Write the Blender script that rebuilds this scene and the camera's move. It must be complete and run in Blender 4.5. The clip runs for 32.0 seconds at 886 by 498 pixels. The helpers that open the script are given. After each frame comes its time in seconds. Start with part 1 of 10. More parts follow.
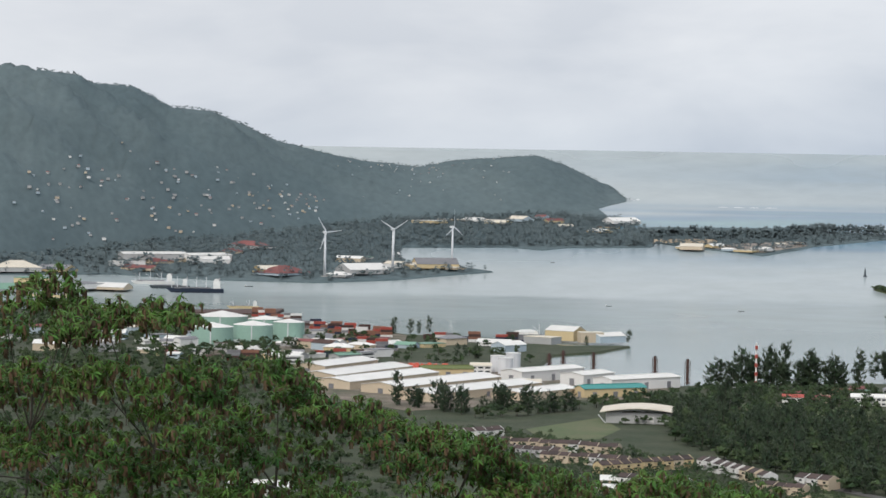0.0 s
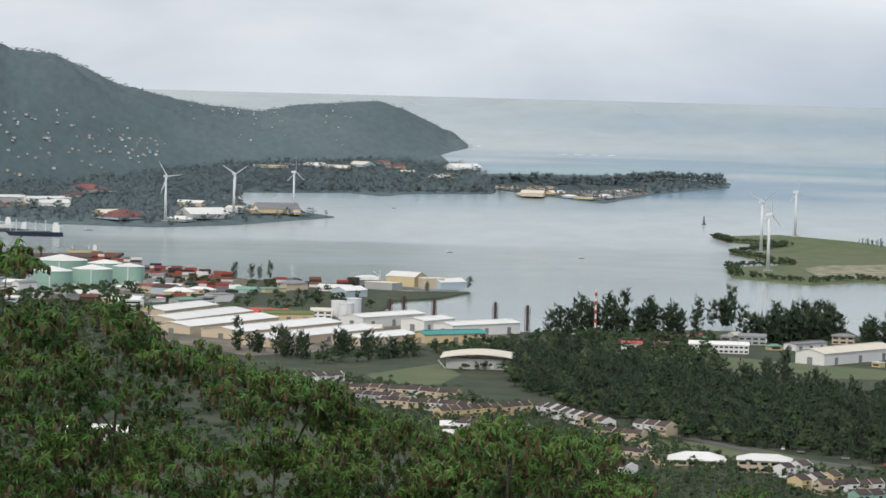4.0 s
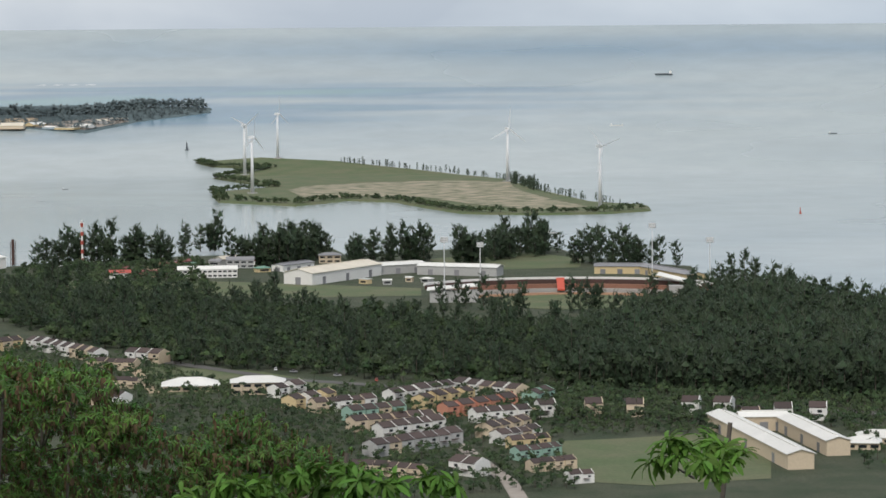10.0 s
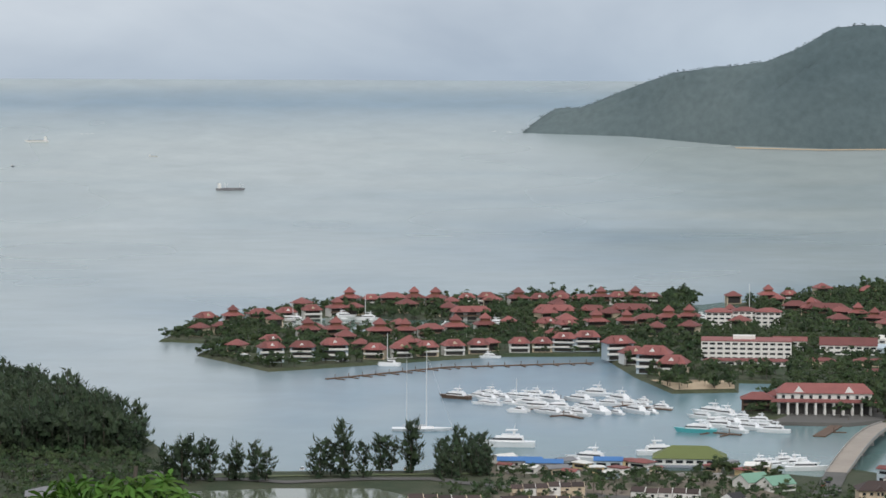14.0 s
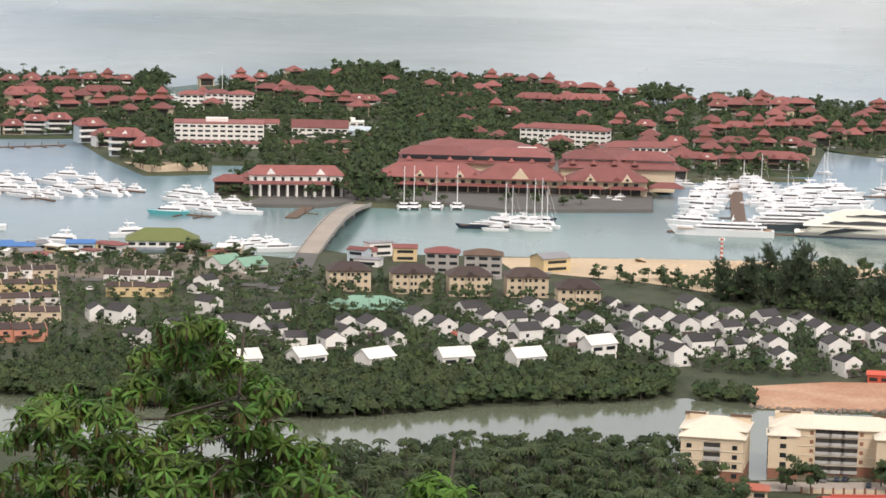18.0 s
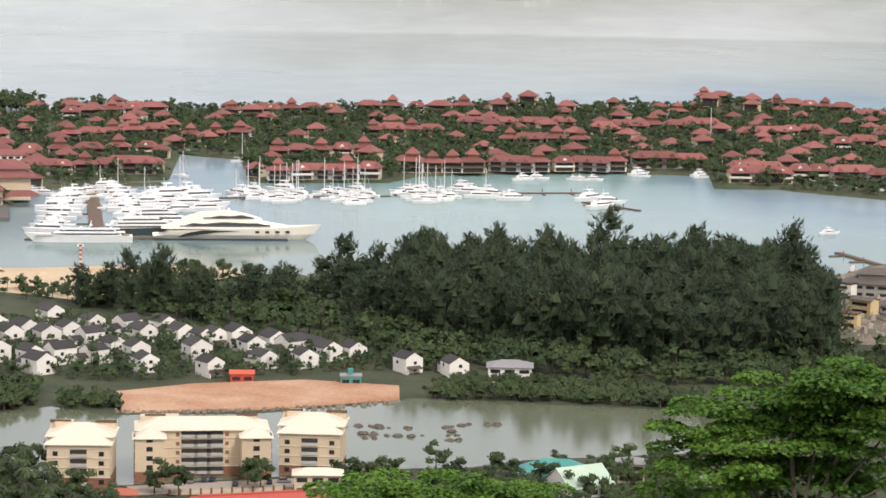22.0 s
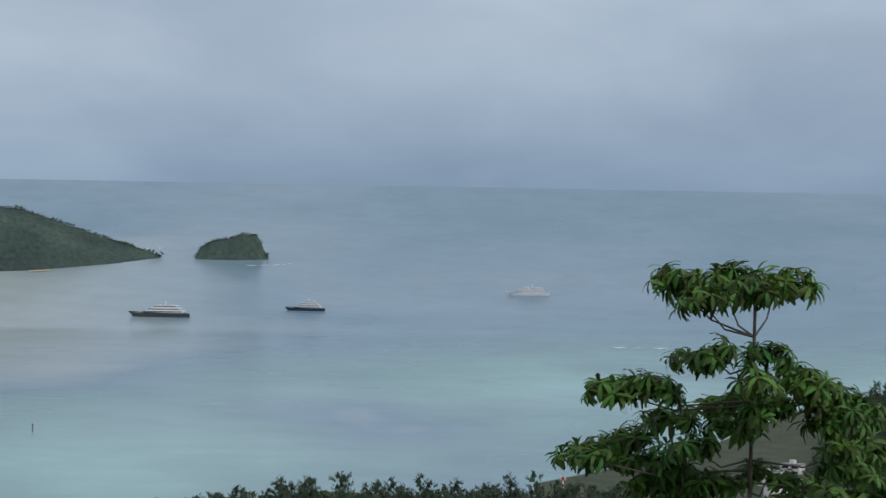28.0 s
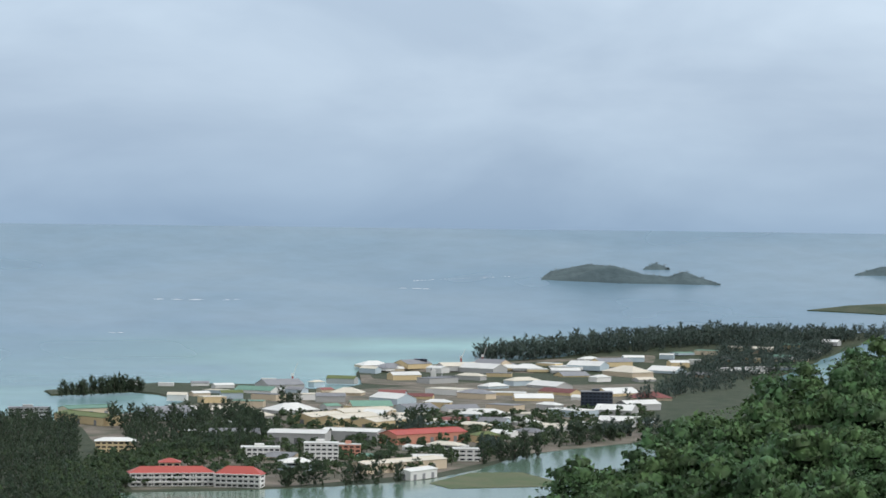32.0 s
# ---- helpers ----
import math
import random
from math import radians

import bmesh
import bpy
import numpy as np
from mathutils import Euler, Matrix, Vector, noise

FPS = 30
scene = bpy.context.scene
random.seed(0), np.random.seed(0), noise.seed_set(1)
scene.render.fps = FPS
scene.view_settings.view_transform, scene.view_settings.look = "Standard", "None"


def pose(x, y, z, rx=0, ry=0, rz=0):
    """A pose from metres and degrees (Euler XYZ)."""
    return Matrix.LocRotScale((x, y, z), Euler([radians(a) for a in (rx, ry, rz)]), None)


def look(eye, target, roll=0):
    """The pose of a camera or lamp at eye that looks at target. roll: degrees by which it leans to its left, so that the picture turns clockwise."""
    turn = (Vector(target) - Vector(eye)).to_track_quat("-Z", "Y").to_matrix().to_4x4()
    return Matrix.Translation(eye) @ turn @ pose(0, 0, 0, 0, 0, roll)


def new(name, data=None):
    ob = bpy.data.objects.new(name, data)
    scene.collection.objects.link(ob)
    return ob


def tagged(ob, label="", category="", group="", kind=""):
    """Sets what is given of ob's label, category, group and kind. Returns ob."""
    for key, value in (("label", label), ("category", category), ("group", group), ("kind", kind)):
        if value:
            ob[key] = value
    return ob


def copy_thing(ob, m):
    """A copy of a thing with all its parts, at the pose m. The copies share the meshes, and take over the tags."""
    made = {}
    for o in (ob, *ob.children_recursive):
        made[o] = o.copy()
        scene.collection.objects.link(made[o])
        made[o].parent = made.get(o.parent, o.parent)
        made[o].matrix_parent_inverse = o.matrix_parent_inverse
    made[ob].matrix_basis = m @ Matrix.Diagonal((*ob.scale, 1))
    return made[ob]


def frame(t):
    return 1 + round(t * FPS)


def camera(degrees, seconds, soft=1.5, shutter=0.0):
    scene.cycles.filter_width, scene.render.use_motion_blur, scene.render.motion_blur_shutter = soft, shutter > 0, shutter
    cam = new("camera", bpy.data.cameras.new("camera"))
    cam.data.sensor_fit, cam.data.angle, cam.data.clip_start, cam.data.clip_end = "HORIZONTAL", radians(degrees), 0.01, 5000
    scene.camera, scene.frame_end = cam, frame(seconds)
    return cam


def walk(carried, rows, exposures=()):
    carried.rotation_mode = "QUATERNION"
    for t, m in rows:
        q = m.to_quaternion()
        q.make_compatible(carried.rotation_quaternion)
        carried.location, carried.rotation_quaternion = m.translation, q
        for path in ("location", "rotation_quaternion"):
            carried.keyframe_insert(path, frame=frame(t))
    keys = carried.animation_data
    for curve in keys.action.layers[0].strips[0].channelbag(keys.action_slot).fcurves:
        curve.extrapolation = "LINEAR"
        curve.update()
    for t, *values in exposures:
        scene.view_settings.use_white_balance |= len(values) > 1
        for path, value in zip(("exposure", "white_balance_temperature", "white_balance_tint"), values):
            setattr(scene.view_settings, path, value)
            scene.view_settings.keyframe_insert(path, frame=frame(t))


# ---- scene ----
from mathutils import geometry

# A hilltop view over a harbour town, a marina island and a lagoon; one hand-held pan to the right.
EYE = 195.0
cam = camera(18.213, 32.0, soft=1.6)
# seconds, turn to the right, tilt up, lean (degrees)
TURNS = [
    (0, -0.000, -2.118, 0.927), (0.5, -0.133, -2.123, 1.079), (1, -0.019, -2.054, 1.147),
    (1.5, 0.282, -2.212, 1.074), (2, 0.763, -2.463, 1.066), (2.5, 1.350, -2.573, 1.157),
    (3, 1.956, -2.636, 1.300), (3.5, 2.631, -2.929, 1.390), (5.5, 5.002, -3.663, 1.314),
    (6, 5.403, -3.873, 1.119), (6.5, 6.096, -3.940, 1.112), (7, 7.253, -3.921, 1.063),
    (7.5, 8.063, -4.061, 0.832), (8, 8.935, -4.426, 0.591), (8.5, 10.025, -4.533, 0.400),
    (9, 10.980, -4.502, 0.208), (9.5, 12.124, -4.556, -0.078), (10, 13.977, -4.625, -0.477),
    (10.5, 16.206, -4.502, -0.651), (11, 17.846, -3.975, -0.610), (11.5, 18.910, -3.592, -0.227),
    (12, 20.386, -3.755, -0.001), (12.5, 24.078, -4.099, 0.178), (13, 28.172, -3.794, 0.408),
    (13.5, 31.117, -3.688, 0.036), (14, 33.055, -3.517, 0.251), (14.5, 34.796, -3.315, 0.565),
    (15, 36.797, -3.117, 0.618), (15.5, 38.558, -3.227, 0.432), (17.5, 43.154, -7.088, 0.614),
    (18, 44.058, -7.877, 1.343), (18.5, 45.531, -8.032, 1.799), (19, 47.183, -7.778, 1.725),
    (19.5, 48.786, -7.853, 1.299), (20, 50.558, -7.935, 1.094), (20.5, 52.238, -7.897, 1.056),
    (21, 53.712, -7.777, 1.066), (21.5, 55.431, -7.732, 0.842), (22, 57.403, -7.515, 0.966),
    (22.5, 59.159, -6.362, 1.013), (23, 60.672, -4.996, 1.073), (23.5, 61.937, -4.115, 0.873),
    (24, 63.609, -4.046, 0.758), (24.5, 65.655, -3.898, 0.796), (26.5, 73.021, -2.577, 0.645),
    (27, 75.655, -1.940, 0.690), (27.5, 77.940, -1.471, 0.807), (28, 80.055, -1.321, 1.024),
    (28.5, 82.465, -1.273, 1.156), (29, 84.768, -1.216, 1.217), (29.5, 86.897, -1.066, 0.971),
    (30, 89.083, -0.944, 0.664), (30.5, 91.520, -0.974, 0.568), (31, 94.243, -0.975, 0.757),
    (31.5, 97.023, -0.822, 0.840), (32, 98.985, -0.454, 0.701),
]
walk(
    cam,
    [(t, pose(0, 0, EYE, 0, 0, -turn) @ pose(0, 0, 0, 90 + tilt) @ pose(0, 0, 0, 0, 0, lean)) for t, turn, tilt, lean in TURNS],
    exposures=[(0, 0.12, 6350, 11), (6, 0.16, 6400, 10), (9, 0.14, 6450, 10), (11, 0.0, 6450, 10), (12, -0.1, 6450, 10), (13, -0.06, 6400, 10), (14, 0.04, 6400, 10), (15, -0.14, 6350, 10), (15.5, -0.16, 6350, 10), (17.5, 0.55, 7050, 16), (22, 0.62, 7050, 16), (23, 0.36, 6800, 13), (23.6, 0.2, 6600, 11), (24.5, 0.16, 6500, 11), (27, -0.18, 6150, 10), (28, -0.27, 6100, 9), (29.5, -0.15, 6100, 9), (31, 0.0, 6050, 7), (31.5, 0.06, 6100, 7), (32, 0.18, 6150, 8)],
)

# ---- sky and sun: overcast, soft high light ----
world = bpy.data.worlds.new("overcast_sky")
scene.world = world
world.use_nodes = True
wn, wl = world.node_tree.nodes, world.node_tree.links
wn.clear()
SUN_UP, SUN_ROUND = radians(46), radians(205)


def wnode(kind, **sets):
    n = wn.new(kind)
    for k, v in sets.items():
        if k == "sky_type":
            n.sky_type = v
        elif k == "operation":
            n.operation = v
        elif k == "blend_type":
            n.blend_type = v
        else:
            n.inputs[k].default_value = v
    return n


sky = wnode("ShaderNodeTexSky", sky_type="NISHITA")
sky.sun_disc, sky.sun_elevation, sky.sun_rotation = False, SUN_UP, SUN_ROUND
sky.air_density, sky.dust_density = 1.0, 3.0
coord = wnode("ShaderNodeTexCoord")
stretch = wnode("ShaderNodeMapping")
stretch.inputs["Scale"].default_value = (6.0, 6.0, 17.0)
wl.new(coord.outputs["Generated"], stretch.inputs["Vector"])
puffs = wnode("ShaderNodeTexNoise", Scale=1.25, Detail=5.0, Roughness=0.5, Distortion=0.25)
wl.new(stretch.outputs["Vector"], puffs.inputs["Vector"])
cloud = wn.new("ShaderNodeValToRGB")
cloud.color_ramp.elements[0].position, cloud.color_ramp.elements[0].color = 0.34, (7.0, 7.3, 7.75, 1)
cloud.color_ramp.elements[1].position, cloud.color_ramp.elements[1].color = 0.66, (9.4, 9.45, 9.5, 1)
wl.new(puffs.outputs["Fac"], cloud.inputs["Fac"])
# the cloud deck is brighter to the north-west and rain-blue to the south-east
split = wnode("ShaderNodeSeparateXYZ")
wl.new(coord.outputs["Generated"], split.inputs["Vector"])
side = wn.new("ShaderNodeValToRGB")
side.color_ramp.elements[0].position, side.color_ramp.elements[0].color = 0.0, (1.0, 0.985, 0.97, 1)
side.color_ramp.elements[1].position, side.color_ramp.elements[1].color = 1.0, (0.70, 0.785, 0.88, 1)
wl.new(split.outputs["X"], side.inputs["Fac"])
tint = wnode("ShaderNodeMix")
tint.data_type, tint.blend_type = "RGBA", "MULTIPLY"
tint.inputs["Factor"].default_value = 1.0
wl.new(cloud.outputs["Color"], tint.inputs["A"])
wl.new(side.outputs["Color"], tint.inputs["B"])
# it thickens to a grey-blue rain band low over the sea
low = wn.new("ShaderNodeValToRGB")
low.color_ramp.elements[0].position, low.color_ramp.elements[0].color = 0.0, (0.0, 0.0, 0.0, 1)
low.color_ramp.elements[1].position, low.color_ramp.elements[1].color = 0.13, (1, 1, 1, 1)
low.color_ramp.elements.new(0.012).color = (0.22, 0.22, 0.22, 1)
low.color_ramp.elements.new(0.05).color = (0.72, 0.72, 0.72, 1)
wl.new(split.outputs["Z"], low.inputs["Fac"])
rain = wnode("ShaderNodeMix")
rain.data_type = "RGBA"
rain.inputs["A"].default_value, rain.inputs["B"].default_value = (0.79, 0.845, 0.895, 1), (0.60, 0.69, 0.77, 1)
wl.new(split.outputs["X"], rain.inputs["Factor"])
lift = wnode("ShaderNodeMix")
lift.data_type = "RGBA"
lift.inputs["B"].default_value = (1, 1, 1, 1)
wl.new(low.outputs["Color"], lift.inputs["Factor"])
wl.new(rain.outputs["Result"], lift.inputs["A"])
deck_tone = wnode("ShaderNodeMix")
deck_tone.data_type, deck_tone.blend_type = "RGBA", "MULTIPLY"
deck_tone.inputs["Factor"].default_value = 1.0
wl.new(tint.outputs["Result"], deck_tone.inputs["A"])
wl.new(lift.outputs["Result"], deck_tone.inputs["B"])
cover = wnode("ShaderNodeMix")
cover.data_type = "RGBA"
cover.inputs["Factor"].default_value = 0.88
wl.new(sky.outputs["Color"], cover.inputs["A"])
wl.new(deck_tone.outputs["Result"], cover.inputs["B"])
air = wnode("ShaderNodeBackground", Strength=0.1)
wl.new(cover.outputs["Result"], air.inputs["Color"])
sky_out = wnode("ShaderNodeOutputWorld")
wl.new(air.outputs["Background"], sky_out.inputs["Surface"])

sun = new("sun", bpy.data.lights.new("sun", "SUN"))
sun.data.energy, sun.data.angle, sun.data.color = 1.5, radians(12), (1.0, 0.96, 0.9)
sun.matrix_world = look((0, 0, 0), (-math.sin(SUN_ROUND) * math.cos(SUN_UP), -math.cos(SUN_ROUND) * math.cos(SUN_UP), -math.sin(SUN_UP)))


# ---- materials ----
def mat(name, color, rough=0.7, metal=0.0, vary=0.18, fine=6.0, coarse=0.6, bump=0.0, other=None, random_tint=0.0, spec=0.5):
    """A procedural surface: base colour broken up at two scales in metres, with an optional second colour and relief."""
    m = bpy.data.materials.new(name)
    m.use_nodes = True
    n, l = m.node_tree.nodes, m.node_tree.links
    b = n["Principled BSDF"]
    b.inputs["Roughness"].default_value, b.inputs["Metallic"].default_value = rough, metal
    b.inputs["Specular IOR Level"].default_value = spec
    geo = n.new("ShaderNodeNewGeometry")
    n1, n2 = n.new("ShaderNodeTexNoise"), n.new("ShaderNodeTexNoise")
    n1.inputs["Scale"].default_value, n1.inputs["Detail"].default_value = 1.0 / fine * 6, 5.0
    n2.inputs["Scale"].default_value, n2.inputs["Detail"].default_value = 1.0 / (fine * 12) * 6 * coarse, 3.0
    l.new(geo.outputs["Position"], n1.inputs["Vector"])
    l.new(geo.outputs["Position"], n2.inputs["Vector"])
    blend = n.new("ShaderNodeMix")
    blend.data_type = "RGBA"
    second = other or tuple(c * 0.55 for c in color)
    ramp = n.new("ShaderNodeMapRange")
    ramp.inputs["From Min"].default_value, ramp.inputs["From Max"].default_value = 0.35, 0.68
    l.new(n2.outputs["Fac"], ramp.inputs["Value"])
    amount = n.new("ShaderNodeMath")
    amount.operation = "MULTIPLY"
    amount.inputs[1].default_value = 1.0 if other else vary * 1.6
    l.new(ramp.outputs["Result"], amount.inputs[0])
    l.new(amount.outputs[0], blend.inputs["Factor"])
    blend.inputs["A"].default_value, blend.inputs["B"].default_value = (*color, 1), (*second, 1)
    hsv = n.new("ShaderNodeHueSaturation")
    value = n.new("ShaderNodeMapRange")
    value.inputs["To Min"].default_value, value.inputs["To Max"].default_value = 1 - vary * 1.5, 1 + vary * 1.5
    l.new(n1.outputs["Fac"], value.inputs["Value"])
    l.new(blend.outputs["Result"], hsv.inputs["Color"])
    if random_tint:
        info = n.new("ShaderNodeObjectInfo")
        rnd = n.new("ShaderNodeMapRange")
        rnd.inputs["To Min"].default_value, rnd.inputs["To Max"].default_value = 1 - random_tint, 1 + random_tint
        l.new(info.outputs["Random"], rnd.inputs["Value"])
        both = n.new("ShaderNodeMath")
        both.operation = "MULTIPLY"
        l.new(value.outputs["Result"], both.inputs[0])
        l.new(rnd.outputs["Result"], both.inputs[1])
        l.new(both.outputs[0], hsv.inputs["Value"])
    else:
        l.new(value.outputs["Result"], hsv.inputs["Value"])
    l.new(hsv.outputs["Color"], b.inputs["Base Color"])
    if bump:
        bp = n.new("ShaderNodeBump")
        bp.inputs["Strength"].default_value, bp.inputs["Distance"].default_value = 0.6, bump
        l.new(n1.outputs["Fac"], bp.inputs["Height"])
        l.new(bp.outputs["Normal"], b.inputs["Normal"])
    return m


def leaf_mat(name, color, second, vary=0.35, rough=0.65, island=0.3, lump=14.0, thin=0.0, soft=0.5):
    """Foliage: each leaf or clump takes its own shade, over slow changes from tree to tree."""
    m = bpy.data.materials.new(name)
    m.use_nodes = True
    n, l = m.node_tree.nodes, m.node_tree.links
    b = n["Principled BSDF"]
    b.inputs["Roughness"].default_value = rough
    b.inputs["Specular IOR Level"].default_value = 0.25
    geo = n.new("ShaderNodeNewGeometry")
    no = n.new("ShaderNodeTexNoise")
    no.inputs["Scale"].default_value, no.inputs["Detail"].default_value = 1.0 / lump, 3.0
    l.new(geo.outputs["Position"], no.inputs["Vector"])
    blend = n.new("ShaderNodeMix")
    blend.data_type = "RGBA"
    blend.inputs["A"].default_value, blend.inputs["B"].default_value = (*color, 1), (*second, 1)
    mr = n.new("ShaderNodeMapRange")
    mr.inputs["From Min"].default_value, mr.inputs["From Max"].default_value = 0.38, 0.64
    l.new(no.outputs["Fac"], mr.inputs["Value"])
    l.new(mr.outputs["Result"], blend.inputs["Factor"])
    hsv = n.new("ShaderNodeHueSaturation")
    v = n.new("ShaderNodeMapRange")
    v.inputs["To Min"].default_value, v.inputs["To Max"].default_value = 1 - vary, 1 + vary
    l.new(geo.outputs["Random Per Island"], v.inputs["Value"])
    h = n.new("ShaderNodeMapRange")
    h.inputs["To Min"].default_value, h.inputs["To Max"].default_value = 0.5 - 0.02 * island, 0.5 + 0.05 * island
    l.new(geo.outputs["Random Per Island"], h.inputs["Value"])
    l.new(h.outputs["Result"], hsv.inputs["Hue"])
    l.new(blend.outputs["Result"], hsv.inputs["Color"])
    l.new(v.outputs["Result"], hsv.inputs["Value"])
    l.new(hsv.outputs["Color"], b.inputs["Base Color"])
    if soft:
        # small needles and leaves scatter light upwards whatever the lie of their clump
        lift, even = n.new("ShaderNodeVectorMath"), n.new("ShaderNodeVectorMath")
        lift.operation, even.operation = "MULTIPLY_ADD", "NORMALIZE"
        lift.inputs[1].default_value, lift.inputs[2].default_value = (1 - soft, 1 - soft, 1 - soft), (0, 0, soft)
        l.new(geo.outputs["Normal"], lift.inputs[0])
        l.new(lift.outputs["Vector"], even.inputs[0])
        l.new(even.outputs["Vector"], b.inputs["Normal"])
    if thin:
        through_light, both = n.new("ShaderNodeBsdfTranslucent"), n.new("ShaderNodeMixShader")
        both.inputs["Fac"].default_value = thin
        l.new(hsv.outputs["Color"], through_light.inputs["Color"])
        l.new(b.outputs["BSDF"], both.inputs[1])
        l.new(through_light.outputs["BSDF"], both.inputs[2])
        l.new(both.outputs["Shader"], n["Material Output"].inputs["Surface"])
    return m


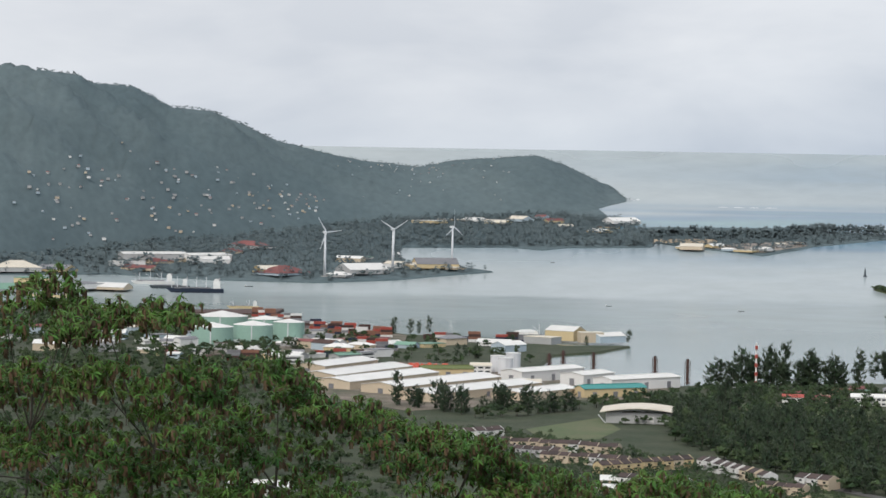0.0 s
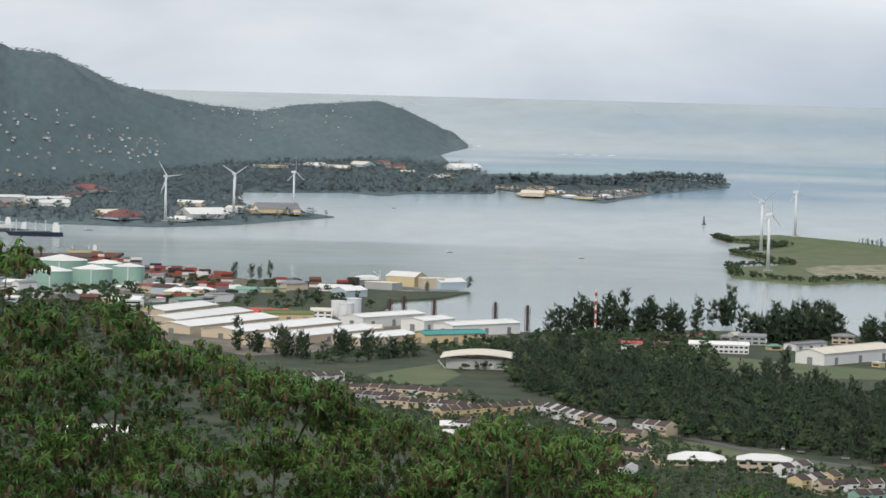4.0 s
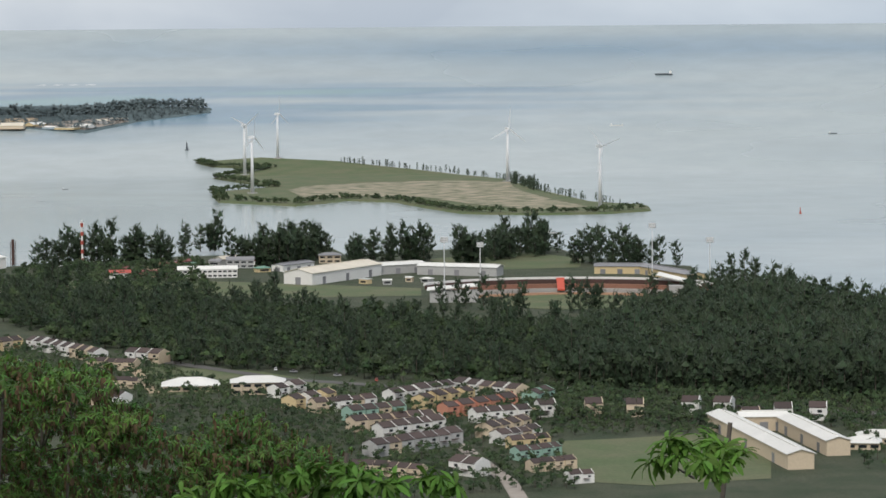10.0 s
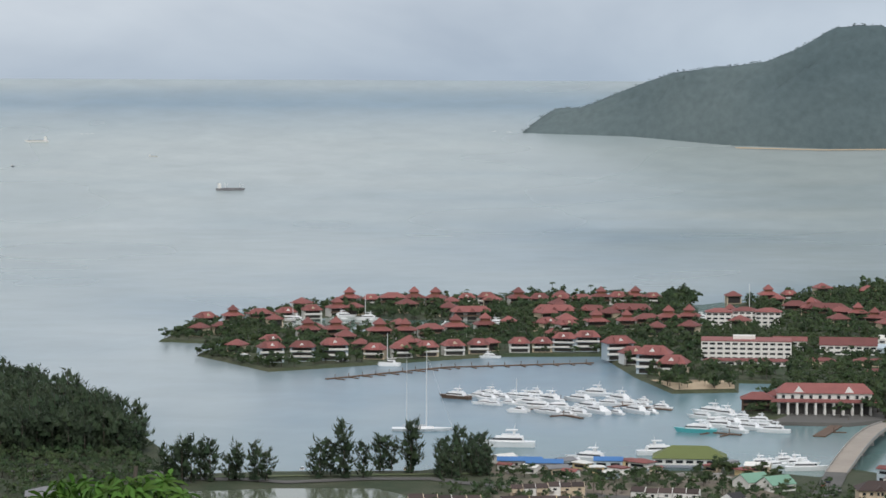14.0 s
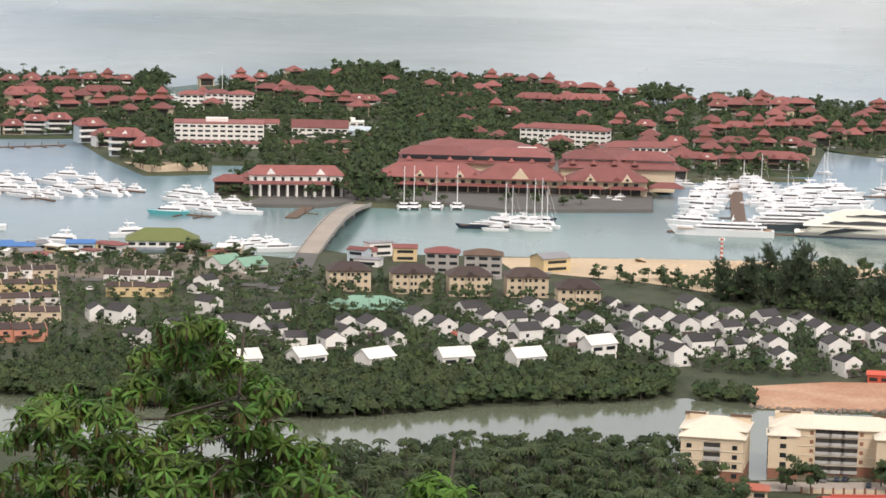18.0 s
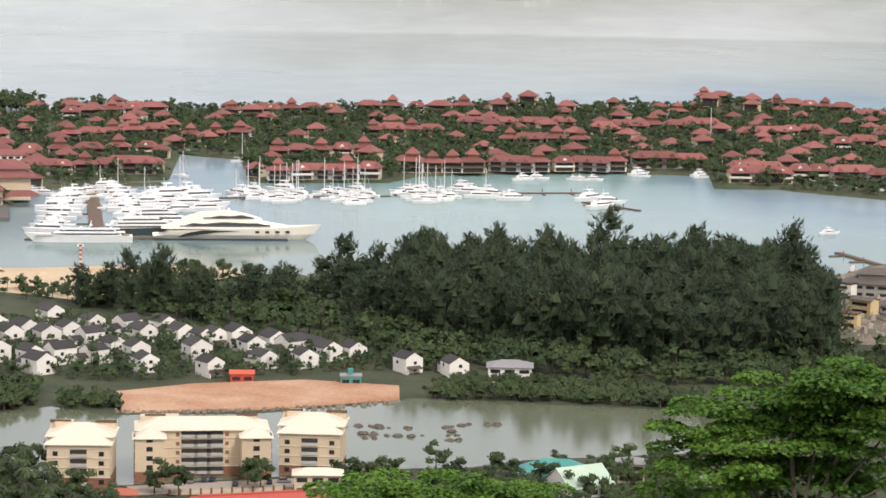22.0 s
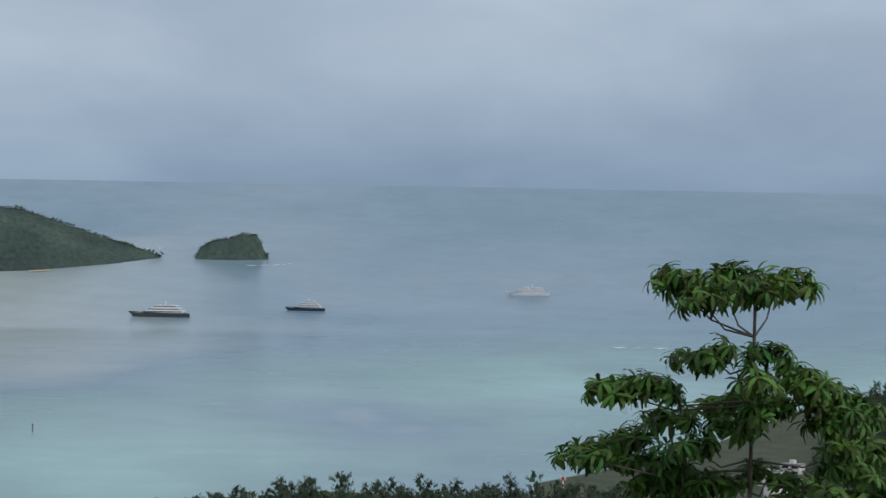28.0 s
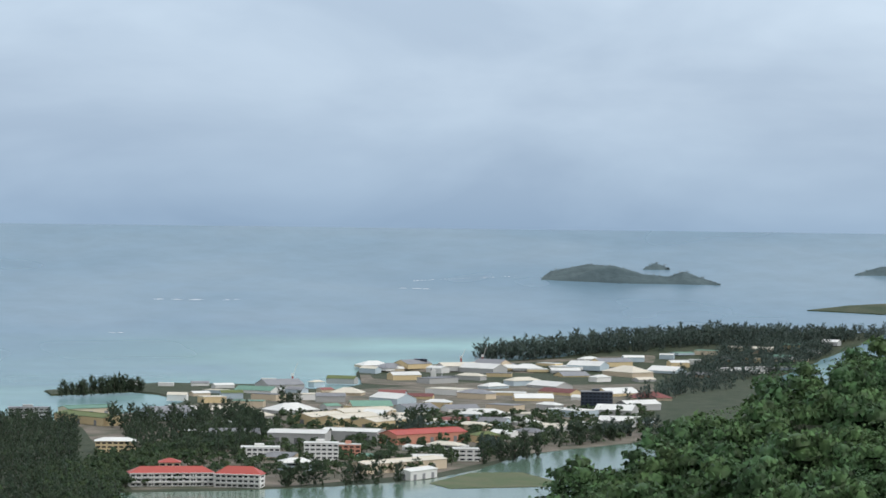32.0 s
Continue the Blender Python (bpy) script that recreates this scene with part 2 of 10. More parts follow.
M = {
    "white": mat("white_render", (0.74, 0.73, 0.70), 0.8, vary=0.08, random_tint=0.08),
    "cream": mat("cream_render", (0.58, 0.48, 0.35), 0.8, vary=0.08, random_tint=0.08),
    "yellow": mat("yellow_render", (0.62, 0.49, 0.28), 0.8, vary=0.08),
    "pink": mat("salmon_render", (0.55, 0.25, 0.17), 0.8, vary=0.1),
    "greywall": mat("grey_render", (0.42, 0.42, 0.41), 0.8, vary=0.12),
    "bluewall": mat("pale_blue_render", (0.45, 0.53, 0.58), 0.8, vary=0.08),
    "brick": mat("brown_brick", (0.25, 0.12, 0.08), 0.85),
    "concrete": mat("raw_concrete", (0.36, 0.35, 0.33), 0.9, vary=0.2, fine=3.0),
    "redroof": mat("red_tile_roof", (0.225, 0.079, 0.072), 0.75, vary=0.22, fine=2.5, bump=0.05, random_tint=0.25),
    "brightred": mat("bright_red_sheet_roof", (0.42, 0.08, 0.06), 0.55, vary=0.1, fine=2.5),
    "orangeroof": mat("orange_red_tile_roof", (0.40, 0.115, 0.07), 0.6, vary=0.14, fine=2.5),
    "darkroof": mat("dark_slate_roof", (0.034, 0.031, 0.033), 0.7, vary=0.25, fine=2.0, bump=0.04, random_tint=0.3),
    "brownroof": mat("brown_tile_roof", (0.058, 0.038, 0.033), 0.7, vary=0.25, fine=2.0, bump=0.04, random_tint=0.35),
    "greyroof": mat("grey_sheet_roof", (0.22, 0.22, 0.23), 0.55, vary=0.2, fine=3.0, random_tint=0.2),
    "whiteroof": mat("white_sheet_roof", (0.72, 0.71, 0.67), 0.5, vary=0.12, fine=4.0, random_tint=0.08),
    "creamroof": mat("cream_sheet_roof", (0.66, 0.60, 0.49), 0.55, vary=0.12, fine=4.0),
    "siteroof": mat("weathered_grey_brown_shingle", (0.115, 0.10, 0.09), 0.8, vary=0.25, fine=2.0, bump=0.05),
    "tealroof": mat("dull_teal_sheet_roof", (0.075, 0.155, 0.13), 0.55, vary=0.14, fine=3.0),
    "paleroof": mat("pale_green_sheet_roof", (0.42, 0.56, 0.45), 0.5, vary=0.12, fine=3.0),
    "greenroof": mat("green_sheet_roof", (0.16, 0.30, 0.22), 0.55, vary=0.14, fine=3.0, random_tint=0.15),
    "oliveroof": mat("olive_green_roof", (0.13, 0.16, 0.05), 0.7, vary=0.14, fine=3.0),
    "tealroof": mat("teal_sheet_roof", (0.05, 0.27, 0.25), 0.55, vary=0.14, fine=3.0),
    "blueroof": mat("blue_tarpaulin", (0.05, 0.17, 0.42), 0.55, vary=0.14, fine=3.0),
    "orange": mat("orange_plastic_sheet", (0.55, 0.09, 0.05), 0.5),
    "glass": mat("dark_window_glass", (0.025, 0.03, 0.035), 0.15, vary=0.2),
    # near-black colour paints the shade inside verandas, loggias and arches
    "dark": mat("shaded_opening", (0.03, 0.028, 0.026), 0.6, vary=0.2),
    "timber": mat("weathered_timber", (0.13, 0.085, 0.06), 0.85, vary=0.25, fine=1.5),
    "steel": mat("painted_white_steel", (0.70, 0.71, 0.72), 0.4, vary=0.05),
    "rust": mat("rusty_steel", (0.075, 0.04, 0.032), 0.8, vary=0.3, fine=2.0),
    "tank": mat("pale_green_tank_paint", (0.30, 0.46, 0.38), 0.5, vary=0.1, fine=8.0),
    "gel": mat("white_gelcoat", (0.80, 0.81, 0.82), 0.25, vary=0.04, random_tint=0.05),
    "creamhull": mat("champagne_hull_paint", (0.78, 0.75, 0.66), 0.25, vary=0.03),
    "greyhull": mat("dark_grey_hull_paint", (0.06, 0.075, 0.085), 0.3, vary=0.1),
    "navyhull": mat("navy_hull_paint", (0.02, 0.03, 0.055), 0.3, vary=0.1),
    "redhull": mat("red_hull_paint", (0.36, 0.07, 0.05), 0.45, vary=0.15),
    "turqhull": mat("turquoise_hull_paint", (0.10, 0.42, 0.45), 0.3, vary=0.1),
    "teak": mat("teak_deck", (0.34, 0.21, 0.12), 0.7, vary=0.2, fine=1.0),
    "asphalt": mat("asphalt", (0.11, 0.107, 0.10), 0.9, vary=0.2, fine=4.0),
    "paving": mat("pale_paving", (0.34, 0.30, 0.26), 0.9, vary=0.2, fine=3.0),
    "sand": mat("pale_sand", (0.52, 0.41, 0.28), 0.95, vary=0.16, fine=9.0, bump=0.1),
    "sandgrass": mat("sand_and_rough_grass", (0.34, 0.29, 0.21), 0.95, vary=0.25, fine=14.0, coarse=1.4, other=(0.10, 0.12, 0.06)),
    "redearth": mat("red_earth", (0.36, 0.185, 0.11), 0.95, vary=0.3, fine=7.0, other=(0.47, 0.30, 0.20), bump=0.2),
    "granite": mat("pale_grey_granite", (0.21, 0.23, 0.23), 0.9, vary=0.4, fine=30.0, other=(0.08, 0.11, 0.09)),
    "reef": mat("wet_dark_reef_rock", (0.095, 0.080, 0.066), 0.7, vary=0.35, fine=2.5, bump=0.3),
    "rock": mat("grey_brown_granite", (0.22, 0.18, 0.15), 0.9, vary=0.3, fine=2.0, bump=0.2),
    "grass": mat("mown_grass", (0.080, 0.112, 0.045), 0.95, vary=0.25, fine=9.0, other=(0.12, 0.125, 0.065), bump=0.05),
    "ground": mat("scrubby_green_ground", (0.035, 0.055, 0.025), 0.95, vary=0.35, fine=12.0, other=(0.075, 0.08, 0.045), bump=0.3),
    "thicket": mat("dark_thicket_covered_slope", (0.022, 0.040, 0.014), 0.95, vary=0.4, fine=3.0, other=(0.045, 0.070, 0.026), bump=0.4),
    "townground": mat("town_ground_of_yards_and_scrub", (0.026, 0.042, 0.016), 0.95, vary=0.5, fine=7.0, other=(0.055, 0.062, 0.034), bump=0.4),
    "yard": mat("bare_industrial_yard", (0.20, 0.165, 0.13), 0.95, vary=0.4, fine=9.0, other=(0.07, 0.075, 0.045), bump=0.3),
    # distance haze is painted into this colour: paler and bluer than forest
    "hill": mat("haze_tinted_wooded_hillside", (0.092, 0.126, 0.136), 0.95, vary=0.16, fine=70.0, coarse=0.5, other=(0.124, 0.160, 0.166), bump=2.0, spec=0.1),
    # green slopes with some distance haze mixed into the base colour
    "islandhill": mat("haze_tinted_green_hillside", (0.044, 0.064, 0.058), 0.95, vary=0.4, fine=46.0, coarse=0.8, other=(0.072, 0.102, 0.082), bump=3.0, spec=0.1),
    "bark": mat("grey_brown_bark", (0.10, 0.085, 0.068), 0.95, vary=0.3, fine=0.4),
    "foam": mat("white_surf_foam", (0.75, 0.77, 0.78), 0.8, vary=0.1, fine=5.0),
    "pennant": mat("faded_cloth", (0.5, 0.5, 0.48), 0.9),
    "needles": leaf_mat("dark_feathery_needles", (0.021, 0.038, 0.018), (0.034, 0.052, 0.024), vary=0.25, soft=0.6),
    # needlesfar and needlesmid: dark needles lightened and blued by painted haze
    "needlesfar": leaf_mat("haze_tinted_far_needles", (0.090, 0.124, 0.130), (0.112, 0.148, 0.150), vary=0.12, lump=60.0, soft=0.85),
    "needlesmid": leaf_mat("haze_tinted_casuarina_needles", (0.034, 0.056, 0.044), (0.048, 0.070, 0.052), vary=0.25, soft=0.6),
    "broad": leaf_mat("broad_green_leaves", (0.022, 0.042, 0.015), (0.046, 0.068, 0.024), vary=0.4),
    "mangrove": leaf_mat("mangrove_leaves", (0.024, 0.044, 0.016), (0.050, 0.070, 0.024), lump=9.0, vary=0.4),
    # leaf green greyed by haze painted into it, to go with islandhill
    "farleaf": leaf_mat("haze_tinted_island_leaves", (0.048, 0.070, 0.062), (0.068, 0.094, 0.080), lump=60.0, vary=0.22, soft=0.8),
    "palm": leaf_mat("palm_fronds", (0.026, 0.044, 0.015), (0.046, 0.064, 0.024), vary=0.45),
    "spurleaf": leaf_mat("hillside_canopy_leaves", (0.046, 0.092, 0.033), (0.079, 0.133, 0.044), lump=10.0, vary=0.45),
    "bright": leaf_mat("bright_feathery_canopy", (0.110, 0.21, 0.032), (0.070, 0.15, 0.026), lump=3.0, thin=0.3, soft=0.25),
    "nearleaf": leaf_mat("glossy_near_leaves", (0.050, 0.100, 0.018), (0.112, 0.176, 0.032), vary=0.6, rough=0.5, island=0.8, lump=0.7, thin=0.25, soft=0.0),
    "deadleaf": leaf_mat("brown_hanging_pods", (0.105, 0.062, 0.032), (0.060, 0.042, 0.022), vary=0.4, lump=1.0),
}
# ---- building helpers ----
def part(name, mb, material, parent=None, label="", smooth=False):
    """Links a mesh, given as a Shape, as one object under a thing or a part."""
    me = bpy.data.meshes.new(name)
    me.from_pydata(mb.v, [], mb.f)
    me.materials.append(M[material] if isinstance(material, str) else material)
    if smooth:
        me.polygons.foreach_set("use_smooth", [True] * len(me.polygons))
    me.update()
    ob = new(name, me)
    if parent:
        ob.parent = parent
    if label:
        ob["label"] = label
    return ob


class Shape:
    """A list of corners and faces to which simple solids are added."""

    def __init__(self):
        self.v, self.f = [], []

    def add(self, verts, faces):
        k = len(self.v)
        self.v += [tuple(p) for p in verts]
        self.f += [tuple(i + k for i in q) for q in faces]
        return self

    def box(self, x0, x1, y0, y1, z0, z1):
        p = [(x0, y0, z0), (x1, y0, z0), (x1, y1, z0), (x0, y1, z0), (x0, y0, z1), (x1, y0, z1), (x1, y1, z1), (x0, y1, z1)]
        return self.add(p, [(0, 3, 2, 1), (4, 5, 6, 7), (0, 1, 5, 4), (1, 2, 6, 5), (2, 3, 7, 6), (3, 0, 4, 7)])

    def hip(self, x0, x1, y0, y1, z, h, eave=0.6, t=0.25, flat=0.0, along_x=None):
        """A hipped roof with its eaves; flat: how much of the ridge ends stand upright (1 is a gable)."""
        x0, x1, y0, y1 = x0 - eave, x1 + eave, y0 - eave, y1 + eave
        if flat > 0.9:
            return self.pitch(x0, x1, y0, y1, z, h, t, x1 - x0 >= y1 - y0 if along_x is None else along_x)
        run = min(x1 - x0, y1 - y0) / 2 * (1 - flat)
        ym = (y0 + y1) / 2
        along_x = x1 - x0 >= y1 - y0 if along_x is None else along_x
        if along_x:
            ridge = [(x0 + run, ym, z + h), (x1 - run, ym, z + h)]
        else:
            xm = (x0 + x1) / 2
            ridge = [(xm, y0 + run, z + h), (xm, y1 - run, z + h)]
        low = [(x0, y0, z - t), (x1, y0, z - t), (x1, y1, z - t), (x0, y1, z - t)]
        top = [(x0, y0, z), (x1, y0, z), (x1, y1, z), (x0, y1, z)]
        fs = [(0, 3, 2, 1), (0, 1, 5, 4), (1, 2, 6, 5), (2, 3, 7, 6), (3, 0, 4, 7)]
        if along_x:
            fs += [(4, 5, 9, 8), (5, 6, 9), (6, 7, 8, 9), (7, 4, 8)]
        else:
            fs += [(4, 5, 8), (5, 6, 9, 8), (6, 7, 9), (7, 4, 8, 9)]
        return self.add(low + top + ridge, fs)

    def pitch(self, x0, x1, y0, y1, z, h, t, along_x):
        """Two roof slabs that meet in a ridge, open at the gable ends."""
        if along_x:
            ym = (y0 + y1) / 2
            return self.loft([[(x, y0, z), (x, ym, z + h), (x, y1, z), (x, y1, z - t), (x, ym, z + h - t), (x, y0, z - t)] for x in (x0, x1)])
        xm = (x0 + x1) / 2
        return self.loft([[(x0, y, z), (xm, y, z + h), (x1, y, z), (x1, y, z - t), (xm, y, z + h - t), (x0, y, z - t)] for y in (y1, y0)])

    def gable(self, x0, x1, y0, y1, z, h, eave=0.4, t=0.2):
        return self.hip(x0, x1, y0, y1, z, h, eave, t, flat=0.999, along_x=True)

    def gable_wall(self, x0, x1, y0, y1, z0, z1, h):
        """Walls with pointed ends under a gable along x."""
        ym = (y0 + y1) / 2
        p = [(x0, y0, z0), (x1, y0, z0), (x1, y1, z0), (x0, y1, z0), (x0, y0, z1), (x1, y0, z1), (x1, y1, z1), (x0, y1, z1), (x0, ym, z1 + h), (x1, ym, z1 + h)]
        return self.add(p, [(0, 1, 5, 4), (1, 2, 6, 9, 5), (2, 3, 7, 6), (3, 0, 4, 8, 7), (4, 5, 9, 8), (6, 7, 8, 9)])

    def tube(self, p0, p1, r0, r1, n=8, caps=True):
        a, b = Vector(p0), Vector(p1)
        d = (b - a).normalized()
        u = d.orthogonal().normalized()
        w = d.cross(u)
        ring = [math.tau * i / n for i in range(n)]
        vs = [a + (u * math.cos(q) + w * math.sin(q)) * r0 for q in ring] + [b + (u * math.cos(q) + w * math.sin(q)) * r1 for q in ring]
        fs = [(i, (i + 1) % n, n + (i + 1) % n, n + i) for i in range(n)]
        if caps:
            fs += [tuple(range(n))[::-1], tuple(range(n, 2 * n))]
        return self.add(vs, fs)

    def loft(self, rings, caps=True):
        """Skins closed rings of equal length, one after the other."""
        n = len(rings[0])
        vs = [p for r in rings for p in r]
        fs = [(k * n + i, k * n + (i + 1) % n, (k + 1) * n + (i + 1) % n, (k + 1) * n + i) for k in range(len(rings) - 1) for i in range(n)]
        if caps:
            fs += [tuple(range(n))[::-1], tuple(range((len(rings) - 1) * n, len(rings) * n))]
        return self.add(vs, fs)


def solid(name, shape, material, label, category, group=""):
    """A thing whose body is itself the mesh that carries its parts."""
    if len(label.split()) < 4:
        label += " by the waterside"
    return tagged(part(name, shape, material), label, category, group)


def thing(name, label, category, group="", kind=""):
    if len(label.split()) < 4:
        label += " by the waterside"
    return tagged(new(name), label, category, group, kind)


BEND = 3600.0


def far(x, y, z=0.0):
    """Where a place on the map is set up. Past 3.6 km the distance is drawn in, about the eye, so that sea and islands reach the horizon within the view's depth. Returns place and scale."""
    d = math.hypot(x, y)
    if d <= BEND:
        return Vector((x, y, z)), 1.0
    r = BEND + 1290.0 * (1 - BEND / d)
    s = r / d
    return Vector((x * s, y * s, EYE + (z - EYE) * s)), s


def spot(x, y, z=2.0, turn=0.0, size=1.0):
    """A pose on the map at a bearing in degrees, drawn in as far() says."""
    p, s = far(x, y, z)
    return Matrix.Translation(p) @ pose(0, 0, 0, 0, 0, turn) @ Matrix.Scale(s * size, 4)


def put(proto, x, y, z=2.0, turn=0.0, size=1.0, label=""):
    """A copy of a thing on the map."""
    ob = copy_thing(proto, spot(x, y, z, turn))
    if proto.scale[0] != size or far(x, y)[1] != 1:
        ob.matrix_basis = spot(x, y, z, turn, size)
    if label:
        ob["label"] = label
    return ob


def facing(x, y, extra=0.0):
    """The turn that shows a thing's -y side to the eye."""
    return -math.degrees(math.atan2(x, y)) + extra


def along(a, b, n):
    """n places from a to b, and the bearing of the line."""
    turn = math.degrees(math.atan2(b[1] - a[1], b[0] - a[0]))
    return [(a[0] + (b[0] - a[0]) * (i + 0.5) / n, a[1] + (b[1] - a[1]) * (i + 0.5) / n) for i in range(n)], turn


def drop(proto):
    """Removes a pattern thing once its copies stand."""
    for o in (*proto.children_recursive, proto):
        bpy.data.objects.remove(o)


def inside(x, y, poly):
    hit, j = False, len(poly) - 1
    for i in range(len(poly)):
        (xi, yi), (xj, yj) = poly[i], poly[j]
        if (yi > y) != (yj > y) and x < (xj - xi) * (y - yi) / (yj - yi) + xi:
            hit = not hit
        j = i
    return hit


# ---- sea ----
def soft_spot(x, y, cx, cy, rx, ry):
    return math.exp(-(((x - cx) / rx) ** 2 + ((y - cy) / ry) ** 2))


def shoal_and_shade(x, y):
    """Sea tone over the map: 0 palest, 0.3 dark blue, 1 shallow sand; the far dark band is painted cloud shadow."""
    d, a = math.hypot(x, y), math.degrees(math.atan2(x, y))
    s = 0.08 * math.exp(-((d - 1700) / 900) ** 2)
    s += 0.92 * soft_spot(a, d, 90, 2700, 13, 750)
    s += 0.75 * soft_spot(a, d, 101, 4100, 8, 800)
    s += 0.42 * soft_spot(a, d, 72, 1900, 12, 600)
    s += 0.07 * soft_spot(a, d, 60, 2200, 10, 700)
    s += 0.12 * soft_spot(a, d, 48, 1600, 14, 500)
    s += 0.35 * soft_spot(a, d, 8, 7500, 8, 2000)
    s += 0.07 * soft_spot(a, d, 36, 3200, 9, 2300)
    s += 0.22 * soft_spot(a, d, 66, 1300, 15, 420) + 0.12 * soft_spot(a, d, 42, 1500, 10, 500)
    n = noise.fractal(Vector((a * 0.13, d * 0.0016, 3.0)), 1.0, 2.0, 4)
    s = s * (1.0 + 1.05 * n) * 0.88
    deep = min(1.0, max(0.0, (a - 70) / 6)) * min(1.0, max(0.0, (d - 1700) / 2500))
    deep = max(deep, min(1.0, max(0.0, (a - 44) / 6)) * min(1.0, max(0.0, (d - 6500) / 3500)))
    # cloud shadow lying on the far sea, painted in as darker blue water
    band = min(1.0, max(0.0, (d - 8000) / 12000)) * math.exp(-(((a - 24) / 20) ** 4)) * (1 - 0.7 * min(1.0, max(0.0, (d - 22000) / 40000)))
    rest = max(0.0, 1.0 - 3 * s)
    # the negative spot pales the far sea: sky reflection put into its colour
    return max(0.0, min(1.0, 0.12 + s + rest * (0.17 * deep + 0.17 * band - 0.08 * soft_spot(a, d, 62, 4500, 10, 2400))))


def make_sea():
    azs = list(np.arange(-16, 116.01, 0.5)) + list(np.arange(122, 344, 6))
    ds = [40, 400] + list(np.geomspace(700, 3600, 70)) + list(3600 / (1 - np.linspace(0.02, 0.93, 50))) + [90000, 400000]
    v, depth, still = [], [], []
    for a in azs:
        ca, sa = math.cos(radians(a)), math.sin(radians(a))
        for d in ds:
            p = far(sa * d, ca * d)[0]
            v.append(p)
            # depth holds the colour tone: shoals plus the painted cloud shadow
            depth.append(shoal_and_shade(sa * d, ca * d))
            still.append(min(1.0, soft_spot(a, d, 44, 1150, 22, 330) + soft_spot(a, d, 62, 1250, 12, 300) + 0.5 * soft_spot(a, d, 0, 2700, 16, 700)))
    n, k = len(azs), len(ds)
    f = [(i * k + j, i * k + j + 1, (i + 1) % n * k + j + 1, (i + 1) % n * k + j) for i in range(n) for j in range(k - 1)]
    me = bpy.data.meshes.new("water")
    me.from_pydata(v, [], f)
    me.attributes.new("shoal_and_shade", "FLOAT", "POINT").data.foreach_set("value", depth)
    me.attributes.new("shelter", "FLOAT", "POINT").data.foreach_set("value", still)
    me.polygons.foreach_set("use_smooth", [True] * len(me.polygons))
    me.flip_normals()
    me.update()
    ob = new("water", me)
    m = bpy.data.materials.new("sea_water")
    m.use_nodes = True
    nn, l = m.node_tree.nodes, m.node_tree.links
    b = nn["Principled BSDF"]
    b.inputs["IOR"].default_value = 1.33
    b.inputs["Specular IOR Level"].default_value = 0.35
    at = nn.new("ShaderNodeAttribute")
    at.attribute_name = "shoal_and_shade"
    ramp = nn.new("ShaderNodeValToRGB")
    e = ramp.color_ramp.elements
    # the two palest tones carry haze and sky reflection of open water
    e[0].position, e[0].color = 0.0, (0.43, 0.455, 0.450, 1)
    e[1].position, e[1].color = 1.0, (0.27, 0.45, 0.43, 1)
    e.new(0.12).color = (0.345, 0.392, 0.390, 1)
    e.new(0.30).color = (0.150, 0.236, 0.305, 1)
    e.new(0.5).color = (0.175, 0.29, 0.30, 1)
    e.new(0.72).color = (0.22, 0.36, 0.35, 1)
    geo = nn.new("ShaderNodeNewGeometry")
    streak = nn.new("ShaderNodeMapping")
    streak.vector_type = "TEXTURE"
    streak.inputs["Scale"].default_value = (420, 420, 420)
    streak.inputs["Rotation"].default_value = (0, 0, 0.8)
    l.new(geo.outputs["Position"], streak.inputs["Vector"])
    nz = nn.new("ShaderNodeTexNoise")
    nz.inputs["Detail"].default_value, nz.inputs["Distortion"].default_value = 2.0, 0.4
    nz.inputs["Scale"].default_value = 1.0
    l.new(streak.outputs["Vector"], nz.inputs["Vector"])
    add = nn.new("ShaderNodeMath")
    add.operation = "MULTIPLY_ADD"
    add.inputs[1].default_value, add.inputs[2].default_value = 0.09, -0.045
    l.new(nz.outputs["Fac"], add.inputs[0])
    tot = nn.new("ShaderNodeMath")
    l.new(add.outputs[0], tot.inputs[0])
    l.new(at.outputs["Fac"], tot.inputs[1])
    l.new(tot.outputs[0], ramp.inputs["Fac"])
    # wind lanes: long streaks of ruffled and smooth water
    fine_map, fine = nn.new("ShaderNodeMapping"), nn.new("ShaderNodeTexNoise")
    fine_map.vector_type = "TEXTURE"
    fine_map.inputs["Scale"].default_value, fine_map.inputs["Rotation"].default_value = (70, 70, 70), (0, 0, 0.4)
    fine.inputs["Scale"].default_value, fine.inputs["Detail"].default_value, fine.inputs["Roughness"].default_value, fine.inputs["Distortion"].default_value = 1.0, 5.0, 0.6, 0.2
    l.new(geo.outputs["Position"], fine_map.inputs["Vector"])
    l.new(fine_map.outputs["Vector"], fine.inputs["Vector"])
    lane_value, tone = nn.new("ShaderNodeMapRange"), nn.new("ShaderNodeHueSaturation")
    lane_value.inputs["From Min"].default_value, lane_value.inputs["From Max"].default_value = 0.3, 0.7
    lane_value.inputs["To Min"].default_value, lane_value.inputs["To Max"].default_value = 0.92, 1.06
    l.new(fine.outputs["Fac"], lane_value.inputs["Value"])
    l.new(lane_value.outputs["Result"], tone.inputs["Value"])
    # sheltered basins are deep green and lie still
    shelter, basin = nn.new("ShaderNodeAttribute"), nn.new("ShaderNodeMix")
    shelter.attribute_name = "shelter"
    basin.data_type = "RGBA"
    basin.inputs["B"].default_value = (0.095, 0.150, 0.118, 1)
    part_way = nn.new("ShaderNodeMath")
    part_way.operation = "MULTIPLY"
    part_way.inputs[1].default_value = 0.92
    l.new(shelter.outputs["Fac"], part_way.inputs[0])
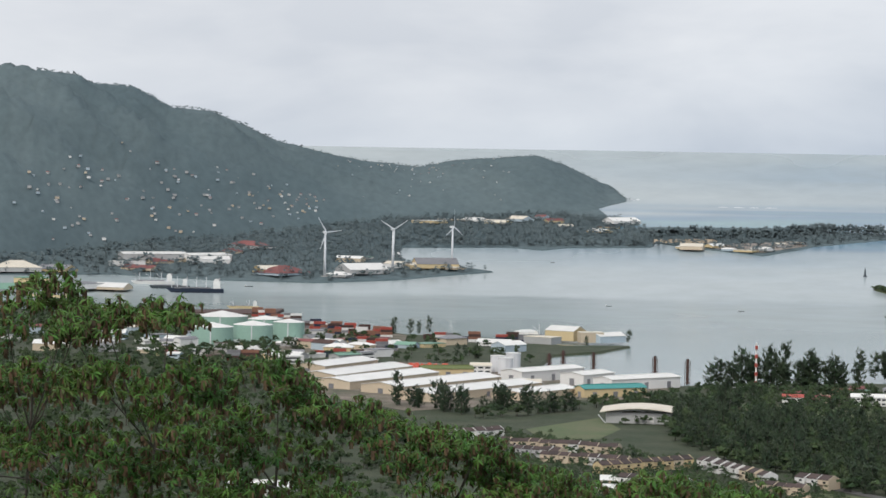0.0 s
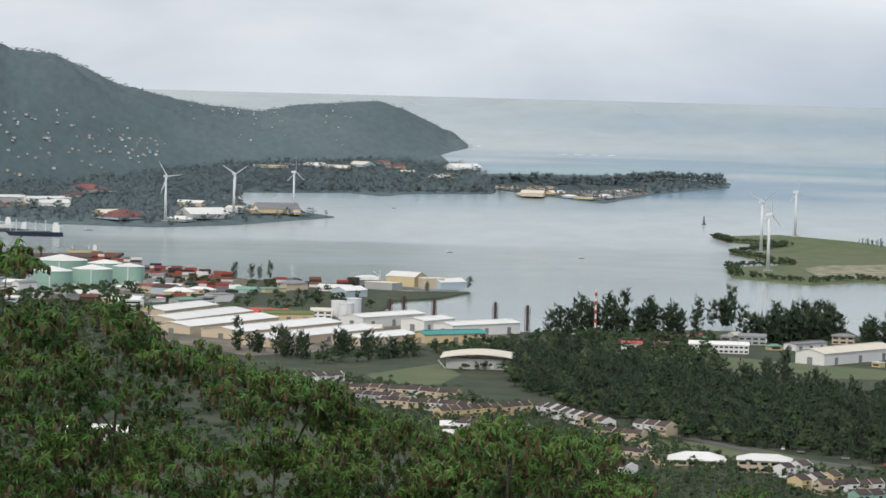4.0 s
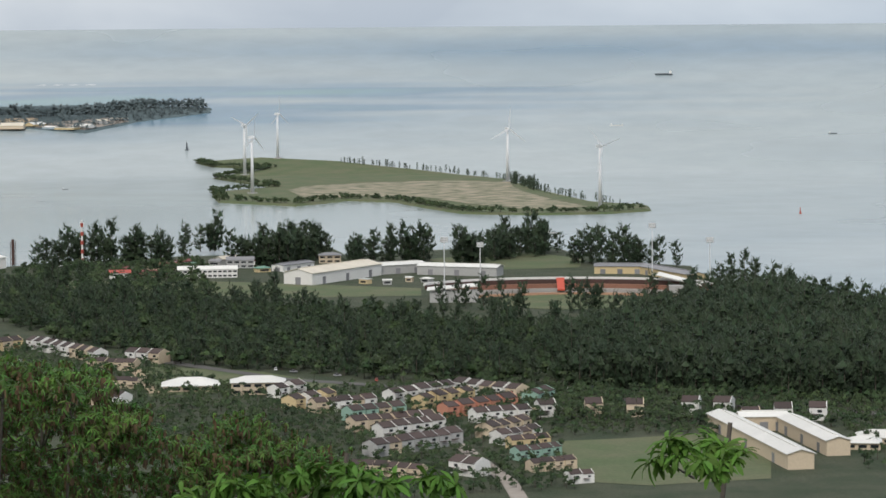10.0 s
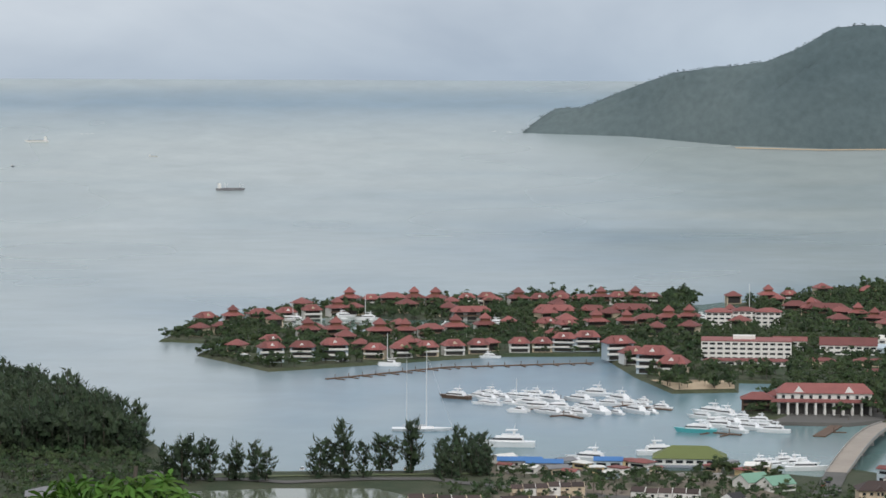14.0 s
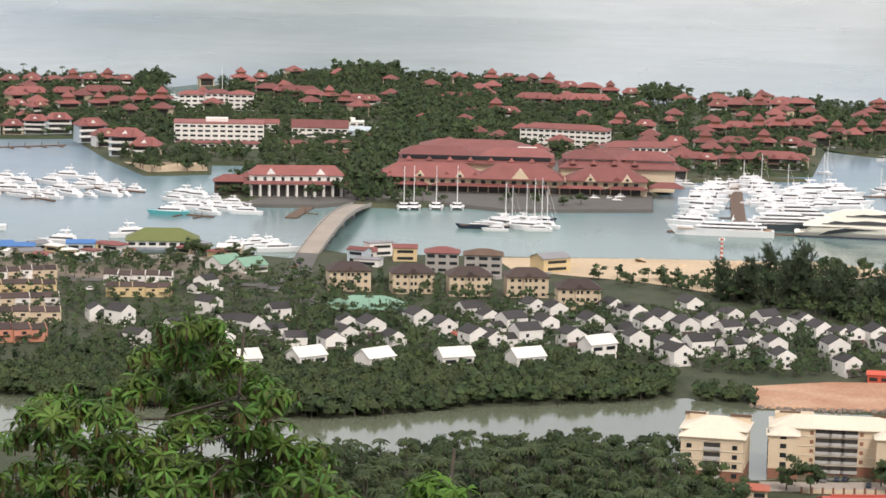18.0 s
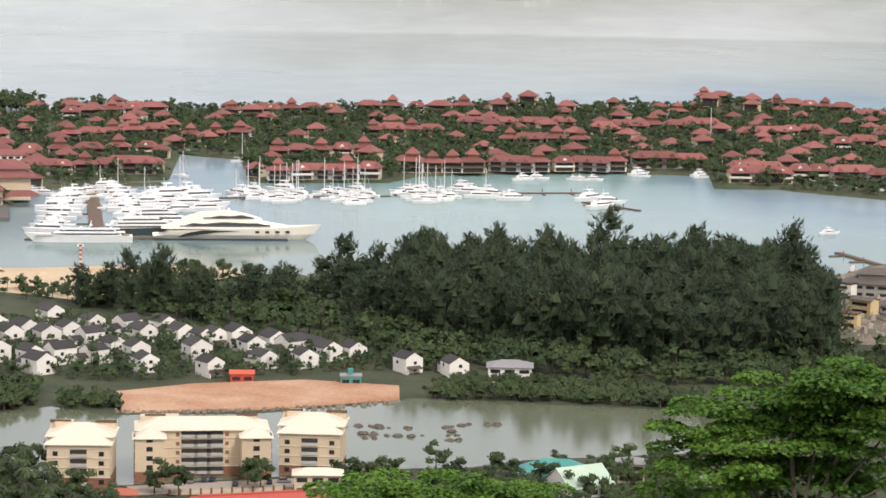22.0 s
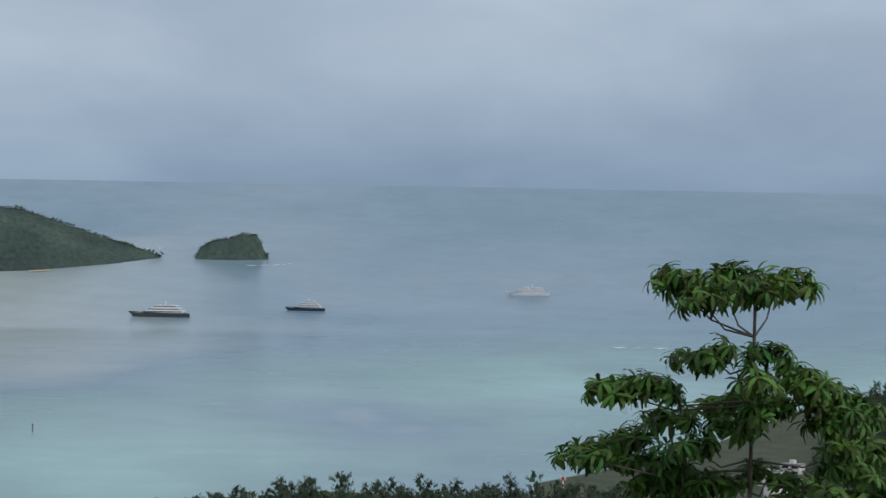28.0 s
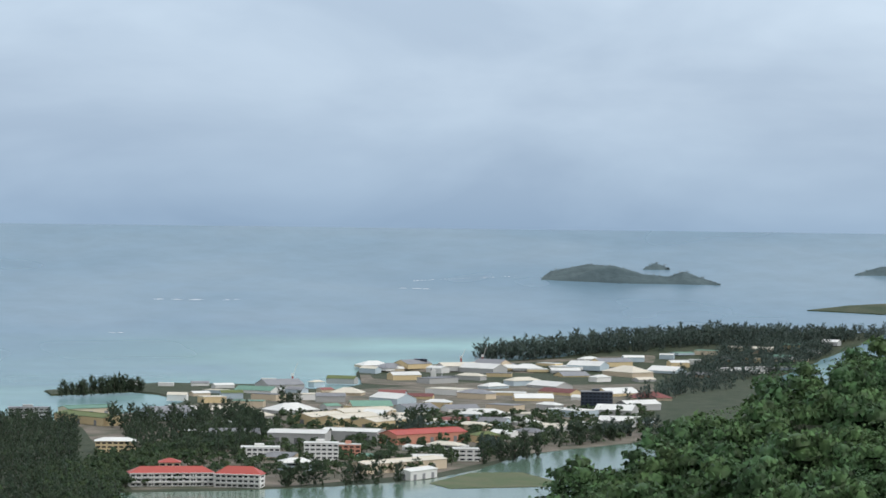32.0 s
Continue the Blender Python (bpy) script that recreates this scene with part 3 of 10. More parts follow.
    l.new(part_way.outputs[0], basin.inputs["Factor"])
    l.new(ramp.outputs["Color"], basin.inputs["A"])
    l.new(basin.outputs["Result"], tone.inputs["Color"])
    l.new(tone.outputs["Color"], b.inputs["Base Color"])
    # calm slicks and ruffled lanes
    rr = nn.new("ShaderNodeMapRange")
    rr.inputs["From Min"].default_value, rr.inputs["From Max"].default_value = 0.35, 0.7
    rr.inputs["To Min"].default_value, rr.inputs["To Max"].default_value = 0.2, 0.3
    l.new(nz.outputs["Fac"], rr.inputs["Value"])
    calm, smooth_water = nn.new("ShaderNodeMapRange"), nn.new("ShaderNodeMath")
    calm.inputs["To Min"].default_value, calm.inputs["To Max"].default_value = 1.0, 0.3
    smooth_water.operation = "MULTIPLY"
    l.new(shelter.outputs["Fac"], calm.inputs["Value"])
    l.new(rr.outputs["Result"], smooth_water.inputs[0])
    l.new(calm.outputs["Result"], smooth_water.inputs[1])
    l.new(smooth_water.outputs[0], b.inputs["Roughness"])
    me.materials.append(m)
    tagged(ob, "calm grey-green sea turning turquoise over the shoals", "sea", kind="structure")
    return m


M["water"] = make_sea()
M["basinwater"] = mat("still_green_basin_water", (0.11, 0.17, 0.145), 0.07, vary=0.06, fine=60.0)
M["lagoonwater"] = mat("murky_green_lagoon_water", (0.125, 0.145, 0.10), 0.10, vary=0.06, fine=60.0, spec=0.35)
M["greenwater"] = mat("pale_green_lagoon_water", (0.13, 0.205, 0.15), 0.14, vary=0.06, fine=60.0, spec=0.2)


# ---- land ----
LAYERS = []


def land(name, pts, material, z=2.0, label="", bank=5.0, category="ground", kind="structure"):
    """A sheet of ground with a sloping bank into the water; far stretches are drawn in like the sea."""
    c = Vector((sum(p[0] for p in pts) / len(pts), sum(p[1] for p in pts) / len(pts)))
    if not bank:
        LAYERS.append(name)
        z += 0.005 * len(LAYERS)
    dense = []
    for i, a in enumerate(pts):
        b = pts[(i + 1) % len(pts)]
        n = max(1, int(math.dist(a, b) / 90))
        for k in range(n):
            x, y = a[0] + (b[0] - a[0]) * k / n, a[1] + (b[1] - a[1]) * k / n
            w = 0.0 if k == 0 else 7.0
            dense.append((x + w * noise.noise((x * 0.02, y * 0.02, 1.0)), y + w * noise.noise((x * 0.02, y * 0.02, 7.0))))
    area = sum(dense[i - 1][0] * q[1] - q[0] * dense[i - 1][1] for i, q in enumerate(dense))
    if area < 0:
        dense.reverse()
    n = len(dense)
    grid = [Vector(p) for p in dense]
    reach = max(math.dist(p, c) for p in dense)
    step = max(60.0, reach / 14)
    for i in range(-15, 16):
        for j in range(-15, 16):
            q = (c.x + i * step, c.y + j * step)
            if inside(*q, dense) and min((q[0] - p[0]) ** 2 + (q[1] - p[1]) ** 2 for p in dense) > (step * 0.4) ** 2:
                grid.append(Vector(q))
    flat, _, tris, *_ = geometry.delaunay_2d_cdt(grid, [], [list(range(n))], 1, 1e-4)
    sh = Shape()
    sh.add([far(p.x, p.y, z)[0] for p in flat], [t if (flat[t[1]] - flat[t[0]]).cross(flat[t[2]] - flat[t[0]]) > 0 else t[::-1] for t in tris])
    if bank:
        rim = [far(x, y, z)[0] for x, y in dense]
        low = []
        for i, (x, y) in enumerate(dense):
            a, b = dense[i - 1], dense[(i + 1) % n]
            d = Vector((b[1] - a[1], a[0] - b[0])).normalized()
            low.append(far(x + d.x * bank, y + d.y * bank, -1.5)[0])
        sh.add(rim + low, [(i, n + i, n + (i + 1) % n, (i + 1) % n) for i in range(n)])
    ob = part(name, sh, material)
    tagged(ob, label, category, kind=kind)
    return ob


SHORE_WEST = [(-631, 3135), (-296, 3194), (-213, 3130), (-136, 2989), (-36, 2832), (68, 2789), (121, 2706), (184, 2720), (151, 2637), (103, 2584), (84, 2434), (115, 2332), (185, 2257), (221, 2275)] + [(225, 2268), (300, 2302), (350, 2318), (383, 2313), (433, 2342), (489, 2397), (483, 2275), (554, 2306), (617, 2315), (673, 2307), (669, 2202), (697, 2121), (723, 2086)]
SHORE_MID = [(707, 2022), (701, 1833), (706, 1669), (704, 1531), (699, 1412), (663, 1296), (637, 1237), (631, 1207)] + [(612, 1196), (668, 1177), (731, 1142), (777, 1151)] + [(726, 1132), (792, 1171), (805, 1119), (827, 1083), (871, 1057), (873, 1028)] + [(871, 1054), (885, 1022), (917, 1038), (919, 1015), (948, 992), (983, 959), (1069, 884)]
SHORE_EAST = [(1045, 885), (1072, 853), (1105, 790), (1094, 715)] + [(1156, 698), (1217, 593), (1252, 572), (1320, 581), (1372, 560), (1330, 499), (1352, 461), (1415, 419)] + [(1440, 411), (1579, 412), (1690, 379), (1686, 231)] + [(1786, 246), (2051, 164), (2519, 99), (2777, 2), (2717, -53)] + [(2732, -57), (2780, -126), (3029, -199), (3156, -175), (3206, -145), (3139, -52), (3213, -47), (3371, -187), (3342, -302), (3257, -348), (3240, -387), (3362, -436), (3649, -465), (3772, -512), (3873, -647), (4069, -824)] + [(5182, -1313), (5100, -1668)]
MAIN = SHORE_WEST + SHORE_MID + SHORE_EAST + [(3300, -900), (2500, -1400), (400, -900), (-900, -200), (-900, 1500)]
land("ground", MAIN, "townground", 2.0, "flat coastal town ground of scrub, grass and yards")
CHANNEL = [(544, 845), (557, 827), (594, 776), (627, 715)] + [(651, 705), (695, 693), (742, 667), (766, 660), (766, 633), (799, 593), (834, 573)] + [(862, 563), (879, 523), (904, 465), (864, 440), (833, 432), (791, 470), (769, 479), (741, 510), (758, 526)] + [(720, 520), (679, 553), (659, 569), (683, 600), (673, 627), (645, 642), (604, 649), (581, 655)] + [(573, 670), (501, 778)]
land("water", CHANNEL, "lagoonwater", 2.06, "murky green tidal channel", bank=0, category="channel")
POND = [(598, 1139), (640, 1127), (680, 1102), (681, 1054), (657, 1012), (534, 1037)]
land("water", POND, "lagoonwater", 2.06, "still green roadside lagoon", bank=0, category="lagoon")
LAGOON = [(1986, -74), (2000, -165), (2031, -243), (2081, -319), (2166, -372), (2303, -434), (2397, -512), (2446, -583), (2153, -537), (1746, -414), (1648, -267), (1640, -75)]
land("water", LAGOON, "greenwater", 2.06, "pale green lagoon behind the industrial estate", bank=0, category="lagoon")

EDEN = [(938, 1822), (960, 1795), (997, 1805), (913, 1715), (904, 1599), (981, 1602), (1086, 1606), (1156, 1567), (1093, 1443), (1057, 1358), (1093, 1344), (1127, 1385), (1154, 1362), (1011, 1237), (1058, 1185)] + [(1071, 1196), (1065, 1166), (1077, 1150), (1121, 1140), (1154, 1090), (1212, 1094), (1272, 1120), (1313, 1151), (1392, 1107)] + [(1360, 1162), (1418, 1124), (1559, 1225), (1559, 1165), (1444, 1070), (1502, 1006), (1545, 1012), (1597, 982), (1661, 913), (1685, 860), (1616, 820), (1641, 784)] + [(1636, 773), (1629, 682), (1656, 638), (1741, 651), (1780, 630), (1857, 646), (1887, 675), (1839, 696), (1850, 739), (1894, 800), (1985, 812), (2085, 741), (2109, 750), (2100, 840), (2187, 943), (2236, 1036), (2260, 1115), (2127, 1171), (2082, 1259), (1967, 1300)] + [(1982, 1299), (1878, 1404), (1806, 1543), (1702, 1502)] + [(1789, 1749), (1743, 1864), (1674, 1912), (1544, 1868)] + [(1470, 1867), (1459, 1962), (1421, 2004), (1309, 2006), (1208, 2019), (1093, 1960), (991, 1883)]
land("ground", EDEN, "ground", 2.0, "low reclaimed island of gardens and quays")
CANALS = [[(1069, 1885), (1120, 1915), (1156, 1914), (1175, 1868), (1207, 1850), (1233, 1807), (1215, 1766), (1138, 1775), (1112, 1800), (1066, 1798), (1046, 1841)], [(1354, 1731), (1461, 1859), (1513, 1878), (1486, 1806), (1440, 1743), (1372, 1709)]]
for pts in CANALS:
    land("water", pts, "basinwater", 2.06, "narrow canal between the island villas", bank=0, category="canal")
ROMAIN = [(620, 3951), (624, 3819), (692, 3748), (577, 3529), (598, 3394), (612, 3294), (527, 3223), (504, 3043), (570, 2954), (642, 3024), (690, 2977), (700, 2861), (713, 2769), (774, 2726), (849, 2716), (903, 2743), (923, 2812), (885, 2892), (892, 3097), (915, 3354), (866, 3606), (810, 3895), (729, 4044)]
land("ground", ROMAIN, "grass", 2.0, "low green islet of rough grass", bank=8)
land("ground", [(610, 3212), (649, 3289), (728, 3328), (845, 3338), (902, 3281), (866, 3100), (854, 2896), (857, 2802), (788, 2776), (751, 2891), (729, 3033), (670, 3062), (602, 3050)], "sandgrass", 2.3, "bare sandy reclaimed ground", bank=0, category="sand")
NORTH = [(-826, 3905), (-483, 4044), (-324, 3924), (-178, 3890), (-68, 4011), (77, 4319), (42, 4427), (-38, 4277), (-76, 4738), (-80, 5300), (128, 5393), (190, 5272), (239, 5412), (413, 5521), (446, 5798), (516, 5474), (598, 5165), (766, 5711), (1001, 6243)] + [(879, 6342), (1009, 6250), (1069, 6605), (827, 7022), (532, 6950), (430, 6702), (509, 9117), (720, 10892), (546, 11472), (-72, 13671)] + [(-232, 13252), (-1837, 11434), (-2397, 10799)]
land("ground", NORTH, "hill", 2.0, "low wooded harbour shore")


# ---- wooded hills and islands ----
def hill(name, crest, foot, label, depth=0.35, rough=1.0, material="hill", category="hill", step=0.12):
    """Wooded high ground: crest and foot are (bearing, height angle) pairs seen from the eye; it stands on the shore at the foot and rises behind it."""
    ca, ce = zip(*crest)
    fa, fe = zip(*foot)
    azs = np.arange(ca[0], ca[-1] + 1e-6, step)
    rows = 26

    def surface(a, u):
        """The map place and height at a bearing and at a share of the way from foot (0) to crest (1) and down behind."""
        top, low = float(np.interp(a, ca, ce)), min(float(np.interp(a, fa, fe)), -0.3)
        d0 = EYE / math.tan(radians(-low))
        d1 = d0 * (1 + depth)
        if top < 0:
            d1 = max(d0 * 1.004, min(d1, (EYE - 9) / math.tan(radians(-top))))
        ztop = max(EYE + d1 * math.tan(radians(top)), 3.0)
        if u <= 1:
            d, z = d0 + (d1 - d0) * u, ztop * math.sin(u * math.pi / 2) ** 0.9
        else:
            d, z = d1 + (d1 - d0) * (u - 1) * 1.5, ztop * (1 - (u - 1) * 3)
        x, y = math.sin(radians(a)) * d, math.cos(radians(a)) * d
        if z > 0:
            q = noise.fractal(Vector((x * 0.004, y * 0.004, 2.0)), 1.0, 2.0, 4)
            z += (q * 0.16 * ztop * math.sin(min(1, u) * math.pi) + noise.noise((x * 0.05, y * 0.05, 5.0)) * 3 * rough) * min(1, u * 6)
        return x, y, z if u > 0 else -2.0

    v = [far(*surface(a, j / (rows - 1)))[0] for a in azs for j in range(rows + 8)]
    n, k = len(azs), rows + 8
    me = bpy.data.meshes.new(name)
    me.from_pydata(v, [], [(i * k + j, (i + 1) * k + j, (i + 1) * k + j + 1, i * k + j + 1) for i in range(n - 1) for j in range(k - 1)])
    me.polygons.foreach_set("use_smooth", [True] * len(me.polygons))
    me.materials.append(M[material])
    ob = new(name, me)
    tagged(ob, label, category, kind="structure")
    HILLS.append((surface, ca[0], ca[-1]))
    return surface


HILLS = []
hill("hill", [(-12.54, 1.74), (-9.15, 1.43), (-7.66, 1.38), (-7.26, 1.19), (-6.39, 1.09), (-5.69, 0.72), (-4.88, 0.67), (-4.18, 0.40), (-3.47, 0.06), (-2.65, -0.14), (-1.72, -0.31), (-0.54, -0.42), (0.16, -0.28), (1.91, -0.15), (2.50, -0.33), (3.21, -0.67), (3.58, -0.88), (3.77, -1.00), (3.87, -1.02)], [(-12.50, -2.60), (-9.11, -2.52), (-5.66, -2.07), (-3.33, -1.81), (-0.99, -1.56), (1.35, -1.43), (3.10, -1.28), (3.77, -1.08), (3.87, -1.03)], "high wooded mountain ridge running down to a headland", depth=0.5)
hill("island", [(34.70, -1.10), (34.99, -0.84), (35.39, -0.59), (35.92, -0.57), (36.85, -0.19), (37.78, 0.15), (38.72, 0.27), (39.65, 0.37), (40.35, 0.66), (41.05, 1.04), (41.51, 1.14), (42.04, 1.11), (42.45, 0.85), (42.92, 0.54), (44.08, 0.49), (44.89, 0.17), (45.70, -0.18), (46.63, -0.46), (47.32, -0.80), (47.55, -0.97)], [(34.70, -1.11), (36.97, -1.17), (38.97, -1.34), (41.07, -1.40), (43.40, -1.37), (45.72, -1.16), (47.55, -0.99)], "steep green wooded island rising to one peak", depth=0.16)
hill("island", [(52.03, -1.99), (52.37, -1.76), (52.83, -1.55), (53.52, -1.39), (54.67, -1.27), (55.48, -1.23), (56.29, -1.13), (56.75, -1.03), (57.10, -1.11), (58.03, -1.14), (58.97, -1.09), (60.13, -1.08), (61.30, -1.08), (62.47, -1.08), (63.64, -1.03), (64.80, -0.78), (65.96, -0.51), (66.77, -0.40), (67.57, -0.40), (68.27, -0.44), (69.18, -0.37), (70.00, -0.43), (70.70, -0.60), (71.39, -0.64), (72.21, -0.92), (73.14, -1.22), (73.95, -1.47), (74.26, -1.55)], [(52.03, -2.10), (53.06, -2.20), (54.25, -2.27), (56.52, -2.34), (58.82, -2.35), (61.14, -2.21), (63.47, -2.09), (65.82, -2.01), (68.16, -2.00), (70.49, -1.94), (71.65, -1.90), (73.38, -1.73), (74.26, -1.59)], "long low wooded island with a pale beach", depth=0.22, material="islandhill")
hill("island", [(52.60, -1.24), (53.23, -1.04), (53.92, -0.78), (54.49, -0.48), (55.24, -0.36), (55.65, -0.63), (56.23, -0.99)], [(52.60, -1.26), (54.38, -1.26), (56.24, -1.14)], "small steep wooded island", depth=0.2)
hill("island", [(57.63, -1.00), (58.21, -0.84), (58.91, -0.60), (60.08, -0.62), (61.12, -0.44), (61.82, -0.33), (62.41, -0.48), (63.11, -0.47), (63.81, -0.62), (64.51, -0.82)], [(57.63, -1.06), (60.78, -1.05), (64.52, -0.96)], "wooded island behind the long one", depth=0.2)
hill("island", [(57.42, -0.68), (57.79, -0.57), (58.05, -0.46), (58.32, -0.52), (58.68, -0.66)], [(57.42, -0.70), (58.68, -0.69)], "small bare granite islet", depth=0.1, material="granite")
hill("island", [(74.94, -1.58), (75.02, -1.40), (75.27, -1.24), (75.61, -1.19), (75.85, -1.10), (75.92, -1.07), (76.04, -1.12), (76.18, -1.09), (76.29, -1.25), (76.35, -1.43), (76.45, -1.53)], [(74.94, -1.62), (75.79, -1.63), (76.45, -1.60)], "tiny wooded islet", depth=0.05, step=0.03, material="islandhill")
hill("island", [(101.03, -1.03), (101.23, -0.88), (101.99, -0.73), (102.57, -0.77), (103.15, -0.93), (103.68, -0.97), (103.97, -0.85), (104.32, -0.98), (104.73, -1.10)], [(101.03, -1.07), (102.69, -1.12), (104.73, -1.13)], "low dark wooded island", depth=0.05, step=0.05)
hill("island", [(103.13, -0.81), (103.38, -0.69), (103.68, -0.80)], [(103.13, -0.83), (103.68, -0.83)], "far rocky islet", depth=0.05, step=0.05)
hill("island", [(107.46, -0.87), (108.00, -0.70), (108.92, -0.66), (109.60, -0.82)], [(107.46, -0.89), (109.60, -0.88)], "far dark islet", depth=0.05, step=0.05)
land("ground", [(6574, -1950), (7006, -2186), (7334, -2450), (6877, -2450), (6346, -2261), (6300, -2049)], "ground", 2.0, "low grassy spit")


# ---- the slope under the eye ----
def near_slope():
    v, azs, ds = [], list(range(-180, 181, 4)), [0, 1.2, 3, 8, 16, 30, 50, 80, 120, 180, 250, 330, 420, 470]
    for a in azs:
        for d in ds:
            z = 193.3 if d <= 1.2 else 193.3 - (d - 1.2) * 0.47
            if a < 10:
                z -= 0
            z += 2.5 * noise.noise((a * 0.08, d * 0.03, 0)) * min(1, d / 60)
            v.append((math.sin(radians(a)) * d, math.cos(radians(a)) * d, max(z, -2) if d < 460 else -3))
    k = len(ds)
    me = bpy.data.meshes.new("ground")
    me.from_pydata(v, [], [(i * k + j, i * k + j + 1, (i + 1) * k + j + 1, (i + 1) * k + j) for i in range(len(azs) - 1) for j in range(k - 1)])
    me.flip_normals()
    me.materials.append(M["thicket"])
    ob = new("ground", me)
    tagged(ob, "steep scrub-covered slope below the viewpoint", "ground", kind="structure")


near_slope()


# ---- vegetation ----
rng = np.random.default_rng(7)


def leaf_quads(points, out, length, width, droop=0.0, jitter=0.5):
    """Folded leaf clumps at points, each lying along its outward way."""
    n = len(points)
    d = out + rng.normal(0, jitter, (n, 3))
    d[:, 2] -= droop
    d /= np.linalg.norm(d, axis=1)[:, None] + 1e-9
    side = np.cross(d, np.array([0, 0, 1.0]) + rng.normal(0, 0.45, (n, 3)))
    side /= np.linalg.norm(side, axis=1)[:, None] + 1e-9
    up = np.cross(side, d)
    ln = length * rng.uniform(0.7, 1.3, (n, 1))
    wd = width * rng.uniform(0.7, 1.3, (n, 1))
    a = points - d * ln * 0.5
    b = points + side * wd * 0.5 + up * wd * 0.16
    c = points + d * ln * 0.5
    e = points - side * wd * 0.5 + up * wd * 0.16
    v = np.stack([a, b, c, e], 1).reshape(-1, 3)
    return v, np.arange(n * 4).reshape(-1, 4)


def leaf_sprays(points, out, length, width, droop=0.0, jitter=0.5):
    """Pointed sprays of foliage at points, each reaching along its outward way."""
    n = len(points)
    d = out + rng.normal(0, jitter, (n, 3))
    d[:, 2] -= droop
    d /= np.linalg.norm(d, axis=1)[:, None] + 1e-9
    side = np.cross(d, rng.normal(0, 1, (n, 3)))
    side /= np.linalg.norm(side, axis=1)[:, None] + 1e-9
    ln = length * rng.uniform(0.7, 1.3, (n, 1))
    wd = width * rng.uniform(0.7, 1.3, (n, 1))
    v = np.stack([points - d * ln * 0.4 + side * wd * 0.5, points - d * ln * 0.4 - side * wd * 0.5, points + d * ln * 0.6], 1)
    return v.reshape(-1, 3), np.arange(n * 3).reshape(-1, 3)


def trunk_quads(h, r0, r1, n=5, lean=0.0):
    q = np.arange(n) * math.tau / n
    low = np.stack([np.cos(q) * r0, np.sin(q) * r0, np.zeros(n) - 0.5], 1)
    top = np.stack([np.cos(q) * r1 + lean, np.sin(q) * r1, np.full(n, h)], 1)
    return np.concatenate([low, top]), np.array([(i, (i + 1) % n, n + (i + 1) % n, n + i) for i in range(n)])


def dome(c, r, h, k=6, mid=True):
    """A lumpy bell of foliage, open below."""
    v, f = [], []
    for share, z in ((0.88, -0.5), (1.0, 0.1), (0.74, 0.58)) if mid else ((1.0, -0.3),):
        for i in range(k):
            g, q = r * share * rng.uniform(0.82, 1.15), (i + rng.uniform(-0.2, 0.2)) * math.tau / k
            v.append((c[0] + math.cos(q) * g, c[1] + math.sin(q) * g, c[2] + h * z * rng.uniform(0.85, 1.1)))
    for j in range(2 if mid else 0):
        for i in range(k):
            p, q = j * k + i, j * k + (i + 1) % k
            f += [(p, q, q + k), (p, q + k, p + k)]
    n = len(v)
    v.append((c[0] + rng.uniform(-0.2, 0.2) * r, c[1] + rng.uniform(-0.2, 0.2) * r, c[2] + h * 0.84))
    f += [(n - k + i, n - k + (i + 1) % k, n) for i in range(k)]
    return np.array(v), np.array(f)


def merged(*bodies):
    vs, fs, off = [], [], 0
    for v, f in bodies:
        vs.append(v)
        fs.append(f + off)
        off += len(v)
    return np.concatenate(vs), np.concatenate(fs)


def casuarina(h=20.0, w=3.6, n=110, size=1.0, limbs=16):
    """A she-oak: upswept limbs round a leader, hung with fine feathery sprays over a thin dark core. Returns crown and trunk as (corners, faces)."""
    u = (np.arange(limbs) + rng.uniform(0, 1, limbs)) / limbs
    shape = np.sin(math.pi * (0.2 + 0.68 * u)) ** 0.65
    reach = w * shape * rng.uniform(0.62, 1.22, limbs)
    turn = np.arange(limbs) * 2.4 + rng.uniform(-0.5, 0.5, limbs)
    root = h * (0.04 + (0.82 - 0.04) * u)
    k = rng.integers(0, limbs, n)
    s = rng.uniform(0.08, 1.0, n) ** 0.6
    side = rng.normal(0, 0.13 * w, n)
    c, q = np.cos(turn[k]), np.sin(turn[k])
    r = reach[k] * s
    p = np.stack([c * r - q * side, q * r + c * side, root[k] + r * 0.4 + rng.normal(0, 0.03 * h, n)], 1)
    o = np.stack([c, q, np.full(n, 1.15)], 1)
    lumps = [dome((math.cos(turn[i]) * reach[i] * 0.38, math.sin(turn[i]) * reach[i] * 0.38, root[i] + reach[i] * 0.15), w * rng.uniform(0.26, 0.4), h * rng.uniform(0.09, 0.14), 5, False) for i in range(0, limbs, 2)]
    return merged(leaf_sprays(p, o, 2.4 * size, 0.62 * size, jitter=0.5), *lumps), trunk_quads(h * 0.86, 0.3, 0.07, 3)


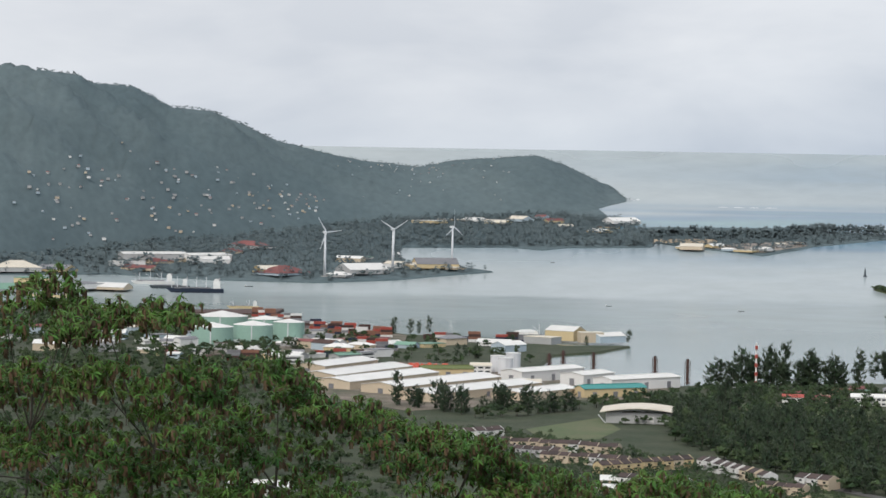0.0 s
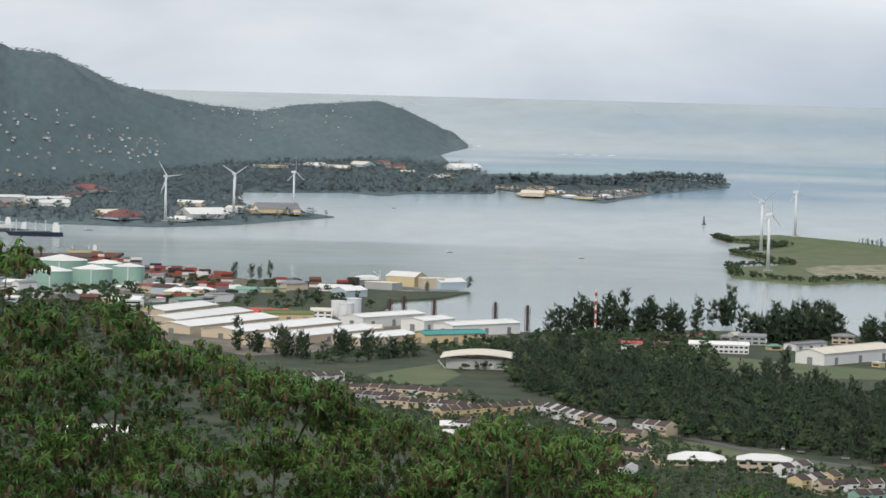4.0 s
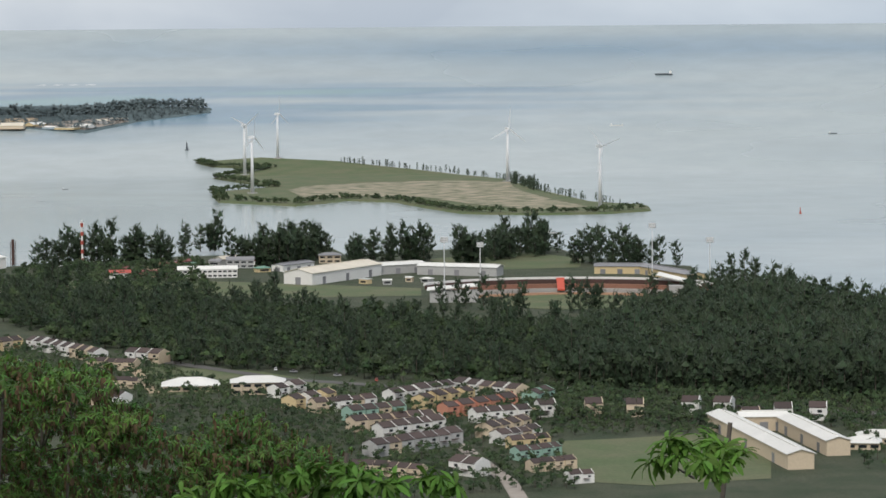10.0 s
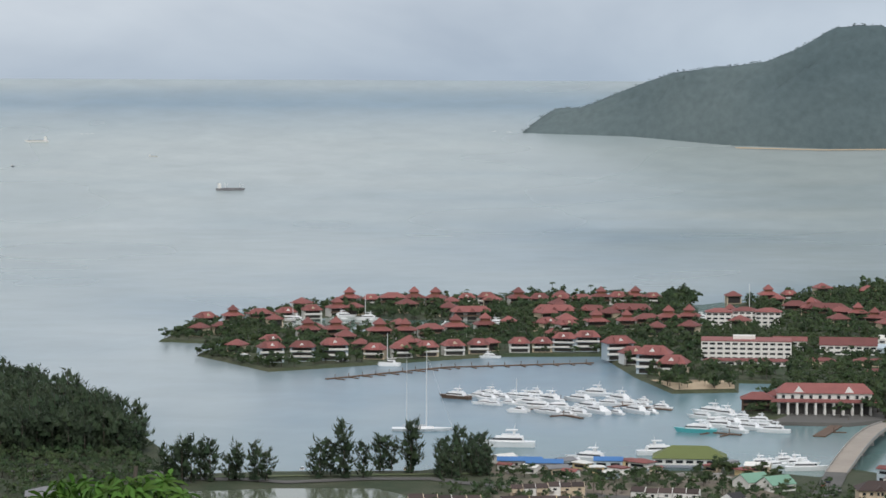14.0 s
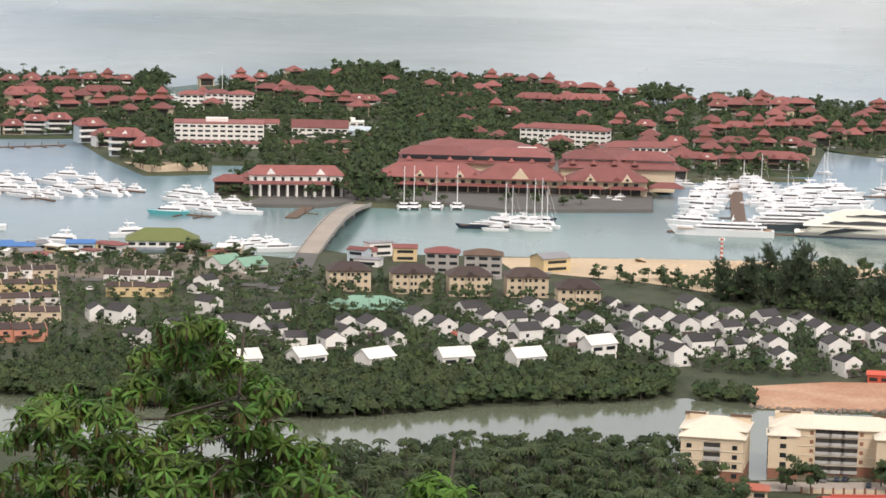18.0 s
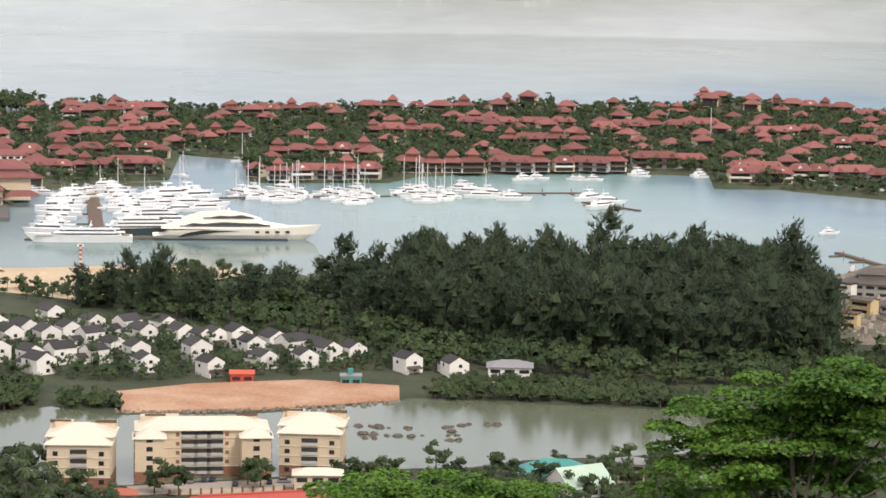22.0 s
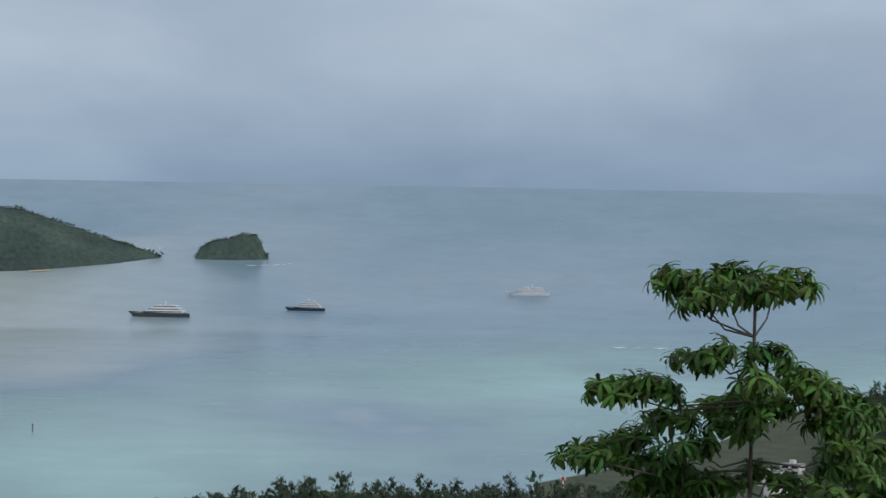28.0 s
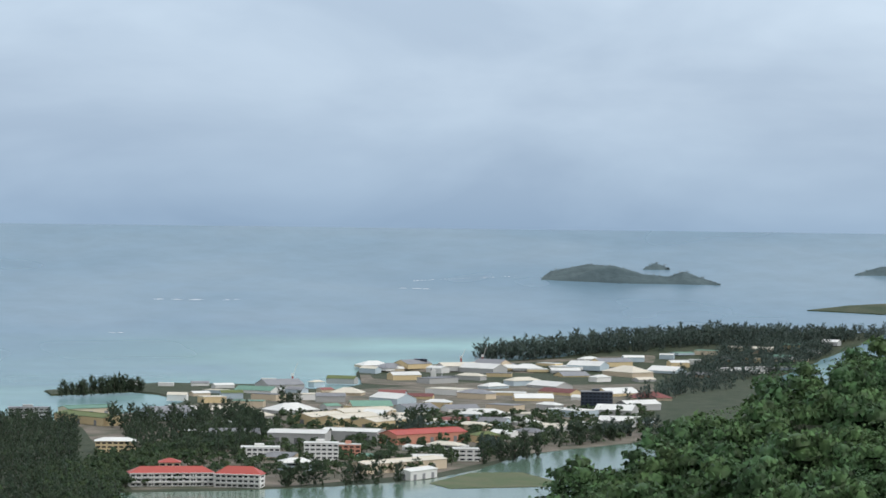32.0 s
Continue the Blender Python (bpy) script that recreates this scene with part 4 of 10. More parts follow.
def broadleaf(h=9.0, w=4.5, n=100, lobes=6, size=1.35, mid=False, fat=0.46):
    """A rounded tree of several leafy lobes; fat: a lobe's share of the crown's half width."""
    cs = np.stack([rng.normal(0, w * 0.42, lobes), rng.normal(0, w * 0.42, lobes), h * rng.uniform(0.28, 0.8, lobes)], 1)
    k = rng.integers(0, lobes, n)
    d = rng.normal(0, 1, (n, 3))
    d[:, 2] = np.abs(d[:, 2]) * 1.1 - 0.35
    d /= np.linalg.norm(d, axis=1)[:, None]
    p = cs[k] + d * (w * fat * rng.uniform(0.7, 1.15, (n, 1))) * np.array([1, 1, 0.75])
    o = np.cross(d, rng.normal(0, 1, (n, 3)))
    bodies = [dome(c, w * fat * (0.72 if mid else 0.9), w * fat * (0.66 if mid else 0.82), 5 if mid else 6, mid) for c in cs]
    return merged(leaf_sprays(p, o + d * 0.3, size * 1.15, size * 1.0, jitter=0.4), *bodies), trunk_quads(h * 0.6, 0.3, 0.12, 3)


def palm(h=9.0, fronds=17):
    """A coconut palm: a thin trunk and a burst of long drooping fronds."""
    v, q = [], []
    for i in range(fronds):
        a, lift = i * 2.4 + rng.uniform(-0.2, 0.2), rng.uniform(-0.5, 1.0)
        d, side = np.array([math.cos(a), math.sin(a), 0]), np.array([-math.sin(a), math.cos(a), 0])
        ps = [(0.0, 0.0, 0.1), (1.2, 0.5 * lift + 0.25, 0.42), (2.4, 0.5 * lift - 0.15, 0.36), (3.3, 0.2 * lift - 1.1, 0.06)]
        for (r0, z0, w0), (r1, z1, w1) in zip(ps, ps[1:]):
            k = len(v)
            p0, p1 = d * r0 + np.array([0, 0, h + z0]), d * r1 + np.array([0, 0, h + z1])
            v += [p0 - side * w0 - np.array([0, 0, w0 * 0.6]), p0, p0 + side * w0 - np.array([0, 0, w0 * 0.6]), p1 - side * w1 - np.array([0, 0, w1 * 0.6]), p1, p1 + side * w1 - np.array([0, 0, w1 * 0.6])]
            q += [(k, k + 1, k + 4, k + 3), (k + 1, k + 2, k + 5, k + 4)]
    return (np.array(v), np.array(q)), trunk_quads(h, 0.2, 0.13, 3)


def mesh_of(name, pieces, materials):
    """One mesh from (corners, quads, material index) arrays."""
    off, vs, qs, ms, sides = 0, [], [], [], []
    for v, q, m in pieces:
        vs.append(v)
        qs.append((q + off).ravel())
        ms.append(np.full(len(q), m))
        sides.append(np.full(len(q), q.shape[1]))
        off += len(v)
    v, q, mi, sides = np.concatenate(vs), np.concatenate(qs), np.concatenate(ms), np.concatenate(sides)
    me = bpy.data.meshes.new(name)
    me.vertices.add(len(v))
    me.vertices.foreach_set("co", v.astype(np.float32).ravel())
    me.loops.add(q.size)
    me.loops.foreach_set("vertex_index", q.astype(np.int32))
    me.polygons.add(len(sides))
    me.polygons.foreach_set("loop_start", (np.cumsum(sides) - sides).astype(np.int32))
    for m in materials:
        me.materials.append(M[m])
    me.polygons.foreach_set("material_index", mi.astype(np.int32))
    me.polygons.foreach_set("use_smooth", np.ones(len(sides), dtype=bool))
    me.update(calc_edges=True)
    me.validate()
    return me


CAS = [casuarina(h, w, 70, 1.05) for h, w in ((20, 4.4), (22, 5.0), (18, 4.8), (21, 4.2))]
CASB = [casuarina(h, w, 210, 1.05) for h, w in ((21, 5.4), (25, 6.0), (19, 5.8), (22, 5.0), (17, 5.6))]
FARR = [casuarina(h, w, 70, 1.5, 10) for h, w in ((19, 5.6), (23, 6.2), (17, 6.4), (20, 5.2))]
CASR = [casuarina(h, w, 150, 1.05) for h, w in ((19, 5.6), (23, 6.2), (17, 6.4), (20, 5.2), (25, 5.6))]
TALL = [casuarina(h, w, 820, 0.95, 26) for h, w in ((28, 8.4), (33, 9.2), (24, 9.0), (30, 7.8), (36, 8.6))]
BROAD = [broadleaf(h, w, n=60, lobes=6, size=1.25, fat=0.42) for h, w in ((8, 4.2), (9, 5), (7, 4.6), (10, 4.4))]
GARDEN = [broadleaf(h, w, n=28, lobes=3, size=1.3) for h, w in ((8, 4.2), (9, 5), (7, 4.6), (10, 4.4))]
BUSH = [broadleaf(h, w, n=44, lobes=4, size=0.95) for h, w in ((5, 3.6), (4.2, 3.9), (5.6, 3.3))]
FINE = [broadleaf(h, w, n=330, lobes=11, size=0.62, mid=True, fat=0.34) for h, w in ((8, 4.4), (9, 5), (7, 4.8), (10, 4.6))]
PALM = [palm(h) for h in (9, 12, 13)]
CLUMP = [broadleaf(12, 7, n=8, lobes=4, size=2.4) for _ in range(4)]
FARCAS = [broadleaf(h, 7.0, n=14, lobes=5, size=2.2, fat=0.46) for h in (15, 18, 20, 16)]


def grow(name, spots, kinds, leaf, label, category="trees", z=2.0, low=0.75, high=1.2):
    """Many trees as one uncountable stand. spots: (x, y) or (x, y, ground height) on the map."""
    pieces = []
    who = rng.integers(0, len(kinds), len(spots))
    for k, ((cv, cq), (tv, tq)) in enumerate(kinds):
        mine = [s for s, w in zip(spots, who) if w == k]
        if not mine:
            continue
        base = []
        for s in mine:
            p, sc = far(s[0], s[1], s[2] if len(s) > 2 else z)
            base.append((*p, sc))
        base = np.array(base)
        n = len(base)
        sc = base[:, 3] * rng.uniform(low, high, n)
        tall = rng.uniform(0.85, 1.15, n)
        ang = rng.uniform(0, math.tau, n)
        for (v, q), mi in (((cv, cq), 0), ((tv, tq), 1)):
            c, s = np.cos(ang)[:, None], np.sin(ang)[:, None]
            x = (v[None, :, 0] * c - v[None, :, 1] * s) * sc[:, None] + base[:, 0:1]
            y = (v[None, :, 0] * s + v[None, :, 1] * c) * sc[:, None] + base[:, 1:2]
            w = v[None, :, 2] * (sc * tall)[:, None] + base[:, 2:3]
            vv = np.stack([x, y, w], 2).reshape(-1, 3)
            qq = (q[None] + (np.arange(n) * len(v))[:, None, None]).reshape(-1, q.shape[1])
            pieces.append((vv, qq, mi))
    if pieces:
        ob = new(name, mesh_of(name, pieces, (leaf, "bark")))
        tagged(ob, label, category, kind="stuff")


def scatter(poly, gap, keep=1.0, skip=()):
    """Jittered places inside an outline on the map."""
    xs, ys = [p[0] for p in poly], [p[1] for p in poly]
    out = []
    for x in np.arange(min(xs), max(xs), gap):
        for y in np.arange(min(ys), max(ys), gap):
            p = (x + rng.uniform(-0.45, 0.45) * gap, y + rng.uniform(-0.45, 0.45) * gap)
            if rng.uniform() < keep and inside(*p, poly) and not any(inside(*p, s) for s in skip):
                out.append(p)
    return out


def lane(pts, gap, wide):
    """Places in a band along a line on the map."""
    out = []
    for a, b in zip(pts, pts[1:]):
        n = max(1, int(math.dist(a, b) / gap))
        for i in range(n):
            t = (i + rng.uniform()) / n
            out.append((a[0] + (b[0] - a[0]) * t + rng.uniform(-wide, wide), a[1] + (b[1] - a[1]) * t + rng.uniform(-wide, wide)))
    return out


PLANTATION = [(414, 1401), (502, 1337), (576, 1287), (639, 1259), (655, 1299), (678, 1406), (686, 1577), (683, 1764), (638, 1764), (550, 1672), (478, 1583)]
grow("casuarina_forest", scatter(PLANTATION, 8.2), CASR, "needles", "dense dark plantation of feathery casuarina trees", "forest", low=0.95, high=1.4)
MIXED = [(150, 1867), (188, 1659), (241, 1551), (296, 1498), (348, 1445), (402, 1412), (458, 1391), (509, 1548), (476, 1675), (423, 1684), (418, 1770), (359, 1816), (305, 1862), (283, 1925), (232, 1975), (174, 1963)]
grow("casuarina_trees", scatter(MIXED, 15), CASB, "needles", "loose stand of dark casuarina trees", "forest", low=0.55, high=1.15)
grow("broadleaf_trees", scatter(MIXED, 12), BROAD, "broad", "rounded green trees under the casuarinas", "trees", low=0.9, high=1.6)
SHORE_ROWS = [[(226, 2257), (283, 2248), (337, 2263)], [(364, 2377), (388, 2374)], [(375, 2235), (406, 2197), (460, 2279)], [(463, 2189), (534, 2200)], [(551, 2165), (604, 2211), (652, 2250)], [(648, 2139), (689, 2091)], [(715, 2077), (720, 2076)]]
for row in SHORE_ROWS:
    grow("casuarina_row", lane(row, 3.0, 12), CASB, "needles", "row of tall dark casuarina trees along the shore", "trees", low=1.05, high=1.6)
grow("casuarina_row", lane([(610, 1795), (712, 1944)], 10, 20) + lane([(317, 1841), (354, 1914)], 9, 12) + lane([(469, 1846), (476, 1782), (513, 1746), (569, 1801)], 11, 14), CASB, "needles", "tall dark casuarinas beside the stadium", "trees", low=0.8, high=1.15)
CAUSE_TREES = [(608, 1171), (613, 1165), (627, 1166), (637, 1161), (645, 1153), (679, 1150), (688, 1137), (714, 1148), (725, 1137)] 
grow("casuarina_row", [(x + rng.uniform(-5, 5), y + rng.uniform(-4, 4)) for x, y in CAUSE_TREES for _ in range(3)], CASB, "needles", "casuarinas on the causeway verge", "trees", low=0.85, high=1.3)
grow("casuarina_forest", scatter([(718, 1111), (748, 1105), (771, 1141), (748, 1152)], 6), CAS, "needles", "dense clump of casuarinas by the waterside", "trees", low=0.75, high=1.1)
EASTWOOD = [(991, 680), (967, 638), (965, 575), (971, 526), (997, 473), (1009, 459), (1129, 515), (1196, 567), (1139, 648), (1086, 710), (1041, 696)]
grow("casuarina_forest", scatter(EASTWOOD, 12.0), TALL, "needles", "dense dark casuarina wood behind the beach", "forest", low=0.85, high=1.22)
grow("broadleaf_trees", scatter([(970, 669), (913, 596), (931, 554), (942, 497), (1011, 398), (1066, 420), (983, 532), (967, 604), (979, 646)], 8), BROAD, "broad", "green broadleaf fringe of the wood", "trees", low=0.8, high=1.4)
grow("casuarina_trees", lane([(968, 810), (957, 771), (973, 739), (983, 727), (1013, 730), (1040, 724), (1017, 686)], 7, 14), TALL, "needles", "group of tall casuarinas behind the houses", "trees", low=0.7, high=1.05)
grow("broadleaf_trees", scatter([(963, 816), (944, 736), (949, 660), (935, 611), (1005, 663), (1030, 736), (1010, 814)], 11), BROAD, "broad", "layered green trees behind the houses", "trees", low=0.9, high=1.5)
grow("broadleaf_trees", lane([(1025, 478), (1055, 458), (1062, 423), (1092, 405)], 6, 16), BROAD, "broad", "trees along the building site", "trees", low=0.7, high=1.3)
COASTWOOD = [(1165, 464), (1224, 430), (1295, 418), (1336, 386), (1368, 331), (1066, 257), (980, 414)]
grow("casuarina_trees", scatter(COASTWOOD, 13), CASR, "needles", "coastal casuarina wood", "forest", low=0.6, high=0.95)
CAPE = [(1347, 448), (1387, 430), (1545, 410), (1601, 359), (1639, 224), (1647, 161), (1444, 101), (1269, 139), (1176, 380)]
grow("casuarina_trees", scatter(CAPE, 13), CASR, "needles", "coastal casuarina and broadleaf wood", "forest", low=0.65, high=1.1)
grow("broadleaf_trees", scatter(CAPE, 15), BROAD, "broad", "rounded trees of the coastal wood", "trees", low=1.0, high=1.7)
PROVWOOD = [(2436, 78), (2629, 47), (2710, -1), (2694, -70), (2328, -63), (2063, -52), (1906, -79), (1763, -66), (1756, 77)]
grow("casuarina_forest", scatter(PROVWOOD, 12.5), FARR, "needles", "dark casuarina wood by the lagoon", "forest", low=0.6, high=0.9)
grow("broadleaf_trees", scatter([(2116, -23), (2276, -104), (2753, -249), (2466, -239), (2122, -97), (1797, -68), (1794, -16)], 9), BROAD, "broad", "green thicket beside the lagoon", "trees", low=0.9, high=1.5)
grow("casuarina_trees", lane([(2623, -106), (2592, -150), (2655, -197), (2712, -229), (2432, -221)], 8, 14) + lane([(2028, -193), (2039, -236)], 6, 8) + lane([(2040, -249), (2066, -295)], 6, 8) + lane([(2614, -361), (2678, -409)], 10, 10) + lane([(2218, -390), (2303, -444)], 6, 12) + lane([(2394, -481), (2462, -552)], 7, 12) + lane([(2883, -285), (2930, -308)], 7, 8), CASB, "needles", "casuarinas among the workshops", "trees", low=0.75, high=1.15)
grow("casuarina_trees", scatter([(2737, -102), (2793, -172), (2753, -244), (2433, -226), (2255, -186), (2287, -104)], 15), FARR, "needles", "dark trees on the estate's shore side", "trees", low=0.6, high=1.0)
grow("broadleaf_trees", scatter([(2329, -68), (2276, -104), (2341, -208), (2756, -272), (2779, -477), (2888, -688), (2499, -596), (2361, -445), (2164, -340), (2060, -204), (2021, -92)], 16, 0.85), BROAD, "broad", "trees between the workshops", "trees", low=0.8, high=1.4)
grow("casuarina_row", lane([(3090, -66), (3185, -154)], 2.4, 9), CASB, "needles", "dark casuarinas on the breakwater islet", "trees", low=0.75, high=1.1)
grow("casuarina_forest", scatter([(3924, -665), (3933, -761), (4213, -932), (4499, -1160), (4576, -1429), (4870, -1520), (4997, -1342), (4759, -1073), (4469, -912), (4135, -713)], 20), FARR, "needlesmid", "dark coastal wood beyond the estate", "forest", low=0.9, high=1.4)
MANGROVE = [(557, 849), (586, 782), (620, 725), (632, 715)] + [(655, 704), (697, 695), (744, 668), (765, 666), (794, 690), (789, 724), (758, 756), (722, 776), (684, 789)] + [(585, 869)]
grow("mangrove_thicket", scatter(MANGROVE, 4.2), BUSH, "mangrove", "dense green mangrove thicket along the channel", "mangrove", low=0.8, high=1.5)
grow("mangrove_thicket", scatter([(764, 656), (776, 636), (790, 650), (778, 665)], 4) + scatter([(864, 559), (886, 515), (907, 467), (933, 475), (929, 527), (900, 572)], 4.4), BUSH, "mangrove", "mangrove bushes at the water's edge", "mangrove", low=0.7, high=1.2)
NEARWOOD = [(556, 643), (581, 655), (604, 649), (642, 639), (669, 623), (678, 596), (653, 564), (646, 529), (604, 508), (492, 602)]
grow("broadleaf_trees", scatter(NEARWOOD, 8.0, 0.85), FINE, "broad", "dense green trees on the near bank", "trees", low=0.8, high=1.3)
grow("coconut_palms", scatter([(574, 639), (664, 574), (601, 508), (516, 582)], 8.5), PALM, "palm", "coconut palms on the near bank", "palms", low=0.9, high=1.2)
grow("broadleaf_trees", scatter([(739, 506), (763, 476), (831, 405), (838, 368), (743, 325), (648, 446)], 9, 0.75), FINE, "broad", "garden trees along the bank", "trees", low=0.7, high=1.2)
grow("broadleaf_trees", [(676, 530), (674, 538), (702, 522), (698, 514), (730, 500), (673, 571), (676, 579)], FINE, "broad", "spreading trees in front of the condominiums", "trees", low=1.15, high=1.45)
# gardens between the houses
grow("garden_trees", scatter([(487, 1250), (522, 1233), (612, 1200), (601, 1149), (551, 1079), (492, 1100), (492, 1189)], 10, 0.7) + scatter([(503, 1213), (596, 1160), (566, 1090), (459, 1107)], 10, 0.7), GARDEN, "broad", "trees round the school", "trees", low=0.5, high=1.0)
ESTATE = [(-52, 1899), (59, 1845), (157, 1695), (217, 1568), (253, 1437), (342, 1422), (422, 1375), (482, 1311), (449, 1221), (363, 1235), (329, 1094), (215, 1089), (142, 1255), (50, 1569), (-45, 1639)]
grow("coconut_palms", lane([(367, 1290), (434, 1250)], 7, 6) + scatter(ESTATE, 48, 0.8), PALM, "palm", "palms between the terraces", "palms", low=0.7, high=1.0)
HOMES = [(623, 867), (697, 892), (762, 897), (808, 902), (825, 851), (892, 820), (922, 779), (947, 705), (941, 623), (908, 601), (820, 669), (812, 706), (753, 751), (684, 789), (583, 811)]
grow("broadleaf_trees", scatter([(947, 901), (952, 854), (956, 801), (1005, 798), (1090, 799), (1079, 840), (1000, 846), (981, 873)], 9), BROAD, "broad", "trees behind the sand site", "trees", low=0.6, high=1.0)
grow("coconut_palms", scatter(HOMES, 27, 0.85), PALM, "palm", "palms between the white houses", "palms", low=0.6, high=0.9)
grow("broadleaf_trees", scatter([(-610, 3197), (-288, 3110), (-121, 2456), (-124, 2332), (-233, 2370), (-502, 2376)], 17, 0.75), BROAD, "broad", "trees of the waterside quarter", "trees", low=0.8, high=1.4)
PORTSIDE = [(-246, 2716), (-174, 2816), (-35, 2765), (66, 2725), (87, 2499), (48, 2366), (-41, 2472), (-111, 2458), (-186, 2379), (-239, 2431)]
grow("broadleaf_trees", scatter(PORTSIDE, 30, 0.8), BROAD, "broad", "trees between the port sheds", "trees", low=0.8, high=1.3)
grow("casuarina_trees", lane([(-232, 2627), (-206, 2610)], 8, 6) + lane([(-142, 2552), (-121, 2557)], 8, 8) + lane([(-53, 2828), (-13, 2855)], 9, 5) + lane([(10, 2550), (41, 2523)], 10, 10) + lane([(138, 2710), (147, 2712)], 6, 4) + lane([(179, 2766), (186, 2768)], 5, 3), CASB, "needles", "casuarinas at the port", "trees", low=0.6, high=0.85)
grow("casuarina_trees", lane([(-30, 2060), (11, 2006), (29, 1988)], 5, 10) + lane([(38, 2019), (64, 2059)], 4, 10) + lane([(165, 2011), (236, 2089)], 7, 16) + lane([(70, 1995), (96, 2029)], 7, 9), CASB, "needles", "casuarinas in front of the long sheds", "trees", low=0.7, high=1.15)
grow("broadleaf_trees", scatter([(-31, 1937), (49, 1970), (118, 2059), (127, 1923), (313, 1933), (356, 2206), (215, 2231), (93, 2055), (8, 1956)], 11, 0.75), BROAD, "broad", "park trees round the sheds", "trees", low=0.8, high=1.3)
grow("broadleaf_trees", scatter([(-502, 2376), (-233, 2370), (-124, 2332), (-91, 2032), (-31, 1898), (1, 1744), (-23, 1467), (-123, 1257), (-262, 1242)], 19, 0.95), BROAD, "broad", "wooded valley below the viewpoint", "trees", low=0.8, high=1.6)
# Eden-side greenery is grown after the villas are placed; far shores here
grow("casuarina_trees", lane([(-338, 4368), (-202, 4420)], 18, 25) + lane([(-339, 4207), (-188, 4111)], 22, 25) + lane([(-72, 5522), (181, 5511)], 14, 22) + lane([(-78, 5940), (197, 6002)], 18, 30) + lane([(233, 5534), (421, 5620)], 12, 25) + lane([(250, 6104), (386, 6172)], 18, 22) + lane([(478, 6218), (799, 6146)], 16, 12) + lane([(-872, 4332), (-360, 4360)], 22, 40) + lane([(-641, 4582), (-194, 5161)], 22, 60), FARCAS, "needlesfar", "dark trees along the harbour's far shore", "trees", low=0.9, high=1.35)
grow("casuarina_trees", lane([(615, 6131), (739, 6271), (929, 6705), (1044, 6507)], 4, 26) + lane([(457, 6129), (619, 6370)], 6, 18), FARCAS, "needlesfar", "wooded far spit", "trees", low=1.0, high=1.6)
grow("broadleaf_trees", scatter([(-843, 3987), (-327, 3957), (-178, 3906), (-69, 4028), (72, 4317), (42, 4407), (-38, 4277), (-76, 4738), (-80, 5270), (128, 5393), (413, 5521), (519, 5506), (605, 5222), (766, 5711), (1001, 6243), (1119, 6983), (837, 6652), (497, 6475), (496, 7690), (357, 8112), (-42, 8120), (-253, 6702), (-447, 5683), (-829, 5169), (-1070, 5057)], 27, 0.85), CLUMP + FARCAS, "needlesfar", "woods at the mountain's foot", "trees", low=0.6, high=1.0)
grow("shrubs", lane([(621, 3951), (624, 3819), (692, 3748), (577, 3529), (598, 3394), (612, 3294), (527, 3223), (507, 3063), (574, 2973), (646, 3044), (694, 2997), (704, 2879), (722, 2772), (778, 2736), (849, 2726), (899, 2750)], 3.6, 6), BUSH, "mangrove", "dark mangrove fringe of the islet", "shrubs", low=0.8, high=1.5)
grow("small_trees", lane([(811, 3861), (866, 3606), (915, 3354), (886, 3097), (890, 2911), (898, 2833)], 8, 6), CAS, "needles", "row of small dark trees on the islet's far shore", "trees", low=0.3, high=0.55)
grow("small_trees", lane([(906, 3280), (889, 3097)], 7, 9), CAS, "needles", "casuarinas by the turbine", "trees", low=0.5, high=0.9)

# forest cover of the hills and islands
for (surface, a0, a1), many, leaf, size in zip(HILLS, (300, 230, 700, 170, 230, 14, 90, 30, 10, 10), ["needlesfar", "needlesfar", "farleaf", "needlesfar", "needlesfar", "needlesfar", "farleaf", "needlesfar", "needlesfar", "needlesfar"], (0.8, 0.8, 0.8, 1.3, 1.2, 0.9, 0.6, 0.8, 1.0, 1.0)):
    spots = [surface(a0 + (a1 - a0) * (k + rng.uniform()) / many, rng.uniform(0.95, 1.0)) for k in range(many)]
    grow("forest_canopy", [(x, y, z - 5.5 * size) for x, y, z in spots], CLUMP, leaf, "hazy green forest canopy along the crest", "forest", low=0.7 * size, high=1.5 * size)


# ---- buildings: patterns ----
def windows(owner, xs, y, zs, w=1.3, h=1.3, side="y", name="window"):
    """Single windows, each a dark pane in a proud frame, on a wall at y (or at x for side walls)."""
    for x in xs:
        for z in zs:
            s = Shape()
            if side == "y":
                s.box(x - w / 2, x + w / 2, y - 0.08, y + 0.05, z, z + h)
            else:
                s.box(y - 0.08, y + 0.08, x - w / 2, x + w / 2, z, z + h)
            part(name, s, "glass", owner)


